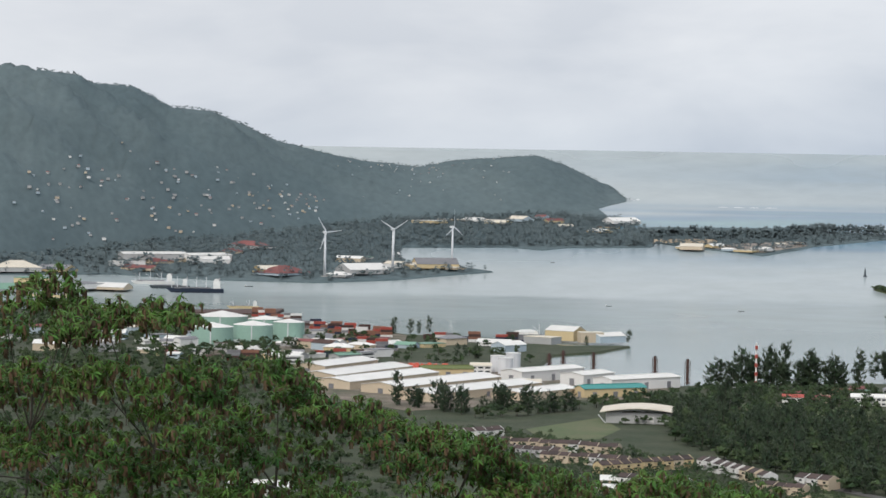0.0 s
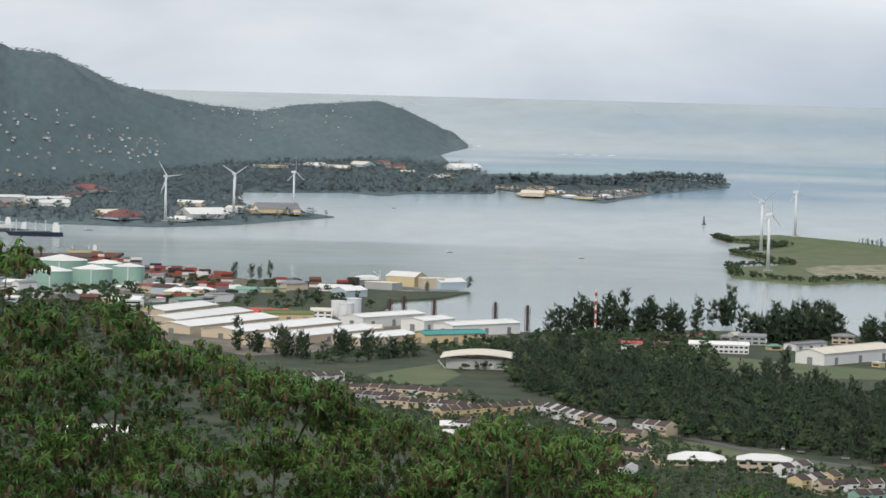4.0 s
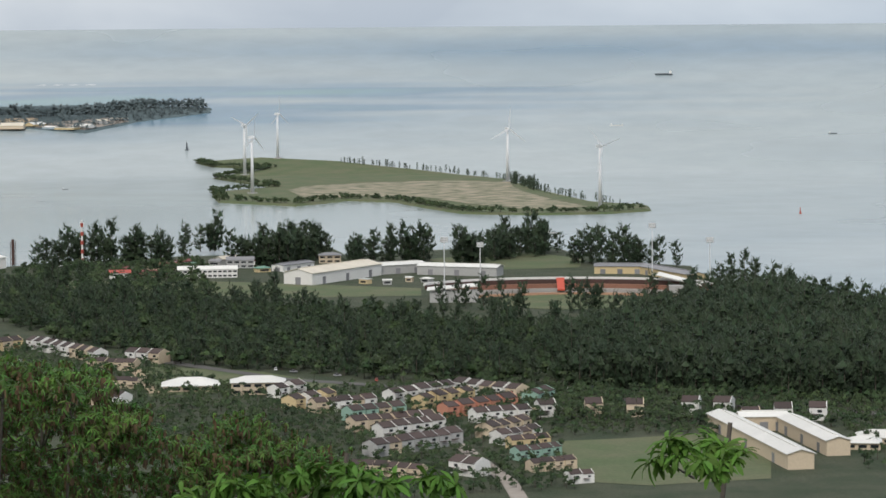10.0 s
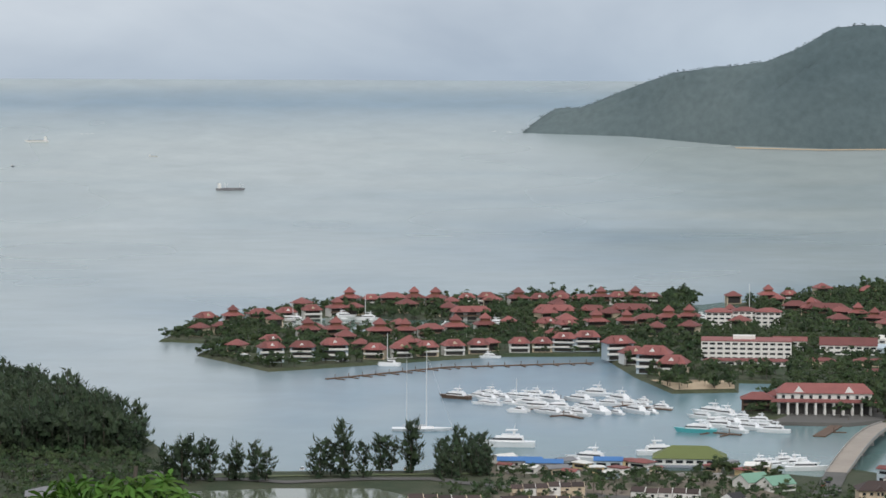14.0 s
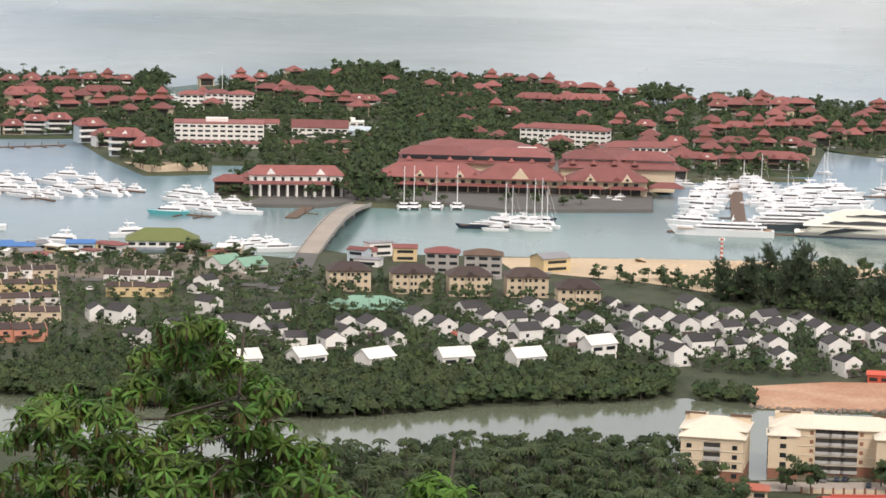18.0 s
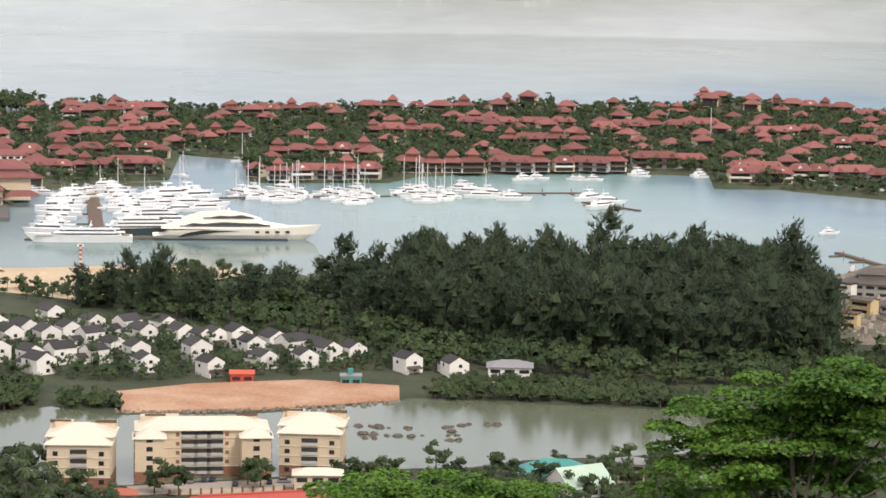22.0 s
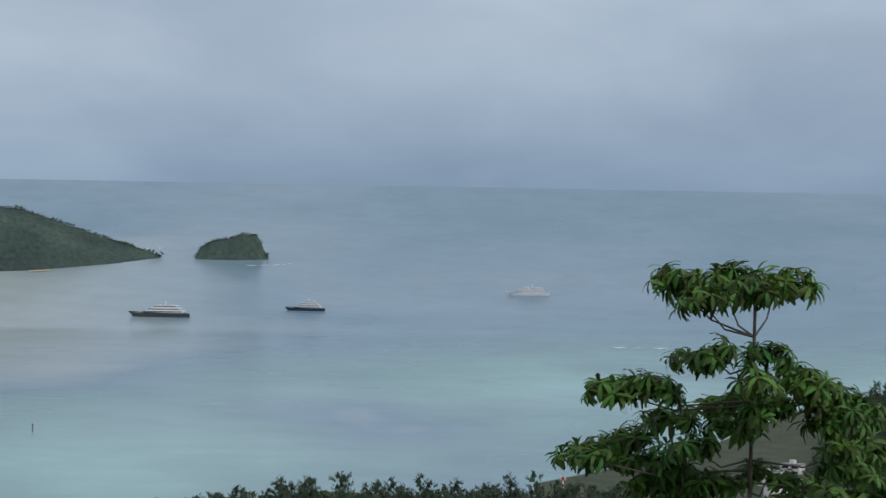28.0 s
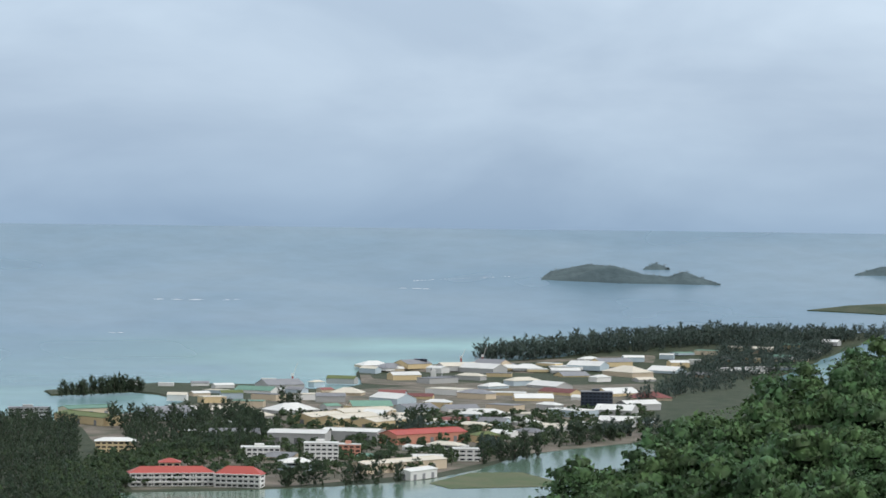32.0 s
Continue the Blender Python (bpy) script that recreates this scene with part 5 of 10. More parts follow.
def pavilion_villa(wall="white", lantern=True, wide=14.0):
    """Two-storey waterside villa under stepped red hipped roofs, with a deep shaded balcony."""
    t = thing("villa", "waterside villa with stepped red tile roof and shaded balconies", "villa", "villas of the marina island")
    w, d = wide / 2, 5.5
    part("wall", Shape().box(-w, w, -d + 1.6, d, 0, 6.6), wall, t)
    part("balcony", Shape().box(-w, w, -d, -d + 1.62, 3.1, 3.4).box(-w, w, -d, -d + 0.12, 3.4, 4.2), "timber", t)
    # door panels in near-black, with the veranda's shade in their colour
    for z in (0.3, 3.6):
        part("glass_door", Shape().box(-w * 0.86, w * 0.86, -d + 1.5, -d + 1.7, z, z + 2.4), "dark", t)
    part("roof", Shape().hip(-w, w, -d, d, 6.6, 3.4, 0.9), "redroof", t)
    if lantern:
        part("lantern", Shape().box(-w * 0.42, w * 0.42, -2.6, 2.6, 7.6, 10.6), "brick", t)
        part("upper_roof", Shape().hip(-w * 0.42, w * 0.42, -2.6, 2.6, 10.6, 3.6, 1.0), "redroof", t)
    return t


def gabled_villa(wall="white", wide=13.0, storeys=2):
    """Villa with a red roof and a pale front gable over its balcony."""
    t = thing("villa", "gabled villa with red tile roof and pale render walls", "villa", "villas of the marina island")
    w, d, h = wide / 2, 5.2, 3.1 * storeys
    part("wall", Shape().box(-w, w, -d + 1.2, d, 0, h), wall, t)
    part("gable", Shape().add([(-2.6, -d, h - 0.2), (2.6, -d, h - 0.2), (0, -d, h + 2.6), (-2.6, 0, h - 0.2), (2.6, 0, h - 0.2), (0, 0, h + 2.6)], [(0, 1, 2), (3, 5, 4), (0, 2, 5, 3), (1, 4, 5, 2)]), "cream" if wall == "white" else "white", t)
    part("roof", Shape().hip(-w, w, -d, d, h, 3.6, 0.7, flat=0.35), "redroof", t)
    part("porch_roof", Shape().hip(-3.2, 3.2, -d - 1.0, 0, h - 0.1, 3.2, 0.3, flat=0.98), "redroof", t)
    for k in range(storeys):
        z = 0.4 + 3.1 * k
        part("glass_door", Shape().box(-w * 0.82, w * 0.82, -d + 1.08, -d + 1.25, z, z + 2.0), "dark", t)
        if k:
            part("balcony", Shape().box(-w, w, -d, -d + 1.3, z - 0.6, z - 0.35).box(-w, w, -d, -d + 0.1, z - 0.35, z + 0.5), "white", t)
    return t


def terrace(wall="white", bays=3):
    """A run of attached villas under one long red roof with small dormer gables."""
    t = thing("terrace", "row of attached villas under one long red roof", "terrace", "villas of the marina island")
    w, d = 4.6 * bays, 5.4
    part("wall", Shape().box(-w, w, -d + 1.4, d, 0, 6.4), wall, t)
    part("roof", Shape().hip(-w, w, -d, d, 6.4, 3.6, 0.8, flat=0.3), "redroof", t)
    part("balcony", Shape().box(-w, w, -d, -d + 1.42, 3.0, 3.25).box(-w, w, -d, -d + 0.1, 3.25, 4.0), "timber", t)
    for i in range(bays):
        x = -w + 9.2 * (i + 0.5)
        part("dormer", Shape().hip(x - 1.8, x + 1.8, -d - 0.3, -0.5, 6.6, 2.2, 0.2, flat=0.9), "redroof", t)
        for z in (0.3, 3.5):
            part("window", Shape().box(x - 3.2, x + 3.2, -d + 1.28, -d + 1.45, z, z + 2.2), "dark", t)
    return t


def white_house(low_wing=True, storey=5.6):
    """Small two-storey house, white gable ends, dark slate roof with a lower wing and a boundary wall."""
    t = thing("house", "small white gabled house with a dark slate roof", "house", "white houses by the channel")
    part("wall", Shape().gable_wall(-4.6, 4.6, -3.9, 3.9, 0, storey, 2.3).box(3.2, 7.2, -4.4, -4.15, 0, 1.7), "white", t)
    part("roof", Shape().gable(-4.5, 4.4, -3.9, 3.9, storey + 0.22, 2.3, 0.16, 0.2), "darkroof", t)
    if low_wing:
        part("wing_wall", Shape().gable_wall(-9.6, -4.6, -3.1, 3.1, 0, 2.9, 1.7), "white", t)
        part("wing_roof", Shape().gable(-9.5, -4.8, -3.1, 3.1, 3.1, 1.7, 0.2, 0.18), "darkroof", t)
    else:
        part("porch_roof", Shape().add([(4.6, -3.4, 2.9), (7.4, -3.4, 2.2), (7.4, 2.4, 2.2), (4.6, 2.4, 2.9), (4.6, -3.4, 2.7), (7.4, -3.4, 2.0), (7.4, 2.4, 2.0), (4.6, 2.4, 2.7)], [(0, 1, 2, 3), (4, 7, 6, 5), (0, 4, 5, 1), (1, 5, 6, 2), (2, 6, 7, 3)]), "brownroof", t)
    windows(t, (-1.4,), -3.9, (3.3,), 1.2, 1.2)
    windows(t, (0.4,), 4.6, (3.4, 0.7), 1.3, 1.2, side="x")
    return t


def row_house(wall):
    """One house of an estate terrace: rendered front, brown roof stepped over a white party wall."""
    t = solid("row_house", Shape().gable_wall(-3.5, 3.5, -4.5, 4.5, 0, 5.2, 1.9).gable_wall(3.3, 3.62, -4.7, 4.7, 0, 5.45, 2.08), wall, "two-storey terraced house with brown tile roof", "house", "terraces of the housing estate")
    part("roof", Shape().gable(-3.5, 3.3, -4.5, 4.5, 5.4, 2.0, 0.22, 0.2).box(-3.2, 0.2, -6.0, -4.5, 2.6, 2.8), "brownroof", t)
    windows(t, (0.6,), -4.5, (3.3,), 1.8, 1.1)
    return t


def apartment_block(wall="cream", roof="brownroof", w=9.5, storeys=3):
    """Three-storey block with a hipped roof and rows of separate windows."""
    t = thing("apartment_block", "three-storey cream apartment block with dark brown hipped roof", "apartments", "apartment blocks by the bridge")
    d, h = 6.5, 3.2 * storeys
    part("wall", Shape().box(-w, w, -d, d, 0, h), wall, t)
    part("stair_bay", Shape().box(-1.8, 1.8, -d - 1.2, -d, 0, h), wall, t)
    part("roof", Shape().hip(-w, w, -d, d, h, 3.6, 0.9, flat=0.2), roof, t)
    part("dormer", Shape().hip(-2.2, 2.2, -d - 1.6, -d + 4, h, 2.2, 0.3, flat=0.9), roof, t)
    zs = [0.9 + 3.2 * k for k in range(storeys)]
    windows(t, (-w * 0.75, -w * 0.4, w * 0.4, w * 0.75), -d, zs, 1.5, 1.3)
    windows(t, (-0.9, 0.9), -d - 1.2, zs, 1.1, 1.5)
    windows(t, (-3.2, 0.0, 3.2), w, zs, 1.3, 1.3, side="x")
    return t


def condo(wide=26.0, wings=False):
    """Cream condominium: brick base storey, balconies in dark bays, pale hipped roofs."""
    t = thing("condominium", "five-storey cream condominium with brick base and pale roofs", "apartments", "condominiums on the near bank")
    w, d, h = wide / 2, 7.5, 15.5
    part("wall", Shape().box(-w, w, -d, d, 3.4, h), "cream", t)
    part("base", Shape().box(-w, w, -d, d, 0, 3.4), "brick", t)
    part("roof", Shape().hip(-w, w, -d, d, h, 3.0, 1.0), "creamroof", t)
    part("parapet", Shape().box(-w + 1, -w * 0.35, 2.0, d - 0.6, h + 0.4, h + 2.6), "cream", t)
    if wings:
        for sg in (-1, 1):
            x0, x1 = sorted((sg * (w - 8.5), sg * (w + 1.0)))
            part("wing", Shape().box(x0, x1, -d - 8, -d, 0, h - 1.2), "cream", t)
            part("wing_roof", Shape().hip(x0, x1, -d - 8, -d + 2, h - 1.2, 2.6, 0.8), "creamroof", t)
            part("wing_base", Shape().box(x0 - 0.06, x1 + 0.06, -d - 8.06, -d, 0, 3.3), "brick", t)
            for k in range(5):
                part("window", Shape().box((x0 + x1) / 2 - 1.0, (x0 + x1) / 2 + 1.0, -d - 8.12, -d - 7.9, 1.0 + 3.0 * k, 2.5 + 3.0 * k), "glass", t)
        bays = (-4.2, 0.0, 4.2)
        front = -d
    else:
        part("front_bay", Shape().box(-w * 0.98, w * 0.98, -d - 5, -d, 3.4, h - 1.6), "cream", t)
        part("front_base", Shape().box(-w * 0.98, w * 0.98, -d - 5, -d, 0, 3.4), "brick", t)
        part("front_roof", Shape().hip(-w * 0.98, w * 0.98, -d - 5, -d + 3, h - 1.6, 2.5, 0.9), "creamroof", t)
        bays = (0.0,)
        front = -d - 5
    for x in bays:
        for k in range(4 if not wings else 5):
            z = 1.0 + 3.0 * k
            # flat dark panel paints the shade of a recessed bay
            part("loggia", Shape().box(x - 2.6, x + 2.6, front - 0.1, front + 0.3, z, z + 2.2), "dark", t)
            part("railing", Shape().box(x - 2.7, x + 2.7, front - 0.5, front - 0.1, z - 0.2, z + 0.8), "greywall", t)
    for k in range(1, 5):
        part("ledge", Shape().box(-w - 0.12, w + 0.12, front - 0.22, front + 0.2, 3.1 * k + 0.15, 3.1 * k + 0.4), "creamroof", t)
    for sg in (-1, 1):
        part("roof_terrace", Shape().box(sg * w * 0.72 - 3.2, sg * w * 0.72 + 3.2, d - 4.5, d - 0.3, h + 0.2, h + 2.4), "cream", t)
        part("terrace_rail", Shape().box(sg * w * 0.72 - 3.4, sg * w * 0.72 + 3.4, d - 4.8, d - 4.6, h + 2.4, h + 3.3), "timber", t)
        if wings:
            for k in range(5):
                z = 1.0 + 3.0 * k
                part("side_loggia", Shape().box(sg * (w + 0.9), sg * (w + 1.25), -d - 6.5, -d - 3, z, z + 2.0), "dark", t) if sg > 0 else part("side_loggia", Shape().box(-w - 1.25, -w - 0.9, -d - 6.5, -d - 3, z, z + 2.0), "dark", t)
                part("window", Shape().box(sg * 8.0 - 0.6, sg * 8.0 + 0.6, front - 0.12, front + 0.1, z + 0.3, z + 1.5), "brick", t)
        for k in range(4):
            part("window", Shape().box(sg * w * 0.72 - 0.8, sg * w * 0.72 + 0.8, front - 0.12, front + 0.1, 1.2 + 3.0 * k, 2.6 + 3.0 * k), "glass", t)
    return t


def shed(name, a, b, wide, h, wall, roof, label, rise=0.10, group="industrial sheds", z=2.0, doors=3):
    """A long low-gabled shed from a to b on the map, with roof ribs, doors and roof lights."""
    t = thing(name, label, "shed", group)
    ln = math.dist(a, b) / 2
    t.matrix_basis = spot((a[0] + b[0]) / 2, (a[1] + b[1]) / 2, z, math.degrees(math.atan2(b[1] - a[1], b[0] - a[0])))
    w, up = wide / 2, wide * rise
    part("wall", Shape().gable_wall(-ln, ln, -w, w, 0, h, up), wall, t)
    part("roof", Shape().gable(-ln, ln, -w, w, h + 0.05, up + 0.05, 0.7, 0.3), roof, t)
    part("ridge_vent", Shape().box(-ln * 0.9, ln * 0.9, -0.5, 0.5, h + up - 0.05, h + up + 0.5), roof, t)
    for i in range(doors):
        x = -ln + 2 * ln * (i + 0.5) / doors
        part("door", Shape().box(x - 2, x + 2, -w - 0.1, -w + 0.05, 0, h * 0.62), "greyroof", t)
    part("door", Shape().box(-ln - 0.1, -ln + 0.05, -2.4, 2.4, 0, h * 0.62), "greyroof", t)
    return t


BLOCKS = []


def block(x, y, w, d, storeys, wall, roof, label, turn=0.0, kind="hip", name="building", group="", z=2.0, bays=0, rise=None):
    """A single building facing the eye, with its own windows."""
    h = 3.3 * storeys
    BLOCKS.append((x, y, max(w, d) / 2 + 4))
    up = rise or min(w, d) * 0.18
    body = Shape().gable_wall(-w / 2, w / 2, -d / 2, d / 2, 0, h, up) if kind == "gable" else Shape().box(-w / 2, w / 2, -d / 2, d / 2, 0, h)
    if bays == 1:
        t = solid(name, body, wall, label, "building", group)
    else:
        t = thing(name, label, "building", group)
        part("wall", body, wall, t)
    t.matrix_basis = spot(x, y, z, facing(x, y, turn))
    if kind == "hip":
        part("roof", Shape().hip(-w / 2, w / 2, -d / 2, d / 2, h, rise or min(w, d) * 0.2, 0.8), roof, t)
    elif kind == "gable":
        part("roof", Shape().gable(-w / 2, w / 2, -d / 2, d / 2, h + 0.1, up + 0.12, 0.5), roof, t)
    else:
        part("roof", Shape().box(-w / 2 - 0.3, w / 2 + 0.3, -d / 2 - 0.3, d / 2 + 0.3, h, h + 0.5), roof, t)
        if bays != 1:
            part("roof_room", Shape().box(-w * 0.15, w * 0.1, -d * 0.1, d * 0.25, h + 0.5, h + 2.8), wall, t)
    n = 0 if bays == 1 and math.hypot(x, y) > 2500 else bays or max(2, int(w / 5))
    for i in range(n):
        px = -w / 2 + w * (i + 0.5) / n
        for k in range(storeys):
            part("window", Shape().box(px - w / n * 0.34, px + w / n * 0.34, -d / 2 - 0.1, -d / 2 + 0.05, 0.9 + 3.3 * k, 2.3 + 3.3 * k), "glass", t)
    for k in range(storeys if bays > 2 else 0):
        part("window", Shape().box(w / 2 - 0.05, w / 2 + 0.1, -d * 0.25, d * 0.25, 0.9 + 3.3 * k, 2.2 + 3.3 * k), "glass", t)
    return t


# ---- marina island villas ----
VILLAS = [pavilion_villa("white"), pavilion_villa("cream"), gabled_villa("white"), gabled_villa("cream"), terrace("greywall", 3), terrace("cream", 2), pavilion_villa("white", False, 18.0), gabled_villa("bluewall", 15.0, 3)]
VILLA_AT = []


def villas(a, b, n, kinds, extra=0.0, size=1.0):
    for i in range(n):
        u = (i + 0.5) / n
        x, y = a[0] + (b[0] - a[0]) * u, a[1] + (b[1] - a[1]) * u
        if any(inside(x, y, c) for c in CANALS):
            continue
        VILLA_AT.append((x, y))
        put(VILLAS[kinds[i % len(kinds)]], x, y, 2.0, facing(x, y, extra + random.uniform(-14, 14)), size * 1.12 * random.uniform(0.92, 1.08))


villas((1003, 1898), (1164, 1928), 6, (2, 0, 6, 3), 12)
villas((1202, 2009), (1283, 1966), 5, (0, 2, 6, 1), -8)
villas((1155, 1861), (1204, 1846), 2, (2, 4), 0)
villas((1208, 1844), (1242, 1838), 1, (4,), 0)
villas((1298, 1972), (1328, 1956), 2, (3, 2), 0)
villas((1323, 1932), (1394, 1907), 4, (0, 3, 2, 6), 0)
villas((1401, 1917), (1454, 1889), 4, (0, 2), 0)
villas((1274, 1820), (1362, 1785), 3, (4, 5), 0)
villas((914, 1639), (981, 1624), 3, (7,), 4)
villas((988, 1620), (1090, 1612), 5, (3, 2, 3, 2), 0)
villas((1103, 1610), (1164, 1585), 4, (2, 3, 7, 7), 0)
villas((966, 1733), (977, 1703), 1, (3,), 20)
villas((1019, 1768), (1060, 1755), 2, (0, 1), 0)
villas((1059, 1730), (1150, 1732), 4, (1, 0, 6, 0), 0)
villas((1159, 1737), (1179, 1737), 1, (0,), 0)
villas((1217, 1738), (1227, 1700), 2, (3, 2), 30)
villas((1239, 1709), (1273, 1718), 1, (0,), 0)
villas((1277, 1716), (1401, 1717), 6, (0, 6, 1), 0)
villas((1143, 1542), (1127, 1486), 2, (7, 2), 10, 1.2)
villas((1105, 1453), (1110, 1418), 2, (7, 3), 0, 1.25)
villas((1533, 1855), (1583, 1858), 2, (0, 2), 0)
villas((1490, 1763), (1490, 1667), 5, (6, 1, 4), -8)
villas((1464, 1635), (1498, 1629), 3, (0, 3, 2), 0)
villas((1539, 1607), (1577, 1610), 2, (2, 4), 0)
villas((1743, 1754), (1781, 1750), 2, (0, 2), 0)
villas((1510, 1513), (1520, 1492), 2, (0, 3), 0)
villas((1615, 1579), (1660, 1532), 3, (4, 5), 0)
villas((1754, 1695), (1741, 1562), 5, (0, 3, 6), 0)
villas((1515, 1392), (1533, 1358), 2, (0, 3), 0)
villas((1369, 1199), (1439, 1141), 6, (4, 3, 0, 5), 0)
villas((1435, 1268), (1533, 1218), 5, (3, 0, 5, 1), 0)
villas((1551, 1328), (1645, 1304), 5, (0, 5, 1), 0)
villas((1612, 1265), (1663, 1235), 3, (0, 1, 0), 0)
villas((1700, 1454), (1796, 1426), 5, (2, 6, 0), 0)
villas((1743, 1492), (1798, 1420), 5, (6, 2, 0), 0)
villas((1449, 1064), (1506, 1013), 5, (0, 3, 4), 0)
villas((1552, 1026), (1583, 982), 4, (0, 1), 0)
villas((1597, 977), (1661, 913), 5, (4, 0, 3), 0)
villas((1684, 916), (1714, 883), 2, (4,), 0)
villas((1640, 824), (1663, 790), 3, (3, 4), 0)
villas((1551, 1139), (1623, 1097), 5, (0, 6, 1, 3), 0)
villas((1741, 1187), (1782, 1144), 4, (0, 5), 0)
villas((1852, 1169), (1918, 1101), 4, (4, 5), 0)
villas((1750, 1072), (1784, 1011), 4, (1, 4, 0), 0)
villas((1882, 1067), (1977, 1010), 5, (5, 4, 0), 0)
villas((1811, 1376), (1898, 1318), 6, (0, 6, 2), 0)
villas((1918, 1315), (1990, 1242), 5, (6, 0, 2), 0)
villas((2041, 1256), (2002, 1149), 3, (0, 6), 0)
villas((2057, 1094), (2130, 1051), 4, (0, 2), 0)
villas((2243, 1164), (2248, 1132), 2, (0, 6), 0)
villas((1915, 954), (1995, 924), 4, (5, 4, 3), 0)
villas((2210, 1074), (2204, 993), 5, (0, 6, 3), 0)
villas((1885, 863), (1927, 849), 2, (3, 5), 0)
villas((2151, 964), (2193, 935), 2, (4, 0), 0)
villas((2020, 885), (2122, 866), 4, (3, 0, 2), 15)
villas((1680, 846), (1683, 813), 2, (3, 4), 0)
villas((1683, 800), (1696, 779), 2, (3, 2), 0)
villas((1689, 769), (1711, 754), 1, (4,), 0)
villas((1693, 742), (1732, 721), 2, (4, 3), 0)
villas((1773, 742), (1692, 676), 3, (0, 6, 3), 0)
villas((1794, 723), (1783, 683), 3, (0, 1, 6), 0)
villas((1786, 678), (1800, 656), 3, (3, 0), 0)
for v in VILLAS:
    drop(v)


def at(p):
    return {"x": p[0], "y": p[1]}


# the shopping and hotel quarter by the bridge
def marina_house():
    t = thing("marina_building", "three-storey white marina building with red roofs and arcade", "building")
    x, y = (1059, 1220)
    t.matrix_basis = spot(x, y, 2.0, facing(x, y, 4))
    part("wall", Shape().box(-27, 27, -8, 8, 0, 12.5), "white", t)
    part("roof", Shape().hip(-27, 27, -8, 8, 12.5, 5.0, 1.0, flat=0.4), "redroof", t)
    part("awning_roof", Shape().hip(-31, 31, -12, -7.9, 7.6, 1.6, 0.2), "redroof", t)
    for gx in (-15, 14):
        part("gable", Shape().add([(gx - 4, -8.3, 11.5), (gx + 4, -8.3, 11.5), (gx, -8.3, 16), (gx - 4, 0, 11.5), (gx + 4, 0, 11.5), (gx, 0, 16)], [(0, 1, 2), (3, 5, 4), (0, 2, 5, 3), (1, 4, 5, 2)]), "white", t)
    for i in range(10):
        px = -24 + 5.3 * i
        # arch opening: its inner shade is a flat dark panel
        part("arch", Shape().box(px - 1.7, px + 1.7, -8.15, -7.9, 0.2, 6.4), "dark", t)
        part("window", Shape().box(px - 0.9, px + 0.9, -8.15, -7.9, 9.2, 11.2), "glass", t)
        part("column", Shape().box(px + 2.2, px + 3.0, -12, -11.2, 0, 7.6), "white", t)
    t2 = pavilion_villa("timber", False, 17.0)
    x, y = (1034, 1250)
    t2.matrix_basis = spot(x, y, 2.0, facing(x, y), 1.1)
    tagged(t2, "dark timber waterside pavilion with red hipped roof", "pavilion")


marina_house()
land("ground", [(1005, 1204), (1039, 1176), (1097, 1177), (1117, 1100), (1187, 1054), (1352, 1202), (1330, 1290), (1215, 1300), (1110, 1270)], "asphalt", 2.06, "dark paved quay round the shopping plaza", 1.2, "quay")


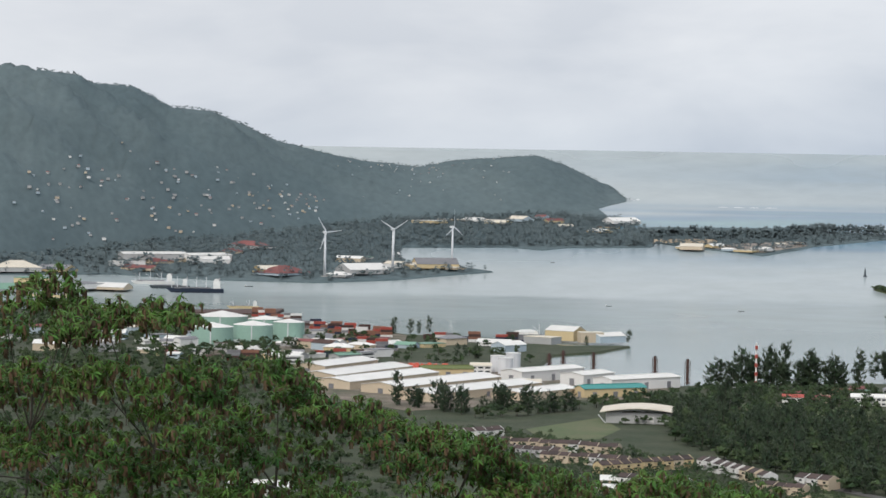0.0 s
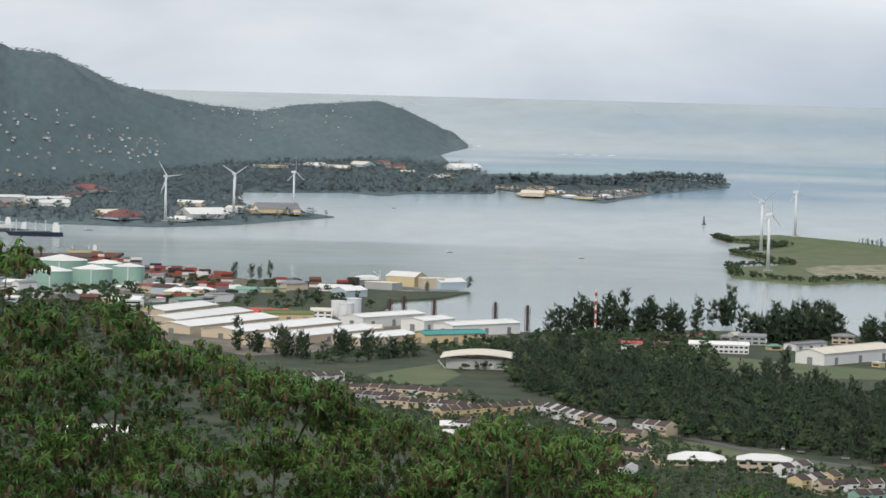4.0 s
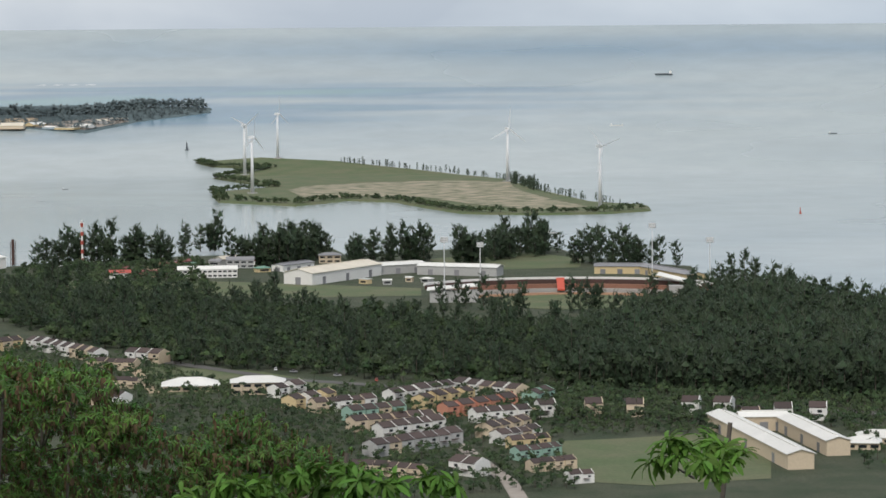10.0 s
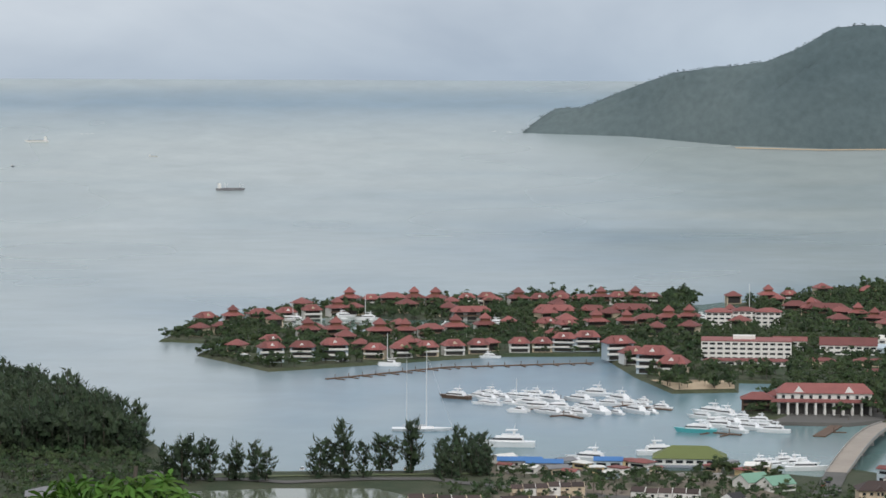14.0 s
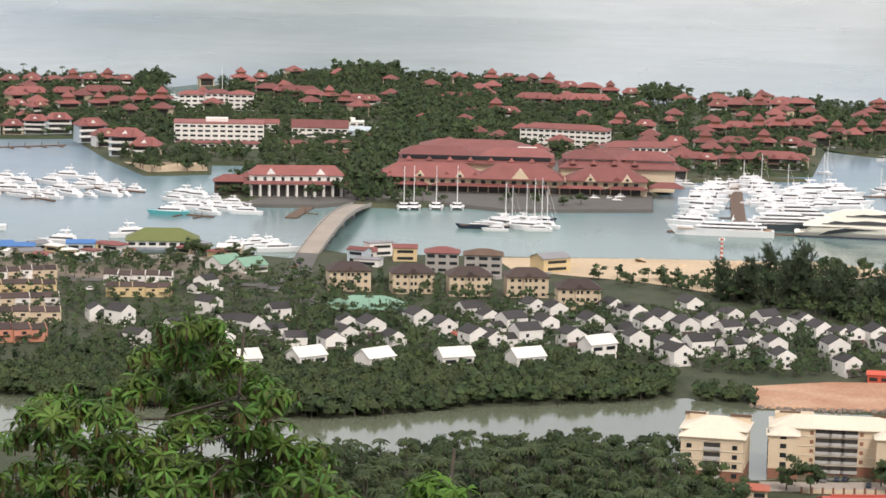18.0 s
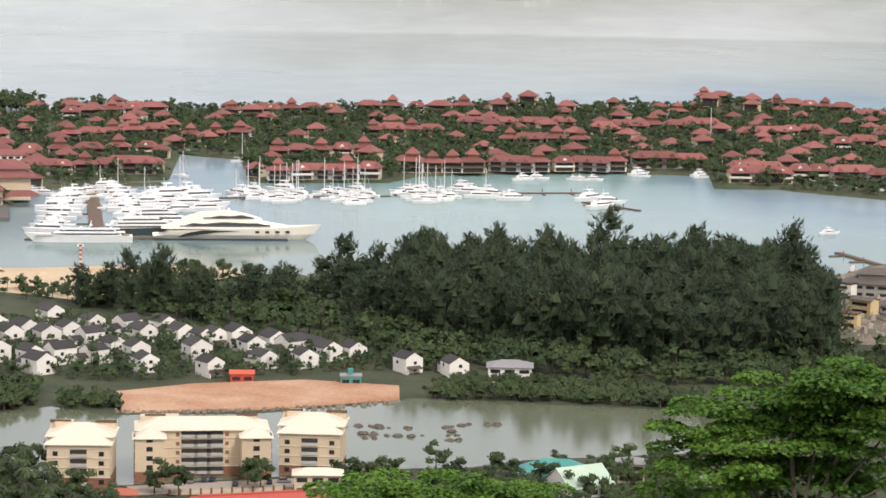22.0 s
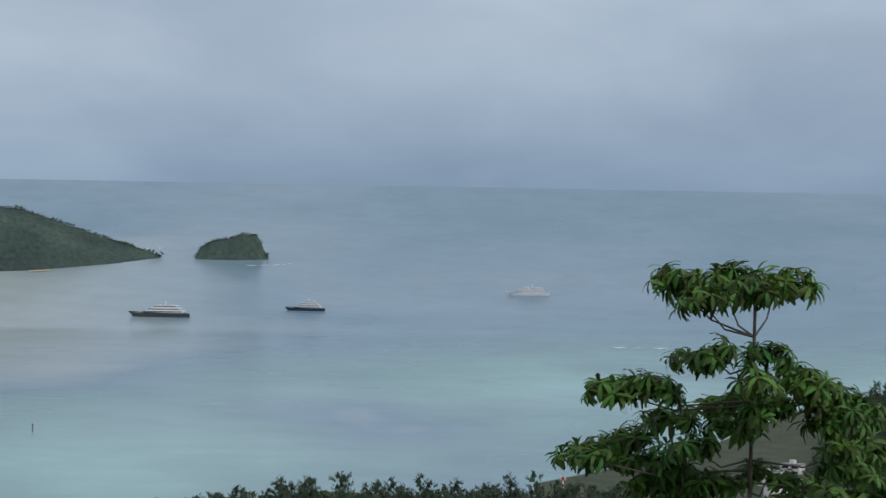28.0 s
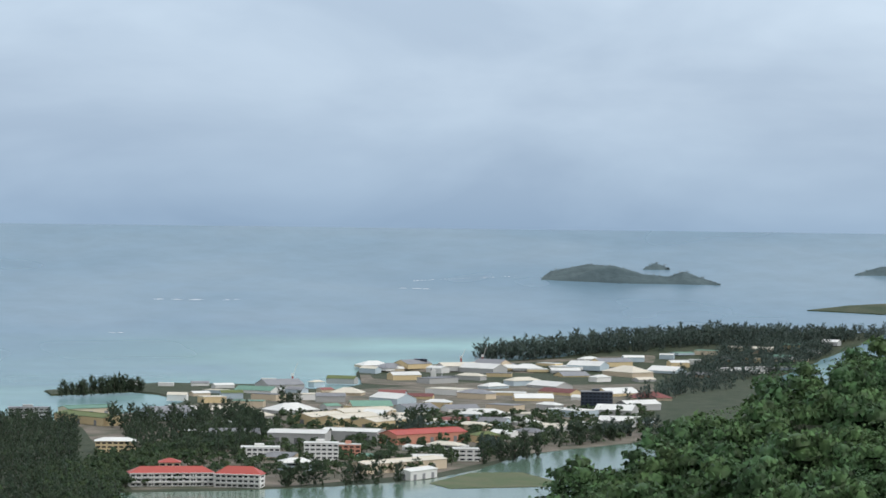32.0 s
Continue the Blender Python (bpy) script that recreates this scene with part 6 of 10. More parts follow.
def plaza_hotel():
    t = thing("shopping_plaza", "large shopping plaza under many broad red tile roofs", "building")
    x, y = (1184, 1161)
    t.matrix_basis = spot(x, y, 2.0, facing(x, y))
    part("front_wall", Shape().box(-84, 30, -14, 6, 0, 9), "cream", t)
    part("front_wall", Shape().box(30, 78, -12, 8, 0, 9), "cream", t)
    part("front_roof", Shape().hip(-84, -20, -16, 8, 9, 7.5, 0.8), "redroof", t)
    part("front_roof", Shape().hip(-24, 28, -18, 8, 9, 8.5, 0.8), "redroof", t)
    part("front_roof", Shape().hip(30, 78, -14, 10, 9, 7.0, 0.8), "redroof", t)
    part("middle_wall", Shape().box(-72, 22, 14, 50, 0, 15), "cream", t)
    part("middle_wall", Shape().box(26, 96, 14, 50, 0, 14), "cream", t)
    part("middle_roof", Shape().hip(-72, 22, 12, 52, 15, 5.5, 1.0, flat=0.45), "redroof", t)
    part("middle_roof", Shape().hip(26, 98, 12, 52, 14, 5.5, 1.0, flat=0.45), "redroof", t)
    part("rear_roof", Shape().hip(-62, 8, 60, 110, 17, 5.5, 1.0, flat=0.5), "redroof", t)
    part("rear_wall", Shape().box(-61, 7, 61, 109, 0, 17), "cream", t)
    part("rear_roof", Shape().hip(40, 80, 56, 96, 15, 5, 1.0, flat=0.4), "redroof", t)
    part("rear_wall", Shape().box(41, 79, 57, 95, 0, 15), "cream", t)
    part("gallery_roof", Shape().hip(-50, 20, -20, -13.9, 4.6, 1.4, 0.4), "redroof", t)
    part("gallery_roof", Shape().hip(80, 100, -8, 2, 5, 3, 0.6), "redroof", t)
    part("gable", Shape().add([(-4, -18.2, 8.6), (8, -18.2, 8.6), (2, -18.2, 15), (-4, -4, 8.6), (8, -4, 8.6), (2, -4, 15)], [(0, 1, 2), (3, 5, 4), (0, 2, 5, 3), (1, 4, 5, 2)]), "cream", t)
    for x0, x1, y0 in ((-84, -53, -18.5), (24, 52, -18), (55, 78, -17)):
        part("gallery_roof", Shape().hip(x0, x1, y0, -11.5, 4.6, 1.5, 0.4), "redroof", t)
    for x0, x1 in ((-72, -26), (-22, 22), (28, 60), (64, 96)):
        part("upper_roof", Shape().hip(x0, x1, 22, 46, 18.4, 4.6, 0.8, flat=0.3), "redroof", t)
        part("roof_band", Shape().box(x0 + 2, x1 - 2, 23, 24, 16.6, 18.5), "greywall", t)
    for gx in (-58, -34, 44, 66):
        part("gable", Shape().add([(gx - 3.4, -16.2, 8.8), (gx + 3.4, -16.2, 8.8), (gx, -16.2, 12.6), (gx - 3.4, -6, 8.8), (gx + 3.4, -6, 8.8), (gx, -6, 12.6)], [(0, 1, 2), (3, 5, 4), (0, 2, 5, 3), (1, 4, 5, 2)]), "cream", t)
        part("gable_window", Shape().box(gx - 0.9, gx + 0.9, -16.4, -16.1, 9.3, 10.7), "glass", t)
    part("clerestory", Shape().box(-70, 20, 16, 17, 16.6, 19), "glass", t)
    part("plant_room", Shape().box(0, 12, 52, 60, 15, 21), "white", t)
    for i in range(26):
        px = -81 + 6.1 * i
        part("shopfront", Shape().box(px - 2.7, px + 2.7, -14.2 if px < 30 else -12.2, -13.9 if px < 30 else -11.9, 0.3, 4.2), "dark", t)
        part("window", Shape().box(px - 1.3, px + 1.3, -14.2 if px < 30 else -12.2, -13.9 if px < 30 else -11.9, 5.4, 7.6), "glass", t)
    for i in range(12):
        px = -66 + 12.5 * i
        part("dormer", Shape().hip(px - 1.8, px + 1.8, 13, 22, 16.2, 2.2, 0.2), "redroof", t)
    for i in range(9):
        px = -76 + 17 * i
        part("dormer", Shape().hip(px - 1.6, px + 1.6, -14, -6, 10.4, 1.9, 0.2, flat=0.9), "redroof", t)


plaza_hotel()
block(**at((1404, 1330)), w=62, d=16, storeys=4, wall="white", roof="redroof", label="four-storey white hotel wing with red roof", turn=-14, bays=14)
block(**at((1380, 1241)), w=46, d=18, storeys=3, wall="white", roof="redroof", label="white hotel wing with red hipped roof", turn=14, bays=10)
block(**at((1221, 1489)), w=62, d=30, storeys=4, wall="white", roof="redroof", label="white multi-storey car park with red roof pieces", kind="flat", bays=12)
for q in ((1352, 1683), (1377, 1681), (1387, 1665)):
    block(*q, 20, 14, 4, "white", "redroof", "red-roofed deck over the car park", name="building")
block(**at((1192, 1453)), w=58, d=8, storeys=1, wall="white", roof="redroof", label="low arcade with red roof")
block(**at((1290, 1524)), w=24, d=14, storeys=2, wall="white", roof="redroof", label="white gabled hall with red roof", kind="gable")
block(**at((1305, 1478)), w=40, d=18, storeys=2, wall="white", roof="redroof", label="white depot with red gabled roof", kind="gable", rise=5)
block(**at((1354, 1497)), w=16, d=10, storeys=2, wall="white", roof="whiteroof", label="plain white box building", kind="flat")
block(**at((1342, 1466)), w=34, d=14, storeys=1, wall="bluewall", roof="bluewall", label="depot with pale blue sheet roof", kind="gable")
for q, w in (((1236, 1428), 20), ((1221, 1353), 18), ((1264, 1403), 14), ((1315, 1435), 16), ((1261, 1413), 12)):
    block(*q, w, 10, 1, "cream", "redroof", "low service building with red roof", name="service_building")

# ---- white houses by the channel ----
PAIRS = [white_house(), white_house(False), white_house(True, 4.9)]
HOUSES_A = [(823, 833), (817, 816), (859, 831), (855, 813), (778, 785), (782, 779), (800, 777), (810, 761), (752, 805), (741, 822), (724, 811), (888, 810), (836, 758), (859, 763), (795, 836), (844, 782), (826, 791), (788, 813), (817, 802), (760, 827), (878, 789), (874, 768)]
HOUSES_B = [(913, 787), (910, 761), (912, 743), (919, 729), (909, 701), (916, 687), (914, 667), (917, 649), (879, 736), (868, 750), (900, 725), (908, 711), (911, 695), (904, 671), (910, 655), (917, 629), (911, 638), (884, 752)]
HOUSES_C = [(831, 727), (817, 710), (847, 707), (864, 699), (846, 680), (878, 679), (854, 654), (881, 648), (839, 718), (866, 713), (893, 636), (828, 742)] + [(909, 597), (914, 578)]
for k, (x, y) in enumerate(HOUSES_A + HOUSES_B + HOUSES_C):
    put(PAIRS[k % 3], x, y, 2.0, facing(x, y, (-62 if k % 6 else 34) + random.uniform(-7, 7)), random.uniform(1.0, 1.2))
for k, (x, y) in enumerate([(784, 964), (745, 914), (760, 886), (698, 915), (698, 878), (673, 871), (722, 873), (724, 862), (725, 848), (694, 843), (647, 953), (697, 930), (717, 825), (760, 842)]):
    put(PAIRS[k % 3], x, y, 2.0, facing(x, y, (-60 if k % 2 else 30) + random.uniform(-20, 20)), random.uniform(0.95, 1.1))
for v in PAIRS:
    drop(v)
t = block(**at((915, 553)), w=17, d=11, storeys=2, wall="white", roof="greyroof", label="white house with grey hipped roof", name="house")
for q in [(689, 786), (708, 768), (734, 751), (756, 734), (800, 737)] + [(665, 796)]:
    block(*q, 13, 9, 2, "white", "whiteroof", "house under a plain white gabled roof", turn=random.uniform(20, 50), kind="gable", name="house", group="white-roofed houses by the mangroves", rise=3.2)
block(**at((851, 636)), w=9, d=6, storeys=1, wall="orange", roof="orange", label="small shelter with orange-red canopy", kind="gable", name="hut")
block(**at((872, 599)), w=8, d=6, storeys=1, wall="tealroof", roof="greyroof", label="small teal hut beside the red earth", kind="flat", name="hut")
block(**at((783, 796)), w=9, d=6, storeys=1, wall="white", roof="brightred", label="small house with bright red roof", kind="gable", name="hut")
proto = apartment_block()
for x, y in [(840, 930), (859, 908), (875, 887), (894, 869), (888, 831)]:
    put(proto, x, y, 2.0, facing(x, y, 8))
drop(proto)
t = block(**at((802, 875)), w=34, d=20, storeys=1, wall="cream", roof="greenroof", label="community hall with broad green hipped roof", name="hall", rise=4.5)
block(**at((915, 946)), w=16, d=12, storeys=3, wall="concrete", roof="redroof", label="unfinished concrete block with red hipped roof", name="building")
block(**at((926, 929)), w=18, d=12, storeys=3, wall="concrete", roof="timber", label="block under scaffolding with bare timber roof", name="building")
proto = condo(20.0)
for x, y in ((677, 570), (737, 521)):
    put(proto, x, y, 2.0, facing(x, y, -6), 1.02)
drop(proto)
big = condo(42.0, True)
x, y = (710, 547)
big.matrix_basis = spot(x, y, 2.0, facing(x, y, 2))
block(**at((707, 498)), w=15, d=8, storeys=2, wall="cream", roof="creamroof", label="cream gatehouse with pale roof", name="gatehouse")
shed("shed", (656, 509), (687, 483), 16, 4, "white", "brightred", "near shed with bright red sheet roof striped white", 0.14)
block(**at((658, 539)), w=10, d=7, storeys=1, wall="cream", roof="orangeroof", label="small house with orange-red roof", name="house")
block(**at((768, 446)), w=23, d=14, storeys=1, wall="white", roof="tealroof", label="bank-side hall with broad dull teal hipped roof", name="hall", rise=4.2)
block(**at((757, 431)), w=17, d=16, storeys=1, wall="white", roof="paleroof", label="hall under a pale green translucent pitched roof", turn=35, kind="gable", name="hall", rise=5.5)
block(**at((783, 426)), w=9, d=8, storeys=2, wall="cream", roof="greyroof", label="cream house with grey hipped roof", name="house")
block(**at((790, 406)), w=16, d=8, storeys=1, wall="white", roof="greyroof", label="low house with grey roof", kind="gable", name="house")
block(**at((1070, 710)), w=12, d=8, storeys=1, wall="tealroof", roof="tealroof", label="teal beach hut behind the trees", kind="gable", name="hut")

# ---- housing estate terraces ----
ROWS = {w: row_house(w) for w in ("white", "cream", "yellow", "pink", "greywall", "tank", "bluewall")}


def row(wall, a, b, n, extra=0.0):
    """A terrace of n houses from a to b."""
    pts, turn = along(a, b, n)
    gap = math.dist(a, b) / n
    shift = 0.0
    for k, (x, y) in enumerate(pts):
        if k % 3 == 0:
            shift = random.uniform(-1.6, 1.6)
        out = radians(turn + 90)
        kind = wall if random.random() < 0.72 else random.choice(("white", "cream", "cream"))
        put(ROWS[kind], x + math.cos(out) * shift, y + math.sin(out) * shift, 2.0, turn + extra + random.uniform(-3, 3), min(1.1, max(0.8, gap / 7.0)) * random.uniform(0.92, 1.04))


row("white", (257, 1409), (277, 1424), 2)
row("yellow", (256, 1362), (285, 1387), 3)
row("white", (268, 1351), (301, 1362), 5)
row("tank", (278, 1315), (308, 1328), 4)
row("cream", (273, 1280), (315, 1293), 6)
row("greywall", (264, 1204), (312, 1231), 7)
row("white", (279, 1255), (315, 1272), 5)
row("white", (311, 1373), (351, 1398), 5)
row("yellow", (321, 1344), (355, 1375), 4)
row("white", (357, 1406), (382, 1366), 5)
row("pink", (326, 1315), (369, 1336), 5)
row("white", (336, 1292), (365, 1299), 4)
row("cream", (328, 1239), (355, 1264), 4)
row("white", (328, 1222), (351, 1235), 4)
row("yellow", (330, 1206), (349, 1209), 3)
row("tank", (324, 1174), (347, 1183), 4)
row("cream", (322, 1141), (343, 1147), 4)
row("white", (329, 1109), (340, 1110), 2)
row("tank", (378, 1345), (392, 1360), 2)
row("cream", (371, 1303), (381, 1306), 2)
row("cream", (248, 1163), (275, 1140), 6)
row("white", (290, 1148), (298, 1135), 2)
row("white", (4, 1815), (39, 1840), 6)
row("cream", (40, 1777), (114, 1744), 12)
row("white", (7, 1748), (39, 1731), 6)
row("cream", (63, 1701), (115, 1675), 9)
row("yellow", (94, 1638), (152, 1678), 9)
row("white", (159, 1678), (193, 1595), 8)
row("cream", (181, 1567), (206, 1548), 5)
row("cream", (178, 1482), (198, 1470), 4)
row("white", (208, 1596), (226, 1576), 3)
row("greywall", (43, 1738), (77, 1715), 6)
row("white", (104, 1584), (141, 1554), 6)
row("cream", (164, 1418), (180, 1398), 3)
for q in [(400, 1301), (419, 1293), (448, 1292), (463, 1286), (483, 1257), (500, 1254), (376, 1304), (462, 1246)]:
    put(ROWS["cream" if random.random() < 0.6 else "white"], *q, 2.0, facing(*q, random.uniform(-20, 20)), 1.2)
row("cream", (721, 1050), (752, 1034), 6)
row("yellow", (693, 1016), (726, 999), 6)
row("white", (671, 986), (704, 967), 6)
row("cream", (648, 956), (682, 935), 6)
row("pink", (618, 916), (651, 903), 5)
row("white", (761, 1009), (784, 988), 5)
row("yellow", (739, 979), (763, 963), 5)
row("cream", (659, 1040), (688, 1025), 5)
row("white", (626, 988), (651, 975), 5)
for v in ROWS.values():
    drop(v)

# gardens grow where no house stands
HOUSE_AT = np.array([o.matrix_basis.translation[:2] for o in scene.collection.objects if o.parent is None and o.name.split(".")[0] in ("house", "row_house", "apartment_block", "hall")])


def gardens(poly, gap, clear, low, high, label, keep=1.0):
    spots = [p for p in scatter(poly, gap, keep) if ((HOUSE_AT - np.array(p)) ** 2).sum(1).min() > clear ** 2]
    grow("garden_trees", spots, GARDEN, "broad", label, "trees", low=low, high=high)


gardens(ESTATE, 6.6, 6.6, 0.32, 0.85, "garden trees between the terraces", 0.9)
gardens(HOMES, 5.2, 6.8, 0.32, 0.9, "garden trees between the white houses", 0.95)
gardens([(319, 1443), (420, 1389), (526, 1333), (639, 1256), (600, 1178), (525, 1221), (458, 1236), (386, 1277), (353, 1303)], 6.8, 7.0, 0.5, 1.0, "gardens and hedges at the foot of the plantation", 0.9)
gardens([(704, 1091), (787, 1071), (834, 1009), (900, 940), (880, 840), (810, 800), (715, 809), (642, 838), (575, 893)], 8.0, 8.5, 0.4, 1.0, "street and garden trees of the quarter by the bridge", 0.75)

# school, clinic and halls on the estate
SCHOOL = "school wing with white sheet roof and cream walls"
shed("school_wing", (445, 1242), (436, 1113), 12, 7, "cream", "whiteroof", SCHOOL, 0.16, "school wings")
shed("school_wing", (451, 1232), (473, 1227), 11, 7, "cream", "whiteroof", SCHOOL, 0.16, "school wings")
shed("school_wing", (472, 1220), (466, 1144), 11, 7, "cream", "whiteroof", SCHOOL, 0.16, "school wings")
block(**at((500, 1175)), w=24, d=14, storeys=1, wall="cream", roof="whiteroof", label="hall with white hipped roof", name="hall")
block(**at((485, 1162)), w=16, d=12, storeys=1, wall="cream", roof="whiteroof", label="hall with white hipped roof", name="hall")
block(**at((527, 1128)), w=26, d=16, storeys=2, wall="cream", roof="greyroof", label="large house with pale grey hipped roof", name="house")
block(**at((223, 1456)), w=30, d=18, storeys=1, wall="cream", roof="whiteroof", label="clinic with white hipped roof", name="hall")
block(**at((255, 1432)), w=28, d=14, storeys=2, wall="cream", roof="whiteroof", label="cream school hall with white roof", name="hall")
block(**at((108, 1586)), w=30, d=12, storeys=1, wall="cream", roof="whiteroof", label="long house with white roof", kind="gable", name="house")
block(**at((102, 1547)), w=26, d=10, storeys=1, wall="cream", roof="whiteroof", label="house with white roof", kind="gable", name="house")
block(**at((107, 1484)), w=20, d=10, storeys=1, wall="white", roof="tealroof", label="house with teal roof", kind="gable", name="house")


# ---- boats ----
def hull(ln, beam, h, sheer=0.25, stern=0.85):
    """A pointed hull along x, bow at +x."""
    rings = []
    for u in (0.0, 0.35, 0.65, 0.85, 0.96, 1.0):
        x = -ln / 2 + ln * u
        b = beam / 2 * (stern if u == 0 else 1.0 if u < 0.6 else max(0.03, 1 - ((u - 0.55) / 0.45) ** 1.7))
        z = h * (1 + sheer * u * u)
        rings.append([(x, -b, z), (x - ln * (0.02 * u + 0.35 * max(0, u - 0.8)), -b * 0.72, -0.3), (x - ln * (0.02 * u + 0.35 * max(0, u - 0.8)), b * 0.72, -0.3), (x, b, z)])
    return Shape().loft(rings)


def deck(x0, x1, w, z0, z1, rake=1.0):
    """A superstructure tier, raked at the front."""
    r = (z1 - z0) * rake
    return Shape().loft([[(x0, -w / 2, z0), (x0, w / 2, z0), (x0 + r * 0.3, w * 0.46, z1), (x0 + r * 0.3, -w * 0.46, z1)], [(x1, -w * 0.36, z0), (x1, w * 0.36, z0), (x1 - r, w * 0.34, z1), (x1 - r, -w * 0.34, z1)]])


def motor_yacht(ln, paint="gel", label="white motor yacht moored in the marina"):
    b, h = ln * 0.26, ln * 0.09
    t = solid("motor_yacht", hull(ln, b, h), paint, label, "yacht", "motor yachts in the marina")
    part("cabin", deck(-ln * 0.32, ln * 0.26, b * 0.82, h, h + ln * 0.09), "gel", t)
    part("window_band", deck(-ln * 0.28, ln * 0.24, b * 0.86, h + ln * 0.035, h + ln * 0.065), "glass", t)
    top = deck(-ln * 0.24, ln * 0.1, b * 0.66, h + ln * 0.09, h + ln * 0.125)
    top.box(-ln * 0.16, -ln * 0.12, -b * 0.3, -b * 0.24, h + ln * 0.12, h + ln * 0.19).box(-ln * 0.16, -ln * 0.12, b * 0.24, b * 0.3, h + ln * 0.12, h + ln * 0.19)
    top.box(-ln * 0.2, ln * 0.0, -b * 0.32, b * 0.32, h + ln * 0.19, h + ln * 0.2).tube((-ln * 0.14, 0, h + ln * 0.2), (-ln * 0.16, 0, h + ln * 0.3), ln * 0.006, ln * 0.003, 4)
    part("flybridge", top, "gel", t)
    return t


def catamaran(ln=14.0, mast=21.0):
    t = thing("sailing_catamaran", "white sailing catamaran with a tall bare mast", "sailing boat", "sailing boats in the marina")
    for sg in (-1, 1):
        s = hull(ln, ln * 0.13, 1.7, 0.15)
        s.v = [(x, y + sg * ln * 0.2, z) for x, y, z in s.v]
        part("hull", s, "gel", t)
    part("bridge_deck", deck(-ln * 0.42, ln * 0.2, ln * 0.48, 1.1, 1.9), "gel", t)
    part("cabin", deck(-ln * 0.28, ln * 0.14, ln * 0.36, 1.9, 3.3), "gel", t)
    part("window_band", deck(-ln * 0.2, ln * 0.13, ln * 0.37, 2.2, 2.9), "glass", t)
    part("mast", Shape().tube((ln * 0.08, 0, 1.8), (ln * 0.08, 0, mast), 0.26, 0.16, 6), "steel", t)
    part("boom", Shape().tube((ln * 0.08, 0, 4.2), (-ln * 0.34, 0, 4.4), 0.28, 0.22, 6), "pennant", t)
    return t


def sloop(ln=13.0, mast=18.0, paint="gel"):
    t = thing("sailing_boat", "sailing boat with bare mast and furled sail", "sailing boat", "sailing boats in the marina")
    part("hull", hull(ln, ln * 0.27, 1.4, 0.25), paint, t)
    part("cabin", deck(-ln * 0.12, ln * 0.2, ln * 0.15, 1.5, 2.3), "gel", t)
    part("mast", Shape().tube((ln * 0.06, 0, 1.5), (ln * 0.06, 0, mast), 0.26, 0.16, 6), "steel", t)
    part("boom", Shape().tube((ln * 0.06, 0, 3.0), (-ln * 0.34, 0, 3.0), 0.22, 0.18, 6), "pennant", t)
    part("forestay", Shape().tube((ln * 0.48, 0, 1.9), (ln * 0.06, 0, mast * 0.97), 0.05, 0.05, 4), "steel", t)
    return t


def superyacht(x, y, ln, paint, turn, label, tiers=4, upper="gel", tier=0.028, band=0.36):
    t = thing("superyacht", label, "superyacht")
    t.matrix_basis = spot(x, y, 0.0, facing(x, y, turn))
    b, h = ln * 0.155, ln * 0.062
    part("hull", hull(ln, b, h, 0.45, 0.9), paint, t)
    part("deck", deck(-ln * 0.47, ln * 0.4, b * 0.9, h * 0.98, h * 1.08, 0.2), "teak", t)
    z = h
    for k in range(tiers):
        th = ln * tier
        x0, x1 = -ln * (0.40 - 0.05 * k), ln * (0.27 - 0.085 * k)
        part("deckhouse", deck(x0, x1, b * (0.84 - 0.1 * k), z, z + th, 1.6), upper, t)
        part("window_band", deck(x0 + ln * 0.02, x1 - ln * 0.008, b * (0.86 - 0.1 * k), z + th * (0.56 - band / 2), z + th * (0.56 + band / 2), 1.6), "glass", t)
        part("overhang", Shape().box(x0 - ln * 0.03, x1 - ln * 0.06, -b * (0.42 - 0.05 * k), b * (0.42 - 0.05 * k), z + th, z + th + ln * 0.004), upper, t)
        z += th + ln * 0.004
    part("mast", Shape().tube((-ln * 0.1, 0, z), (-ln * 0.12, 0, z + ln * 0.075), ln * 0.009, ln * 0.003, 6).box(-ln * 0.13, -ln * 0.1, -b * 0.2, b * 0.2, z + ln * 0.03, z + ln * 0.036), upper, t)
    for sg in (-1, 1):
        s = Shape().tube((-ln * 0.02, sg * b * 0.16, z), (-ln * 0.02, sg * b * 0.16, z + ln * 0.016), ln * 0.011, ln * 0.011, 8)
        part("radome", s, upper, t)
    for k in range(5):
        px = ln * (0.06 + 0.055 * k)
        part("porthole", Shape().box(px - ln * 0.008, px + ln * 0.008, -b * 0.505, -b * 0.3, h * 0.62, h * 0.84), "glass", t)
    return t


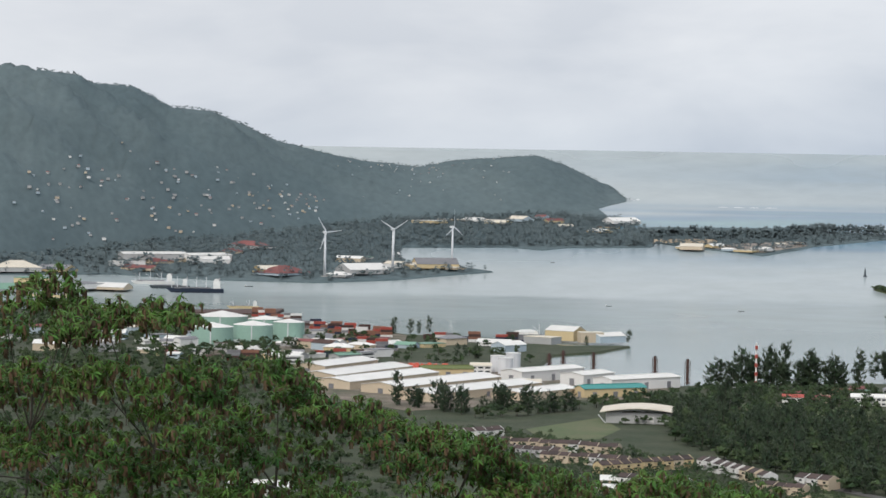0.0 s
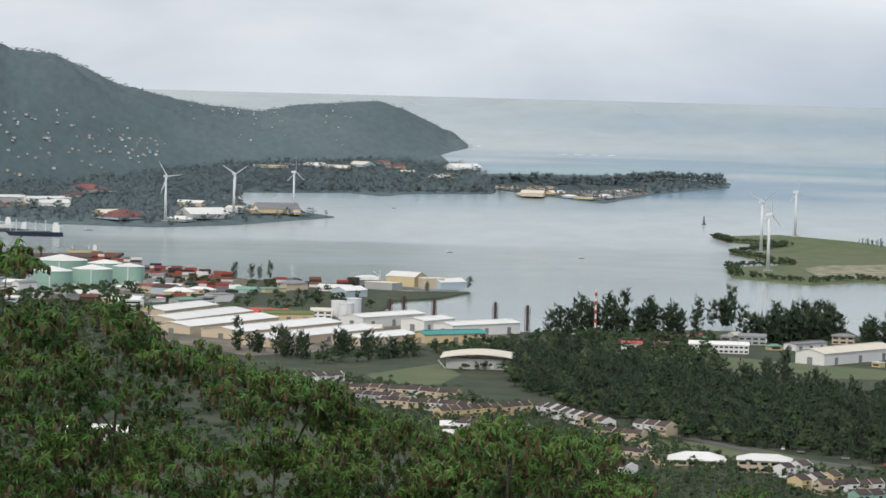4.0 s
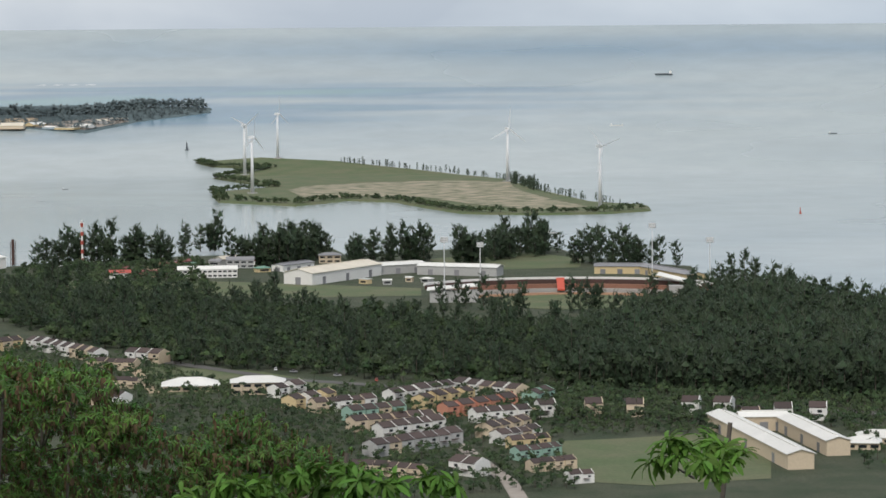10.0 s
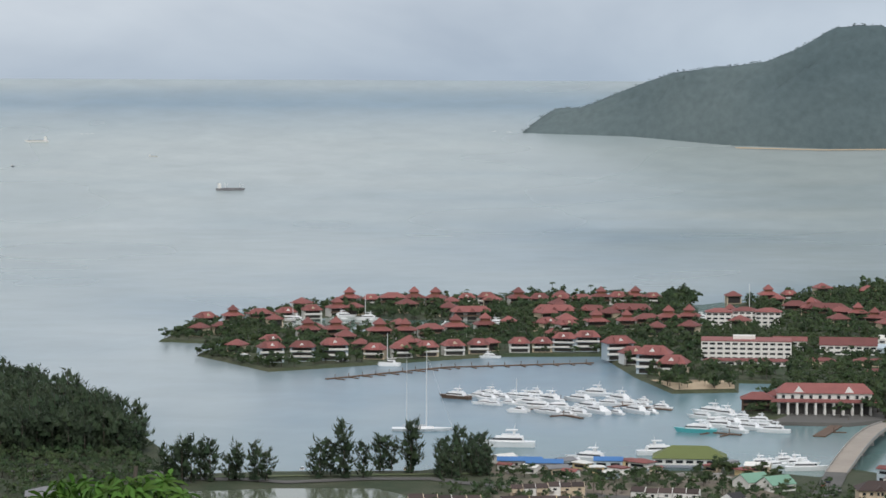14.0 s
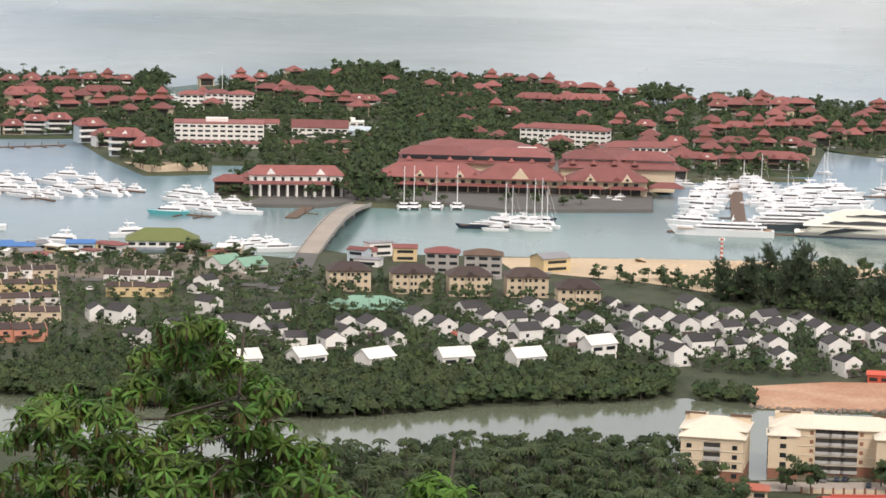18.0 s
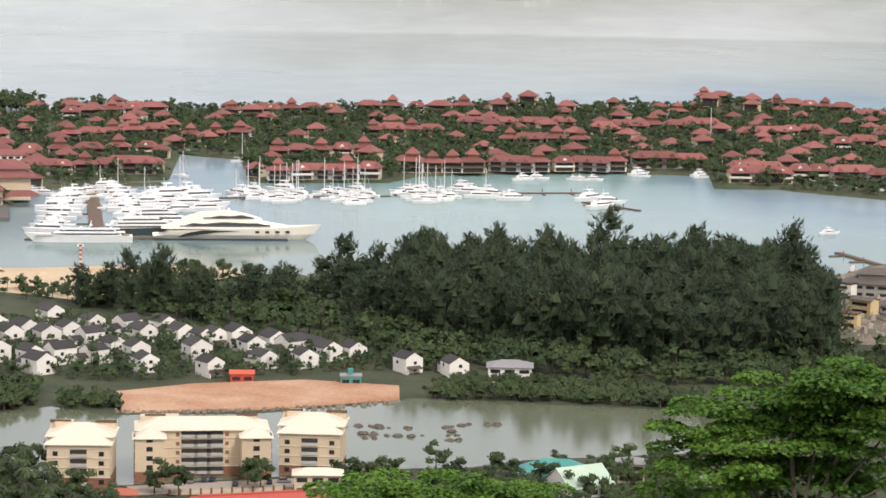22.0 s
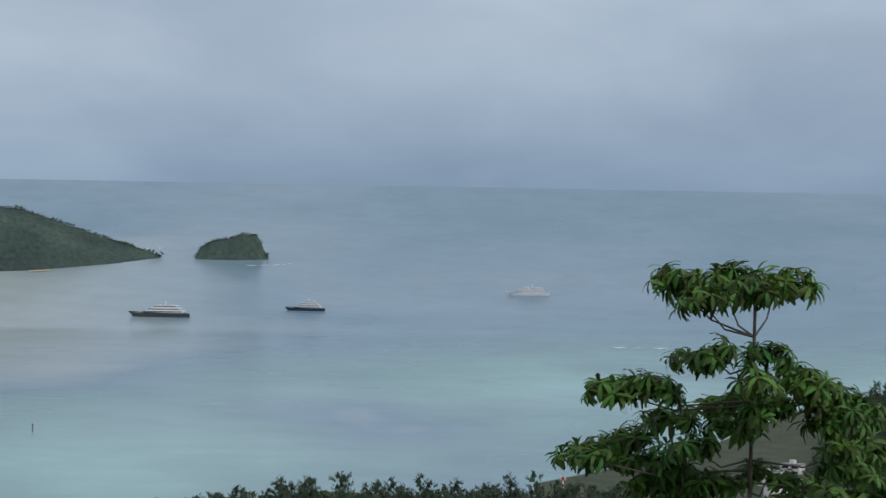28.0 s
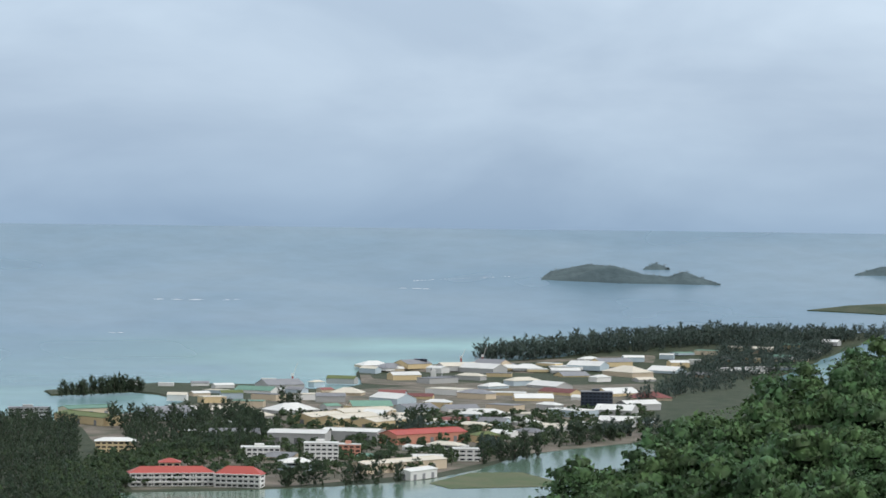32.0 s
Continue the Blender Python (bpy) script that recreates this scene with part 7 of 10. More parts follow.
def sleek_yacht(x, y, ln, turn, label):
    """A long low superyacht with one sweeping superstructure."""
    t = thing("superyacht", label, "superyacht")
    t.matrix_basis = spot(x, y, 0.0, facing(x, y, turn))
    b, h = ln * 0.15, ln * 0.068
    sides = ((-0.5, 0.36, 0.30, 0.0), (-0.44, 0.44, 0.42, 0.0), (-0.40, 0.46, 0.80, 0.0), (-0.15, 0.5, 0.95, 0.0), (0.1, 0.5, 1.02, 0.0), (0.28, 0.4, 1.12, 0.01), (0.4, 0.24, 1.2, 0.035), (0.47, 0.09, 1.27, 0.075), (0.5, 0.015, 1.3, 0.10))
    part("hull", Shape().loft([[(ln * u, -b * w, h * top), (ln * (u - back * 0.4), -b * w * 0.9, h * 0.45), (ln * (u - back), -b * w * 0.55, -0.3), (ln * (u - back), b * w * 0.55, -0.3), (ln * (u - back * 0.4), b * w * 0.9, h * 0.45), (ln * u, b * w, h * top)] for u, w, top, back in sides]), "creamhull", t)
    part("boot_stripe", Shape().box(-ln * 0.49, ln * 0.3, -b * 0.475, b * 0.475, -0.1, h * 0.09), "navyhull", t)

    def sweep(stations, w0, z0):
        return Shape().loft([[(ln * u, -b * w * w0, z0), (ln * u, b * w * w0, z0), (ln * u, b * w * 0.72 * w0, h * top), (ln * u, -b * w * 0.72 * w0, h * top)] for u, w, top in stations])

    part("deckhouse", sweep(((-0.45, 0.42, 1.1), (-0.36, 0.43, 1.55), (-0.2, 0.43, 1.85), (0.08, 0.4, 1.75), (0.24, 0.33, 1.35), (0.36, 0.2, 1.08)), 1.0, h * 0.98), "creamhull", t)
    part("upper_deck", sweep(((-0.33, 0.3, 1.85), (-0.22, 0.34, 2.35), (-0.05, 0.34, 2.5), (0.06, 0.3, 2.2), (0.15, 0.22, 1.8)), 1.0, h * 1.6), "creamhull", t)
    part("window_band", sweep(((-0.34, 0.432, 1.3), (-0.26, 0.432, 1.55), (-0.1, 0.432, 1.62), (0.1, 0.41, 1.52), (0.2, 0.37, 1.32)), 1.02, h * 1.22), "glass", t)
    part("window_band", sweep(((-0.2, 0.345, 2.0), (-0.1, 0.345, 2.2), (0.02, 0.33, 2.18), (0.1, 0.29, 1.95)), 1.02, h * 1.9), "glass", t)
    part("hull_window", Shape().add([(-ln * 0.36, -b * 0.508, h * 0.22), (-ln * 0.12, -b * 0.508, h * 0.7), (ln * 0.02, -b * 0.508, h * 0.82), (-ln * 0.2, -b * 0.508, h * 0.9), (-ln * 0.3, -b * 0.508, h * 0.62)], [(0, 1, 2, 3, 4)]), "glass", t)
    for k in range(4):
        px = ln * (0.12 + 0.06 * k)
        part("porthole", Shape().box(px - ln * 0.012, px + ln * 0.012, -b * 0.49 + k * 0.35, -b * 0.3, h * 0.66, h * 0.82), "glass", t)
    part("mast", Shape().tube((-ln * 0.1, 0, h * 2.4), (-ln * 0.12, 0, h * 3.1), ln * 0.008, ln * 0.003, 6), "gel", t)
    for sg in (-1, 1):
        part("radome", Shape().tube((-ln * 0.05, sg * b * 0.14, h * 2.4), (-ln * 0.05, sg * b * 0.14, h * 2.68), ln * 0.011, ln * 0.007, 8), "gel", t)


YACHTS = [motor_yacht(12), motor_yacht(16), motor_yacht(21), motor_yacht(26)]
CATS, SLOOPS = [catamaran(14, 22), catamaran(13, 0.1 + 19)], [sloop(13, 18), sloop(15, 22), sloop(14, 20, "navyhull")]


def moor(kinds, places, turn, spread=12.0):
    for x, y in places:
        put(random.choice(kinds), x, y, 0.0, facing(x, y, turn + random.uniform(-spread, spread)), random.uniform(0.95, 1.2))


# moorings north of the bridge
NORTH_DOCK = [(939, 1404), (936, 1389), (948, 1395), (956, 1391), (973, 1392), (935, 1335), (946, 1329), (949, 1317), (962, 1320), (1005, 1373), (982, 1328), (992, 1322), (997, 1313), (999, 1298), (984, 1228), (969, 1192), (983, 1196), (1009, 1251), (1007, 1217), (821, 1139), (830, 1138), (963, 1362), (979, 1353), (1000, 1341), (949, 1406), (946, 1386), (956, 1380), (991, 1249), (1007, 1261), (1011, 1237), (1009, 1329)]
moor(YACHTS[:3], NORTH_DOCK, 155, 25)
moor(YACHTS[1:3], [(897, 1079), (896, 1070), (912, 1079), (910, 1066), (904, 1054)], 20, 15)
put(motor_yacht(22, "timber", "brown wooden motor cruiser"), *(924, 1406), 0, facing(*(924, 1406), 150))
put(motor_yacht(24, "turqhull", "white and turquoise motor yacht"), *(949, 1201), 0, facing(*(949, 1201), 175))
put(motor_yacht(31, "gel", "long white passenger ferry"), *(826, 1207), 0, facing(*(826, 1207), 178))
put(motor_yacht(26, "gel", "white motor yacht at the near quay"), *(877, 1138), 0, facing(*(877, 1138), 10))
moor(YACHTS[:3], [(922, 1372), (924, 1365), (935, 1365), (941, 1361), (944, 1353), (928, 1317), (929, 1310), (932, 1301), (938, 1298), (954, 1301), (958, 1299), (961, 1291), (974, 1290), (982, 1285), (973, 1211), (985, 1215), (994, 1216), (994, 1204), (992, 1194), (967, 1214), (986, 1179)], 150, 25)
moor(CATS, [(918, 1329), (992, 1591), (1464, 1780), (1154, 1885), (1095, 1899)], 160)
moor(YACHTS[:2], [(1144, 1902), (1184, 1811), (1219, 1792), (930, 1683), (971, 1616), (1081, 1599)], 10, 30)
big = sloop(34, 44)
tagged(big, "long dark two-masted sailing yacht at anchor", "sailing yacht")
part("mast", Shape().tube((-9, 0, 1.5), (-9, 0, 42), 0.17, 0.1, 6), "steel", big)
big.matrix_basis = spot(*(824, 1286), 0, facing(*(824, 1286), 0))
# plaza quay
for x, y in [(1076, 1145), (1081, 1142), (1092, 1135), (1102, 1128)]:
    put(CATS[0], x, y, 0, facing(x, y, -90), 1.15)
moor(SLOOPS, [(1092, 1080), (1081, 1064), (1104, 1069), (1091, 1051), (1108, 1063), (1084, 1056)], 10, 20)
moor(YACHTS[1:3], [(1071, 1053), (1072, 1041), (1072, 1035), (1053, 1048), (1092, 1068), (1086, 1043), (1069, 1060)], 170, 20)
superyacht(*(1054, 1059), 30, "navyhull", 180, "navy-hulled motor ship beside the sailing boats", 2)
moor(YACHTS[:2], [(1207, 1105), (1217, 1105), (1203, 1095), (1312, 1143), (1303, 1127), (1200, 1110)], 10, 30)
# the large marina
LEFT_BERTHS = [(1294, 1098), (1274, 1086), (1257, 1073), (1240, 1061), (1224, 1049), (1208, 1037), (1192, 1026), (1178, 1014), (1162, 1004)]
RIGHT_BERTHS = [(1338, 1098), (1322, 1083), (1307, 1068), (1292, 1054), (1277, 1040), (1263, 1027), (1249, 1013), (1235, 1000), (1351, 1111), (1357, 1123)]
moor(YACHTS[1:], LEFT_BERTHS, 178, 5)
moor(YACHTS[1:], RIGHT_BERTHS, 2, 5)
moor(YACHTS[1:], [(1316, 1112), (1332, 1116), (1323, 1054), (1343, 1059), (1322, 1031), (1346, 1040), (1303, 1034), (1287, 1008), (1322, 1011), (1304, 1043), (1359, 1056), (1300, 999)], 8, 14)
for x, y in [(1097, 1904), (1149, 1911), (1154, 1885), (1219, 1792), (1436, 1745), (1387, 1753)]:
    put(YACHTS[2], x, y, 2.0, facing(x, y, random.choice((20, 170))), 1.0)
moor(SLOOPS, [(1337, 1098), (1340, 1079), (1310, 1090), (1268, 1048), (1370, 1075)], 10)
moor(YACHTS[1:], [(1302, 1106), (1284, 1092), (1266, 1079), (1248, 1067), (1230, 1055), (1330, 1090), (1314, 1075), (1300, 1060), (1284, 1046), (1270, 1033), (1256, 1020), (1318, 1046), (1336, 1066), (1290, 1024), (1276, 1012), (1312, 1022)], 4, 8)
superyacht(*(1143, 965), 58, "gel", 180, "long white motor yacht along the outer pier", 2)
superyacht(*(1214, 960), 64, "gel", 3, "white motor yacht with dark window bands", 4)
superyacht(*(1193, 954), 60, "greyhull", 3, "grey and white motor yacht", 3)
sleek_yacht(*(1208, 907), 92, 1, "very large champagne-coloured superyacht with sweeping windows")
for group in ([(1367, 1028), (1387, 1034), (1371, 1014), (1368, 1000), (1363, 987), (1387, 997), (1406, 1023)], [(1412, 993), (1397, 976), (1392, 964), (1387, 951), (1416, 965), (1432, 985)], [(1448, 957), (1437, 941), (1421, 922), (1446, 932), (1439, 921), (1471, 961)]):
    moor(SLOOPS[:2] + CATS, group, 20, 30)
    moor(YACHTS[1:3], [(x + 9, y + 4) for x, y in group], 160, 30)
moor(YACHTS[1:3], [(1492, 938), (1479, 924), (1466, 909), (1481, 912), (1477, 897), (1469, 887), (1502, 851), (1469, 824), (1493, 833), (1577, 945), (1587, 940), (1657, 901), (1680, 866)], 10, 40)
moor(YACHTS[:1], [(1598, 918), (1601, 914), (1607, 908), (1571, 1224)] + [(1672, 761), (1666, 744), (1662, 724), (1649, 895), (1671, 860), (1443, 660)], 10, 40)
moor(SLOOPS[:1], [(1545, 1157), (1440, 1127)] + [(1683, 645)], 0, 40)
moor(SLOOPS[:2], [(1380, 1020), (1396, 1006), (1408, 1010), (1404, 962), (1424, 976), (1430, 934), (1452, 946), (1462, 930), (1474, 912)], 20, 25)
moor(YACHTS[2:3], [(1628, 690), (1972, 996)], 5)
moor(CATS[:1], [(1915, 981)], 5)
for p in (*YACHTS, *CATS, *SLOOPS):
    drop(p)
# yachts at anchor in the lagoon
superyacht(*(3817, 1080), 88, "greyhull", 180, "grey-hulled superyacht at anchor", 3, tier=0.038)
superyacht(*(4119, 935), 62, "navyhull", 180, "dark-hulled superyacht at anchor", 4, tier=0.04)
superyacht(*(4916, 707), 80, "gel", 180, "white superyacht at anchor", 3, tier=0.035, band=0.2)


# ---- ships, buoys ----
def ship(x, y, ln, paint, turn, label, cranes=0):
    t = thing("ship", label, "ship")
    t.matrix_basis = spot(x, y, 0.0, facing(x, y, turn))
    b, h = ln * 0.15, ln * 0.07
    part("hull", hull(ln, b, h, 0.12, 0.95), paint, t)
    part("bridge", Shape().box(-ln * 0.44, -ln * 0.32, -b * 0.42, b * 0.42, h, h + ln * 0.13), "white", t)
    part("window_band", Shape().box(-ln * 0.325, -ln * 0.315, -b * 0.4, b * 0.4, h + ln * 0.1, h + ln * 0.118), "glass", t)
    part("funnel", Shape().tube((-ln * 0.42, 0, h + ln * 0.12), (-ln * 0.43, 0, h + ln * 0.18), ln * 0.02, ln * 0.016, 8), "greyroof", t)
    part("hatch", Shape().box(-ln * 0.28, ln * 0.36, -b * 0.36, b * 0.36, h, h + ln * 0.02), "greyroof", t)
    part("foremast", Shape().tube((ln * 0.4, 0, h), (ln * 0.4, 0, h + ln * 0.1), ln * 0.006, ln * 0.003, 6), "steel", t)
    for k in range(cranes):
        px = -ln * 0.2 + ln * 0.5 * k / max(1, cranes - 1)
        part("derrick", Shape().tube((px, 0, h), (px, 0, h + ln * 0.2), ln * 0.008, ln * 0.005, 6).tube((px, 0, h + ln * 0.07), (px + ln * 0.12, 0, h + ln * 0.17), ln * 0.005, ln * 0.003, 5).tube((px, -b * 0.2, h + ln * 0.15), (px, b * 0.2, h + ln * 0.15), ln * 0.004, ln * 0.004, 5), "steel", t)
    part("wheelhouse", Shape().box(-ln * 0.42, -ln * 0.34, -b * 0.34, b * 0.34, h + ln * 0.13, h + ln * 0.165), "white", t)
    return t


ship(*(3369, 10036), 70, "greyhull", 180, "low grey tanker lying at anchor")
ship(*(5434, 12457), 130, "white", 180, "pale cargo ship with deck cranes at anchor", 3)
ship(*(3521, 7663), 72, "white", 180, "white ship lying at anchor")
ship(*(2314, 4234), 52, "greyroof", 0, "pale grey patrol ship at anchor", 2)
ship(*(3141, 6147), 22, "white", 0, "small white ferry under way")
ship(*(2509, 5579), 16, "navyhull", 60, "small dark launch under way")
ship(*(1837, 4540), 16, "greyhull", 0, "small dark boat under way")
ship(*(1607, 5080), 18, "white", 0, "small white launch under way")
ship(*(1615, 5076), 14, "white", 180, "small launch under way")
ship(*(724, 2480), 12, "white", 0, "small white motor boat near the shore")
ship(*(-323, 3601), 75, "navyhull", 180, "dark-hulled purse seiner at the quay", 4)
ship(*(-399, 3801), 60, "white", 180, "white fishing vessel at the quay", 3)
ship(*(-365, 3689), 55, "greyhull", 180, "grey fishing vessel at the quay", 3)
ship(*(-236, 3268), 38, "yellow", 180, "orange-yellow work ship at the quay", 2)
ship(*(-92, 4805), 45, "white", 150, "white naval vessel by the spit", 2)
ship(*(117, 2818), 58, "white", 180, "white ship at the jetty", 2)
ship(*(188, 4724), 8, "greyhull", 0, "small dark boat on the harbour")
ship(*(207, 3428), 8, "greyhull", 0, "small dark boat on the harbour")
ship(*(365, 3364), 8, "greyhull", 0, "small dark boat on the harbour")
ship(*(-264, 3767), 12, "greyhull", 0, "small dark boat on the harbour")
ship(*(2582, 1067), 7, "navyhull", -10, "speedboat trailing a white wake")


def buoy(x, y, paint, label, h=7.0):
    t = thing("buoy", label, "buoy")
    t.matrix_basis = spot(x, y, 0.0, 0)
    part("float", Shape().tube((0, 0, -0.3), (0, 0, 1.2), h * 0.32, h * 0.26, 12), paint, t)
    part("tower", Shape().tube((0, 0, 1.2), (0, 0, h), h * 0.2, h * 0.08, 4), paint, t)
    part("light", Shape().tube((0, 0, h), (0, 0, h + 1.6), 0.6, 0.3, 6), paint, t)


buoy(*(1036, 2648), "redhull", "red channel buoy with lattice tower", 5.0)
buoy(*(670, 4380), "greyhull", "dark channel buoy with lattice tower", 12)
buoy(*(2464, 895), "redhull", "small red marker buoy", 2.0)
for q in ((2030, 673), (2033, 674)):
    t = thing("marker_pile", "dark timber marker pile standing in the lagoon", "pile")
    t.matrix_basis = spot(*q, 0)
    part("pile", Shape().tube((0, 0, -1), (0, 0, 5.5), 0.35, 0.35, 6), "timber", t)
    part("topmark", Shape().box(-0.5, 0.5, -0.5, 0.5, 5.5, 6.3), "rust", t)


# ---- wind turbines ----
def turbine(x, y, spin, yaw):
    t = thing("wind_turbine", "white three-bladed wind turbine on a tapered tower", "wind turbine", "wind turbines of the harbour")
    t.matrix_basis = spot(x, y, 2.0, facing(x, y, yaw))
    part("foundation", Shape().tube((0, 0, -2), (0, 0, 0.8), 7, 6, 16), "concrete", t)
    part("tower", Shape().tube((0, 0, 0), (0, 0, 64), 2.2, 1.25, 14), "steel", t, smooth=True)
    part("nacelle", Shape().loft([[(-1.5, 4.5, 63.6), (1.5, 4.5, 63.6), (1.3, 4.5, 66.6), (-1.3, 4.5, 66.6)], [(-1.7, 0, 63.4), (1.7, 0, 63.4), (1.5, 0, 67), (-1.5, 0, 67)], [(-1.1, -2.6, 64), (1.1, -2.6, 64), (1.0, -2.6, 66.2), (-1.0, -2.6, 66.2)]]), "steel", t)
    hub = part("hub", Shape().tube((0, -2.6, 65.1), (0, -4.4, 65.1), 1.2, 0.5, 10), "steel", t)
    for k in range(3):
        a = radians(spin + 120 * k)
        ux, uz = math.sin(a), math.cos(a)
        rings = []
        for r, c, th in ((1.0, 0.6, 0.5), (4.0, 1.15, 0.4), (14.0, 0.75, 0.22), (27.5, 0.22, 0.08)):
            cx, cz = ux * r, 65.1 + uz * r
            rings.append([(cx - uz * c, -3.4 - th, cz + ux * c), (cx + uz * c, -3.4, cz - ux * c), (cx + uz * c * 0.2, -3.4 + th, cz - ux * c * 0.2)])
        part("blade", Shape().loft(rings), "steel", hub)


for q, spin, yaw in (((-173, 4052), 85, 35), ((-77, 4248), 60, 30), ((15, 4420), 0, 55), ((561, 3169), 5, 60), ((622, 3569), 55, 40), ((749, 4013), 0, 60), ((903, 3293), 5, 30), ((864, 2783), 75, 45)):
    turbine(*q, spin, yaw)


# ---- roads, quays, open ground ----
def road(pts, wide, label, material="asphalt", z=2.1, name="road"):
    rings_l, rings_r = [], []
    z += 0.25
    for i, p in enumerate(pts):
        a, b = pts[max(0, i - 1)], pts[min(len(pts) - 1, i + 1)]
        d = Vector((b[0] - a[0], b[1] - a[1])).normalized()
        rings_l.append((p[0] - d.y * wide / 2, p[1] + d.x * wide / 2, z))
        rings_r.append((p[0] + d.y * wide / 2, p[1] - d.x * wide / 2, z))
    n = len(pts)
    s = Shape().add(rings_r + rings_l, [(i, i + 1, n + i + 1, n + i) for i in range(n - 1)])
    s.add([(x, y, z - 0.3) for x, y, z in rings_r + rings_l], [(n + i, n + i + 1, i + 1, i) for i in range(n - 1)])
    return tagged(part(name, s, material), label, name, kind="structure")


HIGHWAY = [(221, 1595), (251, 1536), (280, 1480), (307, 1456), (342, 1422)] + [(370, 1410), (431, 1347), (489, 1303), (534, 1262), (580, 1228), (618, 1206)] + [(608, 1183), (642, 1159), (654, 1141), (692, 1131), (720, 1114), (731, 1078)] + [(736, 1065), (758, 1024), (793, 984), (814, 961), (847, 975)]
road(HIGHWAY, 9, "dual carriageway along the foot of the plantation")
road([(847, 975), (874, 1001), (902, 1029)], 11, "grey approach road to the island bridge", z=2.2)
road([(812, 958), (817, 932), (769, 871), (718, 840), (665, 868)], 9, "estate street", z=2.14)
road([(312, 1226), (309, 1176), (306, 1116), (299, 1075)], 7, "pale estate street", "paving", z=2.14)
road([(206, 1557), (202, 1469), (202, 1445)], 6, "pale footpath across the grass", "sand", z=2.16)
road([(595, 1194), (755, 1114)], 5, "verge path beside the causeway", "grass", z=2.05)
road([(672, 546), (696, 526), (722, 503)], 14, "car park in front of the condominiums", "paving", z=2.12)
land("ground", [(357, 1222), (383, 1221), (431, 1224), (456, 1202), (415, 1094), (360, 1092), (330, 1114)], "grass", 2.1, "mown sports field", 0, "field")
land("ground", [(201, 1571), (228, 1553), (269, 1528), (303, 1452), (293, 1435), (236, 1440), (198, 1434)], "grass", 2.1, "mown school field", 0, "field")
land("ground", [(209, 2114), (308, 2099), (385, 2040), (474, 1972), (461, 1918), (365, 1933), (237, 2017)], "grass", 2.1, "grass fields behind the shore trees", 0, "field")
land("ground", [(539, 2221), (640, 2252), (661, 2175), (634, 2100), (529, 2105)], "grass", 2.1, "green lawn by the sea", 0, "lawn")
land("ground", [(59, 1893), (114, 1981), (125, 1903), (106, 1834), (68, 1821)], "grass", 2.1, "green park lawn", 0, "lawn")
land("ground", [(801, 658), (832, 645), (865, 616), (877, 580), (856, 566), (805, 598), (773, 632)], "redearth", 2.9, "bare red earth platform", 2.5, "earth")
land("ground", [(969, 965), (1023, 922), (1098, 855), (1100, 810), (1022, 812), (971, 815), (970, 841), (968, 868), (955, 900), (946, 929)], "sand", 2.15, "bare pale sand of a building site", 0, "sand")
land("ground", [(1079, 1412), (1098, 1402), (1122, 1380), (1093, 1344), (1057, 1358)], "sand", 2.3, "bare sandy quay under construction", 0, "sand")
land("ground", [(1250, 576), (1316, 579), (1365, 558), (1324, 497), (1345, 461), (1224, 430), (1105, 440), (1076, 492)], "yard", 2.1, "churned building site ground", 0, "site")
land("ground", [(-292, 3152), (-135, 2970), (-35, 2815), (-43, 2574), (-124, 2508), (-225, 2486)], "yard", 2.1, "paved container yard", 0, "yard")
land("ground", [(-115, 2334), (-31, 2474), (112, 2378), (189, 2253), (176, 2149), (95, 2101), (-24, 2009), (-96, 2124)], "yard", 2.1, "industrial yard between the sheds", 0, "yard")
land("ground", [(2694, -67), (2913, -168), (3123, -308), (3245, -421), (3691, -878), (2466, -588), (2314, -436), (2139, -336), (2028, -201), (2008, -92)], "yard", 2.1, "bare ground of the industrial estate", 0, "yard")
land("ground", [(2054, -316), (2141, -363), (2144, -404), (2074, -415), (2024, -403), (2010, -325)], "grass", 2.2, "grassy point in the lagoon", 0, "lawn")
land("ground", [(783, 1157), (821, 1075), (866, 1041), (825, 976), (708, 1047)], "yard", 2.1, "boatyard ground", 0, "yard")
land("ground", [(1902, 803), (1976, 809), (2015, 801), (2031, 831), (1961, 831)], "sand", 2.2, "pale beach at the island's tip", 0, "beach")
land("ground", [(-297, 4002), (-181, 3972), (-190, 4147), (-302, 4182)], "yard", 2.1, "scrap yard on the spit", 0, "yard")
land("ground", [(528, 5479), (612, 5281), (754, 5706), (753, 5977), (597, 5766)], "paving", 2.3, "paved quay of the far islet", 0, "quay")
land("ground", [(437, 5760), (573, 5789), (598, 6049), (453, 5979)], "sand", 2.3, "pale quay on the far shore", 0, "quay")
for pts, wide in (([(4213, 2412), (4530, 2377), (4970, 2256)], 3.5), ([(5034, 6198), (5102, 5902), (5384, 5857)], 2), ([(5493, 1834), (5600, 1820)], 3.5)):
    s = Shape()
    ps = [Vector(far(x, y, 1.0)[0]) for x, y in pts]
    for a, b in zip(ps, ps[1:]):
        o = Vector((a.x, a.y, 0)).normalized() * wide
        s.add([a - o, b - o, b + o + Vector((0, 0, 1.4)), a + o + Vector((0, 0, 1.4))], [(0, 1, 2, 3)])
    tagged(part("beach", s, "sand"), "pale sand beach below the wooded slope", "beach", kind="structure")


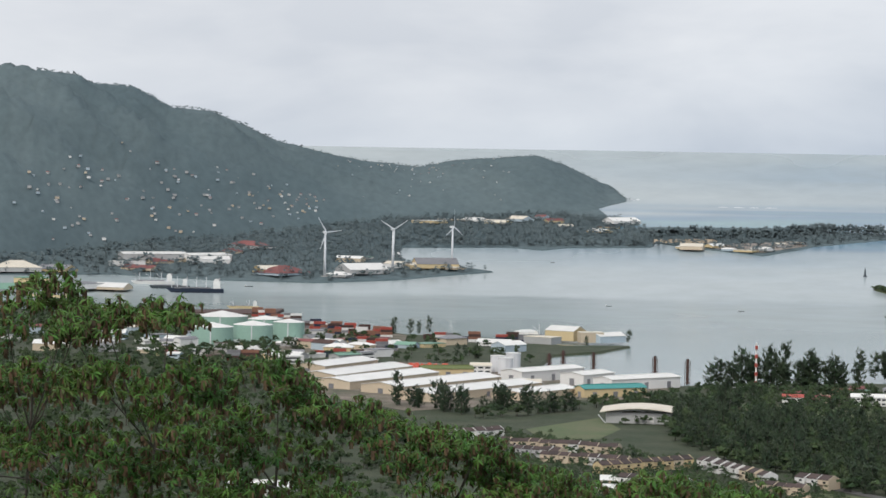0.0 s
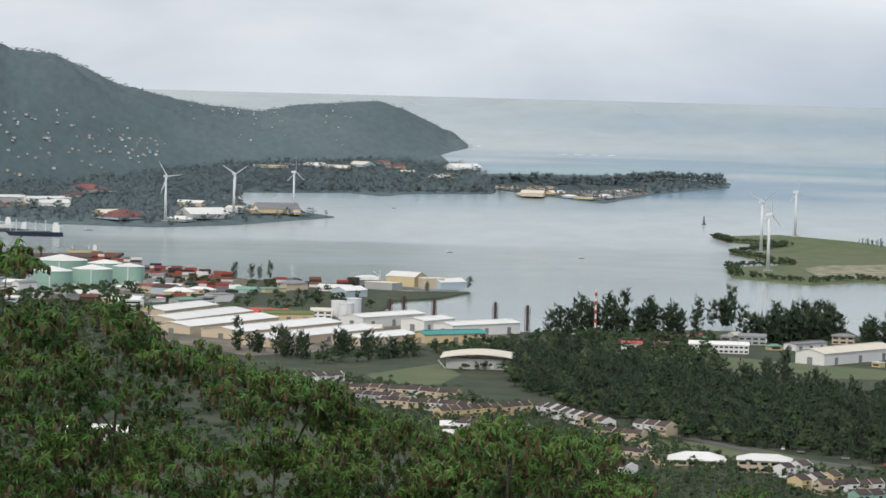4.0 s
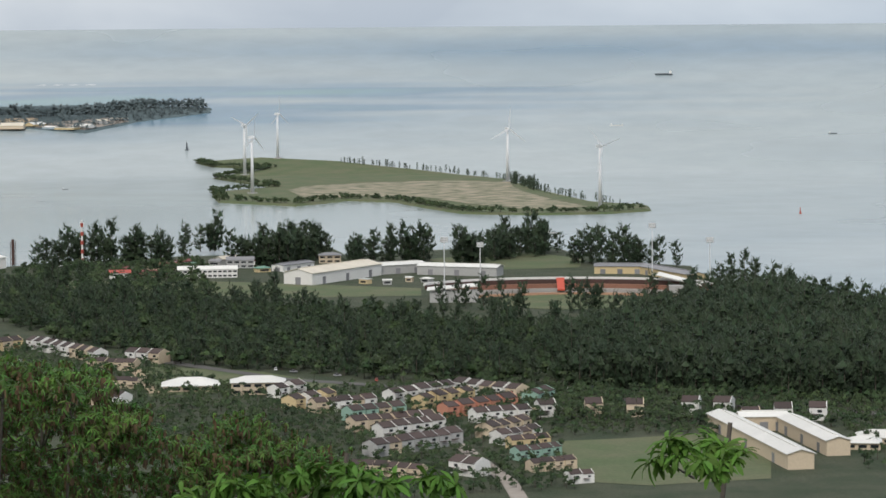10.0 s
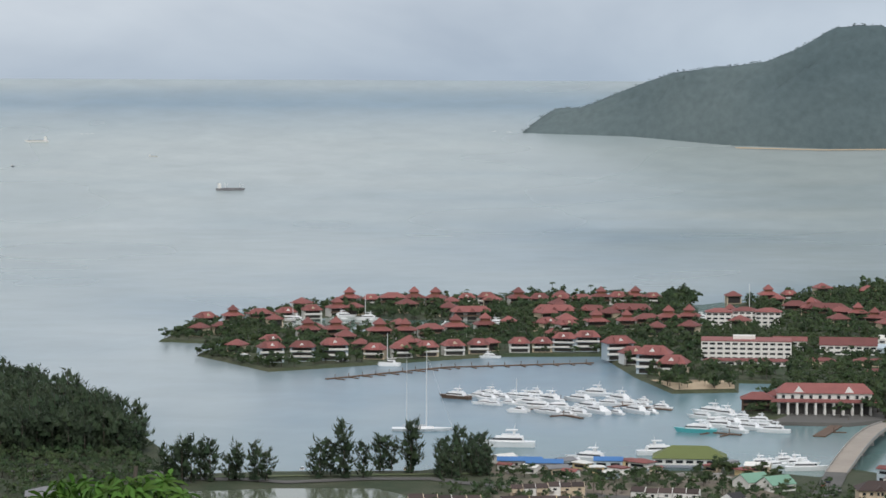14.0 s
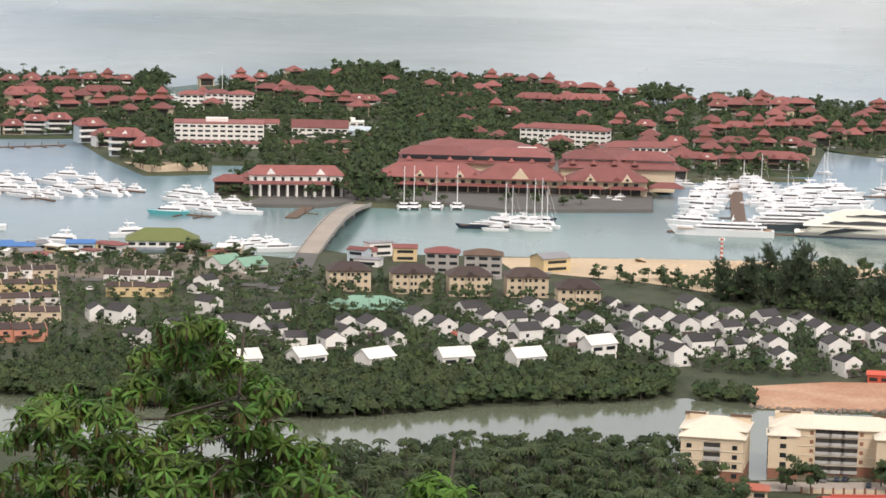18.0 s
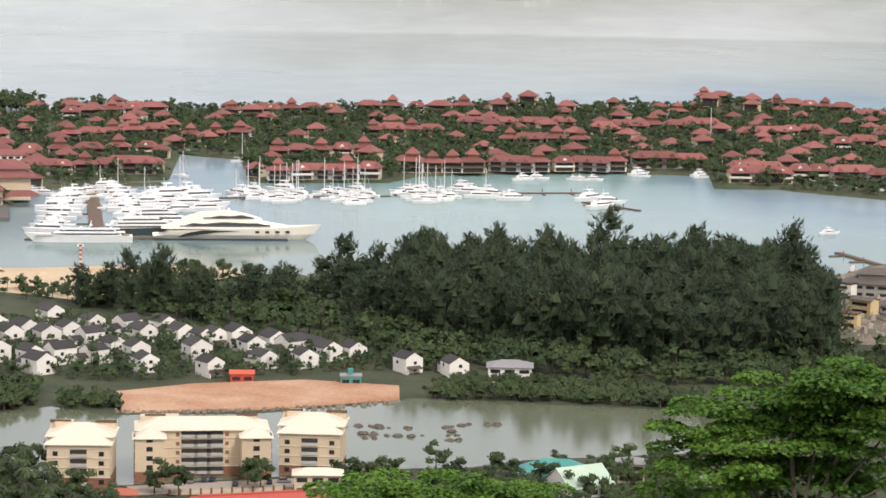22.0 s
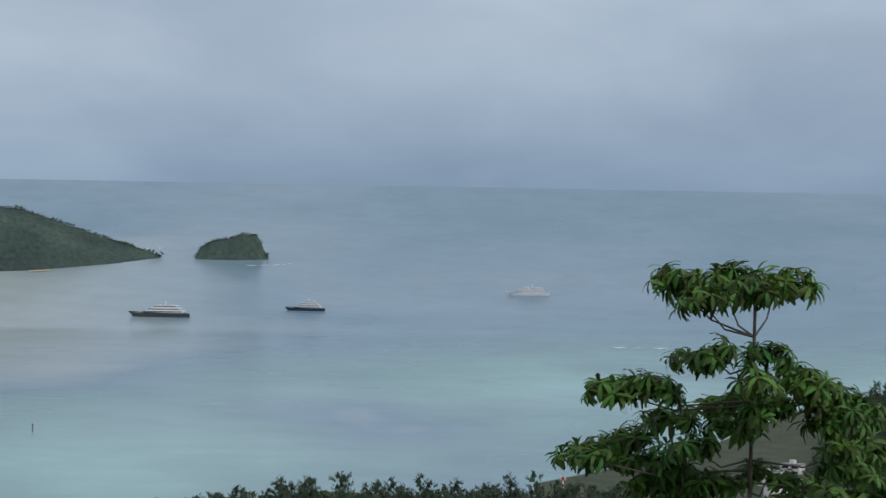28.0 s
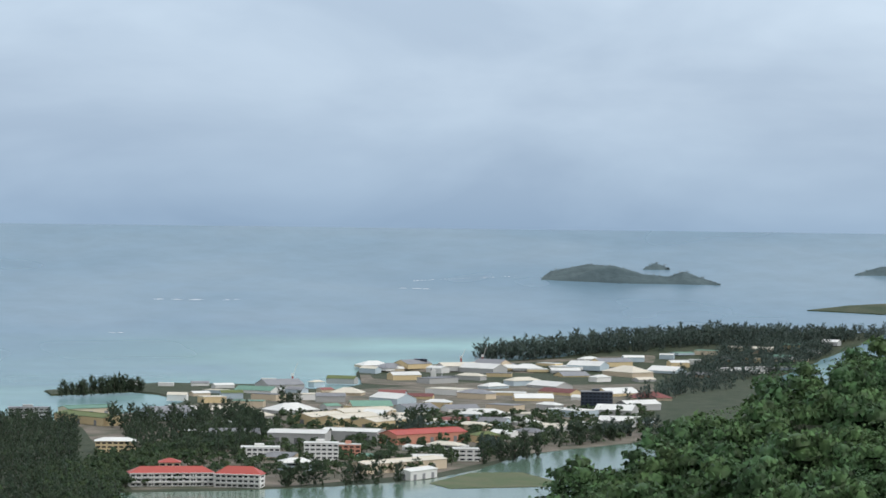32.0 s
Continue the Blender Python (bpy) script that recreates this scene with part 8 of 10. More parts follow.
def foam(pts, wide, label="white line of surf on the reef"):
    s = Shape()
    for a, b in zip(pts, pts[1:]):
        n = max(3, int(math.dist(a, b) / 45))
        for i in range(n):
            if random.random() < 0.25:
                continue
            u0, u1 = i / n, (i + random.uniform(0.6, 1.1)) / n
            w = wide * random.uniform(0.3, 1.0)
            o = Vector((a[0], a[1])).normalized() * w
            p, q = [(a[0] + (b[0] - a[0]) * u, a[1] + (b[1] - a[1]) * u) for u in (u0, u1)]
            m = ((p[0] + q[0]) / 2, (p[1] + q[1]) / 2)
            s.add([far(p[0], p[1], 0.3)[0], far(m[0] - o.x, m[1] - o.y, 0.3)[0], far(q[0], q[1], 0.3)[0], far(m[0] + o.x, m[1] + o.y, 0.3)[0]], [(0, 1, 2, 3)])
    tagged(part("surf", s, "foam"), label, "surf", kind="stuff")


foam([(728, 10906), (797, 10847)], 60)
foam([(950, 9629), (1169, 9611)], 40)
foam([(3360, 379), (3373, 305)], 10)
foam([(6245, 1560), (6398, 1508), (6619, 1510)], 22)
foam([(7504, 2193), (7701, 2167)], 30)
foam([(4949, -176), (4957, -207)], 14)
foam([(7162, -374), (7129, -553), (7274, -647)], 30)
foam([(8681, -1230), (8582, -1331)], 30)
foam([(9789, -1423), (10630, -1837), (10969, -2033)], 40)
foam([(4948, -180), (4952, -210)], 14)
foam([(5796, 8575), (5787, 8358)], 40)
foam([(7719, 5530), (7780, 5362)], 40)
foam([(9506, 6135), (9979, 6240)], 40)
foam([(4103, 8630), (4265, 8786)], 25, "white wake of a passing boat")
foam([(2672, 1159), (2598, 1074)], 3.5, "white wake of a speedboat")
foam([(7493, 2181), (7561, 2127)], 30)

s = Shape()
for x, y in lane([(959, 943), (1008, 909), (1055, 857), (1088, 819)], 16, 12):
    r = random.uniform(2, 7)
    s.tube((x, y, 2.1), (x + random.uniform(-1, 1), y, 2.1 + r * 0.42), r, r * 0.25, 9)
tagged(part("sand_mound", s, "sand"), "heaps of pale sand on the building site", "sand heaps", kind="stuff")
s = Shape()
for x, y in lane([(887, 979), (910, 924), (962, 901)], 14, 14) + lane([(765, 1120), (818, 1070), (858, 1024)], 7, 6):
    w = random.uniform(0.8, 2.2)
    s.box(x - w, x + w, y - w * 0.6, y + w * 0.6, 2.1, 2.1 + w)
tagged(part("site_clutter", s, "concrete"), "crates and builders' clutter on the yards", "clutter", kind="stuff")
# island bridge
def bridge():
    t = thing("road_bridge", "grey concrete arched road bridge to the marina island", "bridge")
    a, b = Vector((899, 1026)).to_3d(), Vector((1060, 1163)).to_3d()
    d = (b - a)
    ln = d.length
    o = Vector((-d.y, d.x, 0)).normalized()
    n = 14
    s, rail_l, rail_r = Shape(), Shape(), Shape()
    rings, rl, rr = [], [], []
    for i in range(n + 1):
        u = i / n
        c = a + d * u + Vector((0, 0, 2.2 + 5.5 * math.sin(math.pi * u)))
        rings.append([c - o * 5.5, c + o * 5.5, c + o * 5.5 - Vector((0, 0, 1.1)), c - o * 5.5 - Vector((0, 0, 1.1))])
        for lst, k in ((rl, -5.4), (rr, 5.4)):
            e = c + o * k
            lst.append([e - o * 0.12, e + o * 0.12, e + o * 0.12 + Vector((0, 0, 1.0)), e - o * 0.12 + Vector((0, 0, 1.0))])
    part("deck", s.loft(rings), "paving", t)
    part("parapet", rail_l.loft(rl), "concrete", t)
    part("parapet", rail_r.loft(rr), "concrete", t)
    for u in (0.2, 0.4, 0.6, 0.8):
        c = a + d * u
        h = 2.2 + 5.5 * math.sin(math.pi * u) - 1.0
        part("pier", Shape().tube((c.x, c.y, -2), (c.x, c.y, h), 1.5, 1.3, 10), "concrete", t)


bridge()
# floating docks
def dock(a, b, fingers, label="dark floating dock with finger berths", wide=2.6, reach=11):
    t = thing("floating_dock", label, "dock")
    ln = math.dist(a, b)
    t.matrix_basis = spot(a[0], a[1], 0, math.degrees(math.atan2(b[1] - a[1], b[0] - a[0])))
    part("walkway", Shape().box(0, ln, -wide / 2, wide / 2, -0.3, 0.7), "timber", t)
    for i in range(fingers):
        x = ln * (i + 0.5) / fingers
        part("finger", Shape().box(x - 0.6, x + 0.6, -reach, -wide / 2, -0.2, 0.6), "timber", t)
        part("pile", Shape().tube((x, -wide / 2 - 0.4, -1), (x, -wide / 2 - 0.4, 3.2), 0.22, 0.22, 6), "timber", t)


dock((911, 1538), (1018, 1560), 9)
dock((1018, 1560), (1121, 1532), 9)
dock((973, 1377), (1000, 1288), 4)
dock((935, 1352), (931, 1283), 2)
dock((953, 1201), (962, 1177), 2)
dock((1333, 1115), (1190, 991), 4, wide=8)
dock((1131, 993), (1178, 941), 2, wide=4)
dock((1357, 1033), (1436, 958), 4)
dock((1495, 915), (1533, 873), 3)
dock((1487, 848), (1471, 799), 2)
dock((995, 1150), (1064, 1204), 2, wide=7)
dock((1647, 658), (1683, 625), 1)
dock((1742, 636), (1725, 610), 0)
dock((1369, 621), (1339, 584), 2, wide=4)


# ---- industry and port ----
for a, b, w, h in (((-101, 2246), (-40, 2354), 36, 6.5), ((-87, 2186), (-17, 2295), 36, 6.5), ((-47, 2148), (34, 2261), 38, 6.5), ((-21, 2090), (66, 2209), 36, 6.5), ((51, 2112), (96, 2169), 30, 6), ((-113, 2334), (-70, 2415), 34, 6.5)):
    shed("shed", a, b, w, h, "cream", "whiteroof", "long tan-walled shed with white sheet roof", 0.07)
for a, b in (((58, 2276), (112, 2332)), ((107, 2253), (134, 2285)), ((130, 2215), (188, 2258))):
    shed("shed", a, b, 24, 9, "white", "whiteroof", "long white waterfront shed", 0.08)
shed("shed", (108, 2146), (158, 2170), 16, 7, "yellow", "tealroof", "two-storey cream office with green sheet roof", 0.16)
shed("shed", (-17, 2318), (26, 2326), 16, 7, "yellow", "oliveroof", "yellow-walled shed with yellow-green roof", 0.14)
shed("shed", (-96, 2461), (-77, 2478), 14, 6, "greywall", "greenroof", "shed with dull green roof", 0.12)
block(**at((34, 2363)), w=18, d=12, storeys=2, wall="white", roof="creamroof", label="small white works building", kind="gable")
block(**at((68, 2204)), w=24, d=12, storeys=2, wall="yellow", roof="creamroof", label="small yellow works building", kind="gable")
block(**at((75, 2155)), w=14, d=10, storeys=1, wall="white", roof="tealroof", label="small works hut with green roof", kind="gable")


def hangar():
    t = thing("sports_hall", "hall under one broad curved cream roof", "hall")
    x, y = (140, 1953)
    t.matrix_basis = spot(x, y, 2.0, facing(x, y, -4))
    part("wall", Shape().box(-22, 24, -9, 12, 0, 7.5), "greywall", t)
    rings = []
    for i in range(9):
        u = i / 8
        px, pz = -26 + 54 * u, 8.2 + 5.0 * math.sin(math.pi * (0.12 + 0.72 * u)) - 2.5
        rings.append([(px, -13, pz), (px, 15, pz + 1.5), (px, 15, pz + 2.0), (px, -13, pz + 0.6)])
    part("roof", Shape().loft(rings), "creamroof", t)
    part("door", Shape().box(6, 12, -9.15, -8.9, 0, 5), "white", t)
    part("ramp_rail", Shape().tube((-27, -13, 6), (-22, -11, 0), 0.4, 0.4, 6), "steel", t)


hangar()


def tank(x, y, dia, h, paint, label, dome=0.1):
    t = thing("storage_tank", label, "tank", "storage tanks")
    t.matrix_basis = spot(x, y, 2.0, 0)
    r = dia / 2
    part("shell", Shape().tube((0, 0, 0), (0, 0, h), r, r, 40), paint, t, smooth=False)
    part("roof", Shape().tube((0, 0, h), (0, 0, h + dia * dome), r + 0.25, 0.4, 40), "whiteroof", t)
    part("ladder", Shape().box(-0.5, 0.5, -r - 0.7, -r, 0, h + 1), "steel", t)
    part("rim", Shape().tube((0, 0, h - 0.5), (0, 0, h - 0.1), r + 0.3, r + 0.3, 40), paint, t)


for q, dia in (((-222, 2788), 52), ((-218, 2622), 40), ((-182, 2660), 38), ((-176, 2749), 34), ((-150, 2707), 31)):
    tank(*q, dia, 19, "tank", "large pale green fuel tank with white roof")
for q in ((49, 2378), (63, 2411), (55, 2355)):
    tank(*q, 13, 14, "steel", "pale grey storage silo", 0.05)
tank(*(-387, 2992), 18, 12, "tealroof", "teal storage tank by the quay", 0.05)
tank(*(-376, 3025), 18, 12, "steel", "white storage tank by the quay", 0.05)
for q, h in (((94, 2399), 17), ((106, 2395), 20), ((130, 2353), 22), ((181, 2334), 21), ((206, 2305), 21)):
    t = thing("pile_tower", "dark rusty lattice leg of a barge standing in the bay", "pile", "rusty legs in the bay")
    t.matrix_basis = spot(*q, 0, 0)
    part("column", Shape().tube((0, 0, -1), (0, 0, h), 1.3, 1.3, 10), "rust", t)
    for k in range(6):
        part("brace", Shape().box(-2.2, 2.2, -0.3, 0.3, 1 + h * k / 6.5, 1.4 + h * k / 6.5), "rust", t)
    for sg in (-1, 1):
        part("guide", Shape().tube((sg * 2.2, 0, 0), (sg * 2.2, 0, h * 0.94), 0.25, 0.25, 5), "rust", t)

# container stacks
BOX = [Shape().box(-6.1, 6.1, -1.22, 1.22, 0, 2.6) for _ in range(1)][0]
PAINTS = ("brick", "rust", "greyroof", "navyhull", "white", "redhull", "brick")
BOX_MESH = {p: part("container", BOX, p) for p in set(PAINTS)}
for a, b, n in (((-144, 2912), (-52, 2778), 12), ((-130, 2861), (-69, 2758), 8), ((-210, 3089), (-156, 3022), 7), ((-88, 2659), (-43, 2595), 5), ((-18, 2769), (38, 2734), 5), ((55, 2738), (95, 2747), 4), ((-188, 2442), (-156, 2448), 4), ((-114, 2524), (-72, 2505), 5)):
    for k, (x, y) in enumerate(along(a, b, n)[0]):
        t = thing("container_stack", "stack of red, brown and grey shipping containers", "containers", "container stacks in the port")
        t.matrix_basis = spot(x, y, 2.0, facing(x, y, random.choice((-8, 4, 10))))
        for j in range(random.randint(2, 4)):
            o = BOX_MESH[random.choice(PAINTS)].copy()
            scene.collection.objects.link(o)
            o.parent = t
            o.location = (random.uniform(-0.3, 0.3), random.uniform(-0.2, 0.2), 2.62 * j)
for o in BOX_MESH.values():
    bpy.data.objects.remove(o)
s = Shape()
for k in range(40):
    x, y, r = random.uniform(-26, 26), random.uniform(-8, 8), random.uniform(2, 5)
    s.tube((x, y, 0), (x + random.uniform(-1, 1), y, r * 0.9), r, r * 0.3, 7)
ob = part("net_pile", s, "orange")
ob.matrix_basis = spot(*(-16, 2401), 2.1, facing(*(-16, 2401)))
tagged(ob, "heap of bright red-orange fishing nets", "nets", kind="stuff")
COL = ("white", "cream", "greywall", "yellow", "bluewall")
RF = ("whiteroof", "greyroof", "creamroof", "whiteroof", "greenroof", "redroof")


def works(places, wmin, wmax, label, group, storeys=(1, 2), roofs=RF):
    for x, y in places:
        w = random.uniform(wmin, wmax)
        block(x, y, w, w * random.uniform(0.42, 0.75), random.choice(storeys), random.choice(COL), random.choice(roofs), label, random.choice((-42, -30, -12, 8, 26, 40)) + random.uniform(-6, 6), random.choice(("gable", "gable", "flat", "hip")), "works_building", group, bays=1)


works([(-109, 2654), (-89, 2705), (-68, 2726), (-127, 2620), (-95, 2555), (-75, 2588), (-50, 2652), (-123, 2713), (-155, 2515), (-133, 2492), (-33, 2641), (-12, 2661), (52, 2690), (64, 2618), (10, 2696), (-183, 2543)], 14, 34, "pale port building with sheet roof", "port buildings")
works([(-417, 2676), (-408, 2760), (-372, 2703), (-361, 2788), (-321, 2699), (-309, 2784), (-275, 2678), (-270, 2793), (-360, 2540), (-312, 2536), (-269, 2525), (-239, 2581), (-400, 3039), (-344, 2993)], 14, 30, "pale building of the waterside quarter", "port buildings", (1, 2, 3))
works([(84, 2761), (125, 2786), (100, 2732), (149, 2759), (166, 2763)], 18, 36, "cream quay building with sheet roof", "port buildings", (2, 3), ("creamroof", "whiteroof"))
works([(-493, 4310), (-454, 4409), (-415, 4467), (-376, 4439), (-455, 4165), (-372, 4866), (-358, 5089), (-318, 5107), (-148, 4710), (-153, 4569), (-75, 4384), (-39, 4356), (-122, 4171), (-152, 4052), (-256, 4124), (-237, 4094), (6, 4373), (-49, 4477), (-12, 4407), (-571, 4085), (-627, 4065), (-555, 3750), (-477, 3624), (-431, 3610), (-551, 3530), (-484, 3416)], 26, 70, "pale harbour shed across the water", "harbour sheds")
works([(81, 7208), (137, 7028), (201, 7280), (23, 7283), (270, 7550), (300, 6821), (361, 6403), (465, 7219), (-35, 6979), (403, 6783), (286, 7167)], 26, 90, "pink and white housing block on the far shore", "far shore housing", (1, 2), ("redroof", "creamroof", "whiteroof"))
works([(556, 5372), (584, 5326), (625, 5402), (684, 5610), (475, 5456), (487, 5401), (747, 5835), (546, 5549)], 20, 45, "pale quay building on the far islet", "islet buildings", (1, 2), ("whiteroof", "creamroof"))
shed("shed", (-520, 4456), (-420, 4490), 44, 13, "greywall", "whiteroof", "very long white harbour shed", 0.06)
shed("shed", (-420, 4490), (-357, 4535), 40, 11, "white", "whiteroof", "long white harbour shed", 0.06)
land("ground", [(-310, 3130), (-190, 3120), (-185, 3225), (-300, 3170)], "rust", 3.2, "dark bare quay beside the fuel tanks", 1.5, "quay")
PORT_LOTS = [q for q in scatter([(-300, 2640), (-160, 2900), (-30, 2750), (60, 2700), (80, 2480), (40, 2400), (-60, 2470), (-190, 2400), (-290, 2440)], 46) if min(math.dist(q, b[:2]) for b in BLOCKS) > 20]
works(PORT_LOTS[:34], 9, 24, "small pale port building with sheet roof", "port buildings", (1, 1, 2), ("whiteroof", "greyroof", "redroof", "greyroof", "whiteroof", "rust"))
shed("shed", (-114, 1502), (-80, 1494), 26, 7, "white", "whiteroof", "broad shed with pale sheet roof below the trees", 0.12)
# works and offices behind the shore trees
block(**at((338, 2114)), w=46, d=12, storeys=2, wall="white", roof="whiteroof", label="long white two-storey office with balconies", kind="gable", bays=12)
block(**at((269, 2105)), w=16, d=10, storeys=2, wall="white", roof="brightred", label="small fire-station-like building with red roof", kind="gable")
block(**at((277, 2174)), w=14, d=10, storeys=1, wall="white", roof="redroof", label="small building with red roof", kind="gable")
block(**at((298, 2130)), w=24, d=12, storeys=1, wall="cream", roof="redroof", label="cream building with dark red gabled roof", kind="gable")
block(**at((316, 2200)), w=26, d=12, storeys=1, wall="cream", roof="redroof", label="long building with dark red roof", kind="gable")
shed("shed", (393, 2030), (461, 2096), 26, 9, "white", "creamroof", "white hangar with cream sheet roof", 0.12)
shed("shed", (459, 2096), (507, 2109), 16, 7, "greywall", "whiteroof", "long shed with white roof", 0.1)
shed("shed", (502, 2089), (556, 2052), 16, 7, "greywall", "whiteroof", "long shed with white roof", 0.1)
shed("shed", (399, 2146), (429, 2172), 12, 5, "white", "greyroof", "low pale shed", 0.1)
block(**at((377, 2191)), w=22, d=12, storeys=2, wall="greywall", roof="greyroof", label="grey works building", kind="gable")
block(**at((455, 2212)), w=18, d=10, storeys=2, wall="cream", roof="greyroof", label="cream house by the shore", kind="hip")
shed("shed", (632, 2050), (669, 2035), 14, 6, "yellow", "greyroof", "long yellow-walled building with grey roof", 0.12)
shed("shed", (669, 2035), (681, 1949), 14, 6, "yellow", "greyroof", "long yellow-walled building with grey roof", 0.12)
works([(342, 2207), (363, 2220), (387, 2147), (412, 2218), (337, 2229), (391, 2221), (377, 2245)], 10, 22, "low works building by the shore", "shore works", (1,))
works([(443, 2022), (457, 2010), (478, 2026), (489, 2015)], 5, 9, "small white tent or kiosk", "kiosks", (1,), ("whiteroof",))
road([(227, 2224), (271, 2261), (267, 2273)], 2, "white boundary wall by the trees", "white", 4.0, "wall")


def stadium():
    t = thing("stadium", "open stadium with curved grey stands and running track", "stadium")
    x, y = (558, 1870)
    t.matrix_basis = spot(x, y, 2.0, facing(x, y))
    for k, (r, z, m) in enumerate(((82, 1.5, "redearth"), (90, 4.0, "concrete"), (96, 7.0, "brick"), (102, 10.0, "rust"))):
        s, rings = Shape(), []
        for i in range(25):
            a = radians(18 + 144 * i / 24)
            c, q = math.cos(a), math.sin(a) * 0.62
            rings.append([(c * r, q * r - 30, z - 3), (c * (r + 6), q * (r + 6) - 30, z - 3), (c * (r + 6), q * (r + 6) - 30, z), (c * r, q * r - 30, z)])
        part("tier", s.loft(rings), m, t)
    part("rim", Shape().loft([[(math.cos(radians(a)) * r, math.sin(radians(a)) * r * 0.62 - 30, z) for r, z in ((107, 9.5), (109, 9.5), (109, 11.5), (107, 11.5))] for a in range(18, 163, 6)]), "white", t)
    part("aisle", Shape().add([(-9, 20.5, 4.2), (-3, 20.5, 4.2), (-4, 34, 11.2), (-10, 34, 11.2), (-9, 20.5, 3), (-3, 20.5, 3), (-4, 34, 3), (-10, 34, 3)], [(0, 1, 2, 3), (4, 7, 6, 5), (0, 4, 5, 1), (2, 6, 7, 3)]), "orange", t)
    part("pitch", Shape().tube((0, -30, 0.1), (0, -30, 0.3), 52, 52, 36), "grass", t)
    part("stand_roof", Shape().add([(60, 16, 15), (92, -6, 9), (96, -1, 10), (64, 24, 16), (60, 16, 14.4), (92, -6, 8.4), (96, -1, 9.4), (64, 24, 15.4)], [(0, 1, 2, 3), (4, 7, 6, 5), (0, 4, 5, 1), (1, 5, 6, 2), (2, 6, 7, 3), (3, 7, 4, 0)]), "whiteroof", t)
    part("stand_roof", Shape().add([(-100, -34, 9), (-62, -34, 12), (-66, -24, 13), (-100, -22, 10), (-100, -34, 8.4), (-62, -34, 11.4), (-66, -24, 12.4), (-100, -22, 9.4)], [(0, 1, 2, 3), (4, 7, 6, 5), (0, 4, 5, 1), (1, 5, 6, 2), (2, 6, 7, 3), (3, 7, 4, 0)]), "whiteroof", t)
    part("stand_wall", Shape().box(-98, -64, -32, -24, 0, 8.4), "greywall", t)
    part("stand_wall", Shape().box(70, 90, -4, 6, 0, 8.4), "greywall", t)


stadium()


def mast(x, y, h, label, head=True, paint="steel", name="floodlight_mast", r=0.45):
    t = thing(name, label, "mast")
    t.matrix_basis = spot(x, y, 2.0, facing(x, y))
    part("pole", Shape().tube((0, 0, 0), (0, 0, h), r, r * 0.6, 8), paint, t)
    if head:
        part("lamp_frame", Shape().box(-2.6, 2.6, -0.2, 0.2, h - 2.6, h + 1.2), "greywall", t)
        for k in range(3):
            part("lamp", Shape().box(-2.4, 2.4, -0.5, -0.2, h - 2.2 + 1.2 * k, h - 1.5 + 1.2 * k), "steel", t)
    else:
        for k in range(5):
            part("band", Shape().tube((0, 0, h * (0.1 + 0.19 * k)), (0, 0, h * (0.18 + 0.19 * k)), r * 1.5, r * 1.4, 8), "redhull", t)
        part("antenna", Shape().box(-1.6, 1.6, -0.3, 0.3, h * 0.85, h * 0.95), "steel", t)


for q, h in (((461, 1849), 46), ((647, 1954), 44), ((641, 1809), 44), ((537, 2040), 26)):
    mast(*q, h, "tall grey floodlight mast of the stadium")
mast(*(256, 2241), 38, "red and white lattice radio mast", False, "white", "radio_mast", 0.9)
mast(*(1632, 211), 22, "pale cylindrical phone mast", False, "steel", "phone_mast", 0.6)
mast(*(1058, 892), 12, "small red and white harbour mast", False, "white", "harbour_mast", 0.6)

# building site on the shore
SITE = "half-built house with grey hipped roof on the building site"
for q, w, st in (((1224, 533), 34, 2), ((1277, 504), 20, 2), ((1183, 503), 20, 1), ((1172, 480), 18, 1), ((1279, 486), 14, 1), ((1155, 464), 16, 1)):
    t = block(*q, w, w * 0.55, st, "concrete", "siteroof", SITE, random.uniform(-14, 14), "hip", "house", "building site houses", rise=4.0)
    if st == 2:
        part("upper_wall", Shape().box(-w * 0.28, w * 0.28, -w * 0.14, w * 0.14, 8.0, 10.8), "concrete", t)
        part("upper_roof", Shape().hip(-w * 0.28, w * 0.28, -w * 0.14, w * 0.14, 10.8, 2.6, 1.2), "siteroof", t)
works([(1210, 546), (1166, 515), (1160, 495), (1183, 491), (1151, 473), (1187, 472), (1237, 476), (1293, 480), (1319, 478), (1145, 459), (1124, 503), (1212, 512), (1188, 454)], 7, 16, "small unfinished building on the site", "building site houses", (1, 2), ("siteroof", "brownroof", "timber", "siteroof"))
s = Shape()
for x, y in scatter([(1256, 570), (1316, 575), (1355, 552), (1315, 497), (1224, 440), (1115, 450), (1086, 492)], 6.5, 0.75):
    w, h, q = random.uniform(0.5, 2.4), random.uniform(0.4, 2.2), random.uniform(0, 3)
    s.add([(x + math.cos(q + k * 1.571) * w * g, y + math.sin(q + k * 1.571) * w * g * 0.7, z) for g, z in ((1, 2.0), (random.uniform(0.2, 1), 2.1 + h)) for k in range(4)], [(0, 1, 5, 4), (1, 2, 6, 5), (2, 3, 7, 6), (3, 0, 4, 7), (4, 5, 6, 7)])
tagged(part("site_clutter", s, "paving"), "heaps of rubble, timber and blocks over the building site", "clutter", kind="stuff")
ship(*(1303, 575), 18, "redhull", 0, "red and white dredger at the site pier")
s = Shape().tube((0, 0, 0), (0, 0, 6), 16, 4, 14)
ob = part("sand_mound", s, "sand")
ob.matrix_basis = spot(*(1300, 539), 1.9, 0)
tagged(ob, "heap of pale dredged sand", "sand heap")
t = thing("crane", "yellow site crane with raised jib", "crane")
t.matrix_basis = spot(*(1349, 467), 2.0, facing(*(1349, 467)))
part("tower", Shape().box(-0.5, 0.5, -0.5, 0.5, 0, 14), "yellow", t)
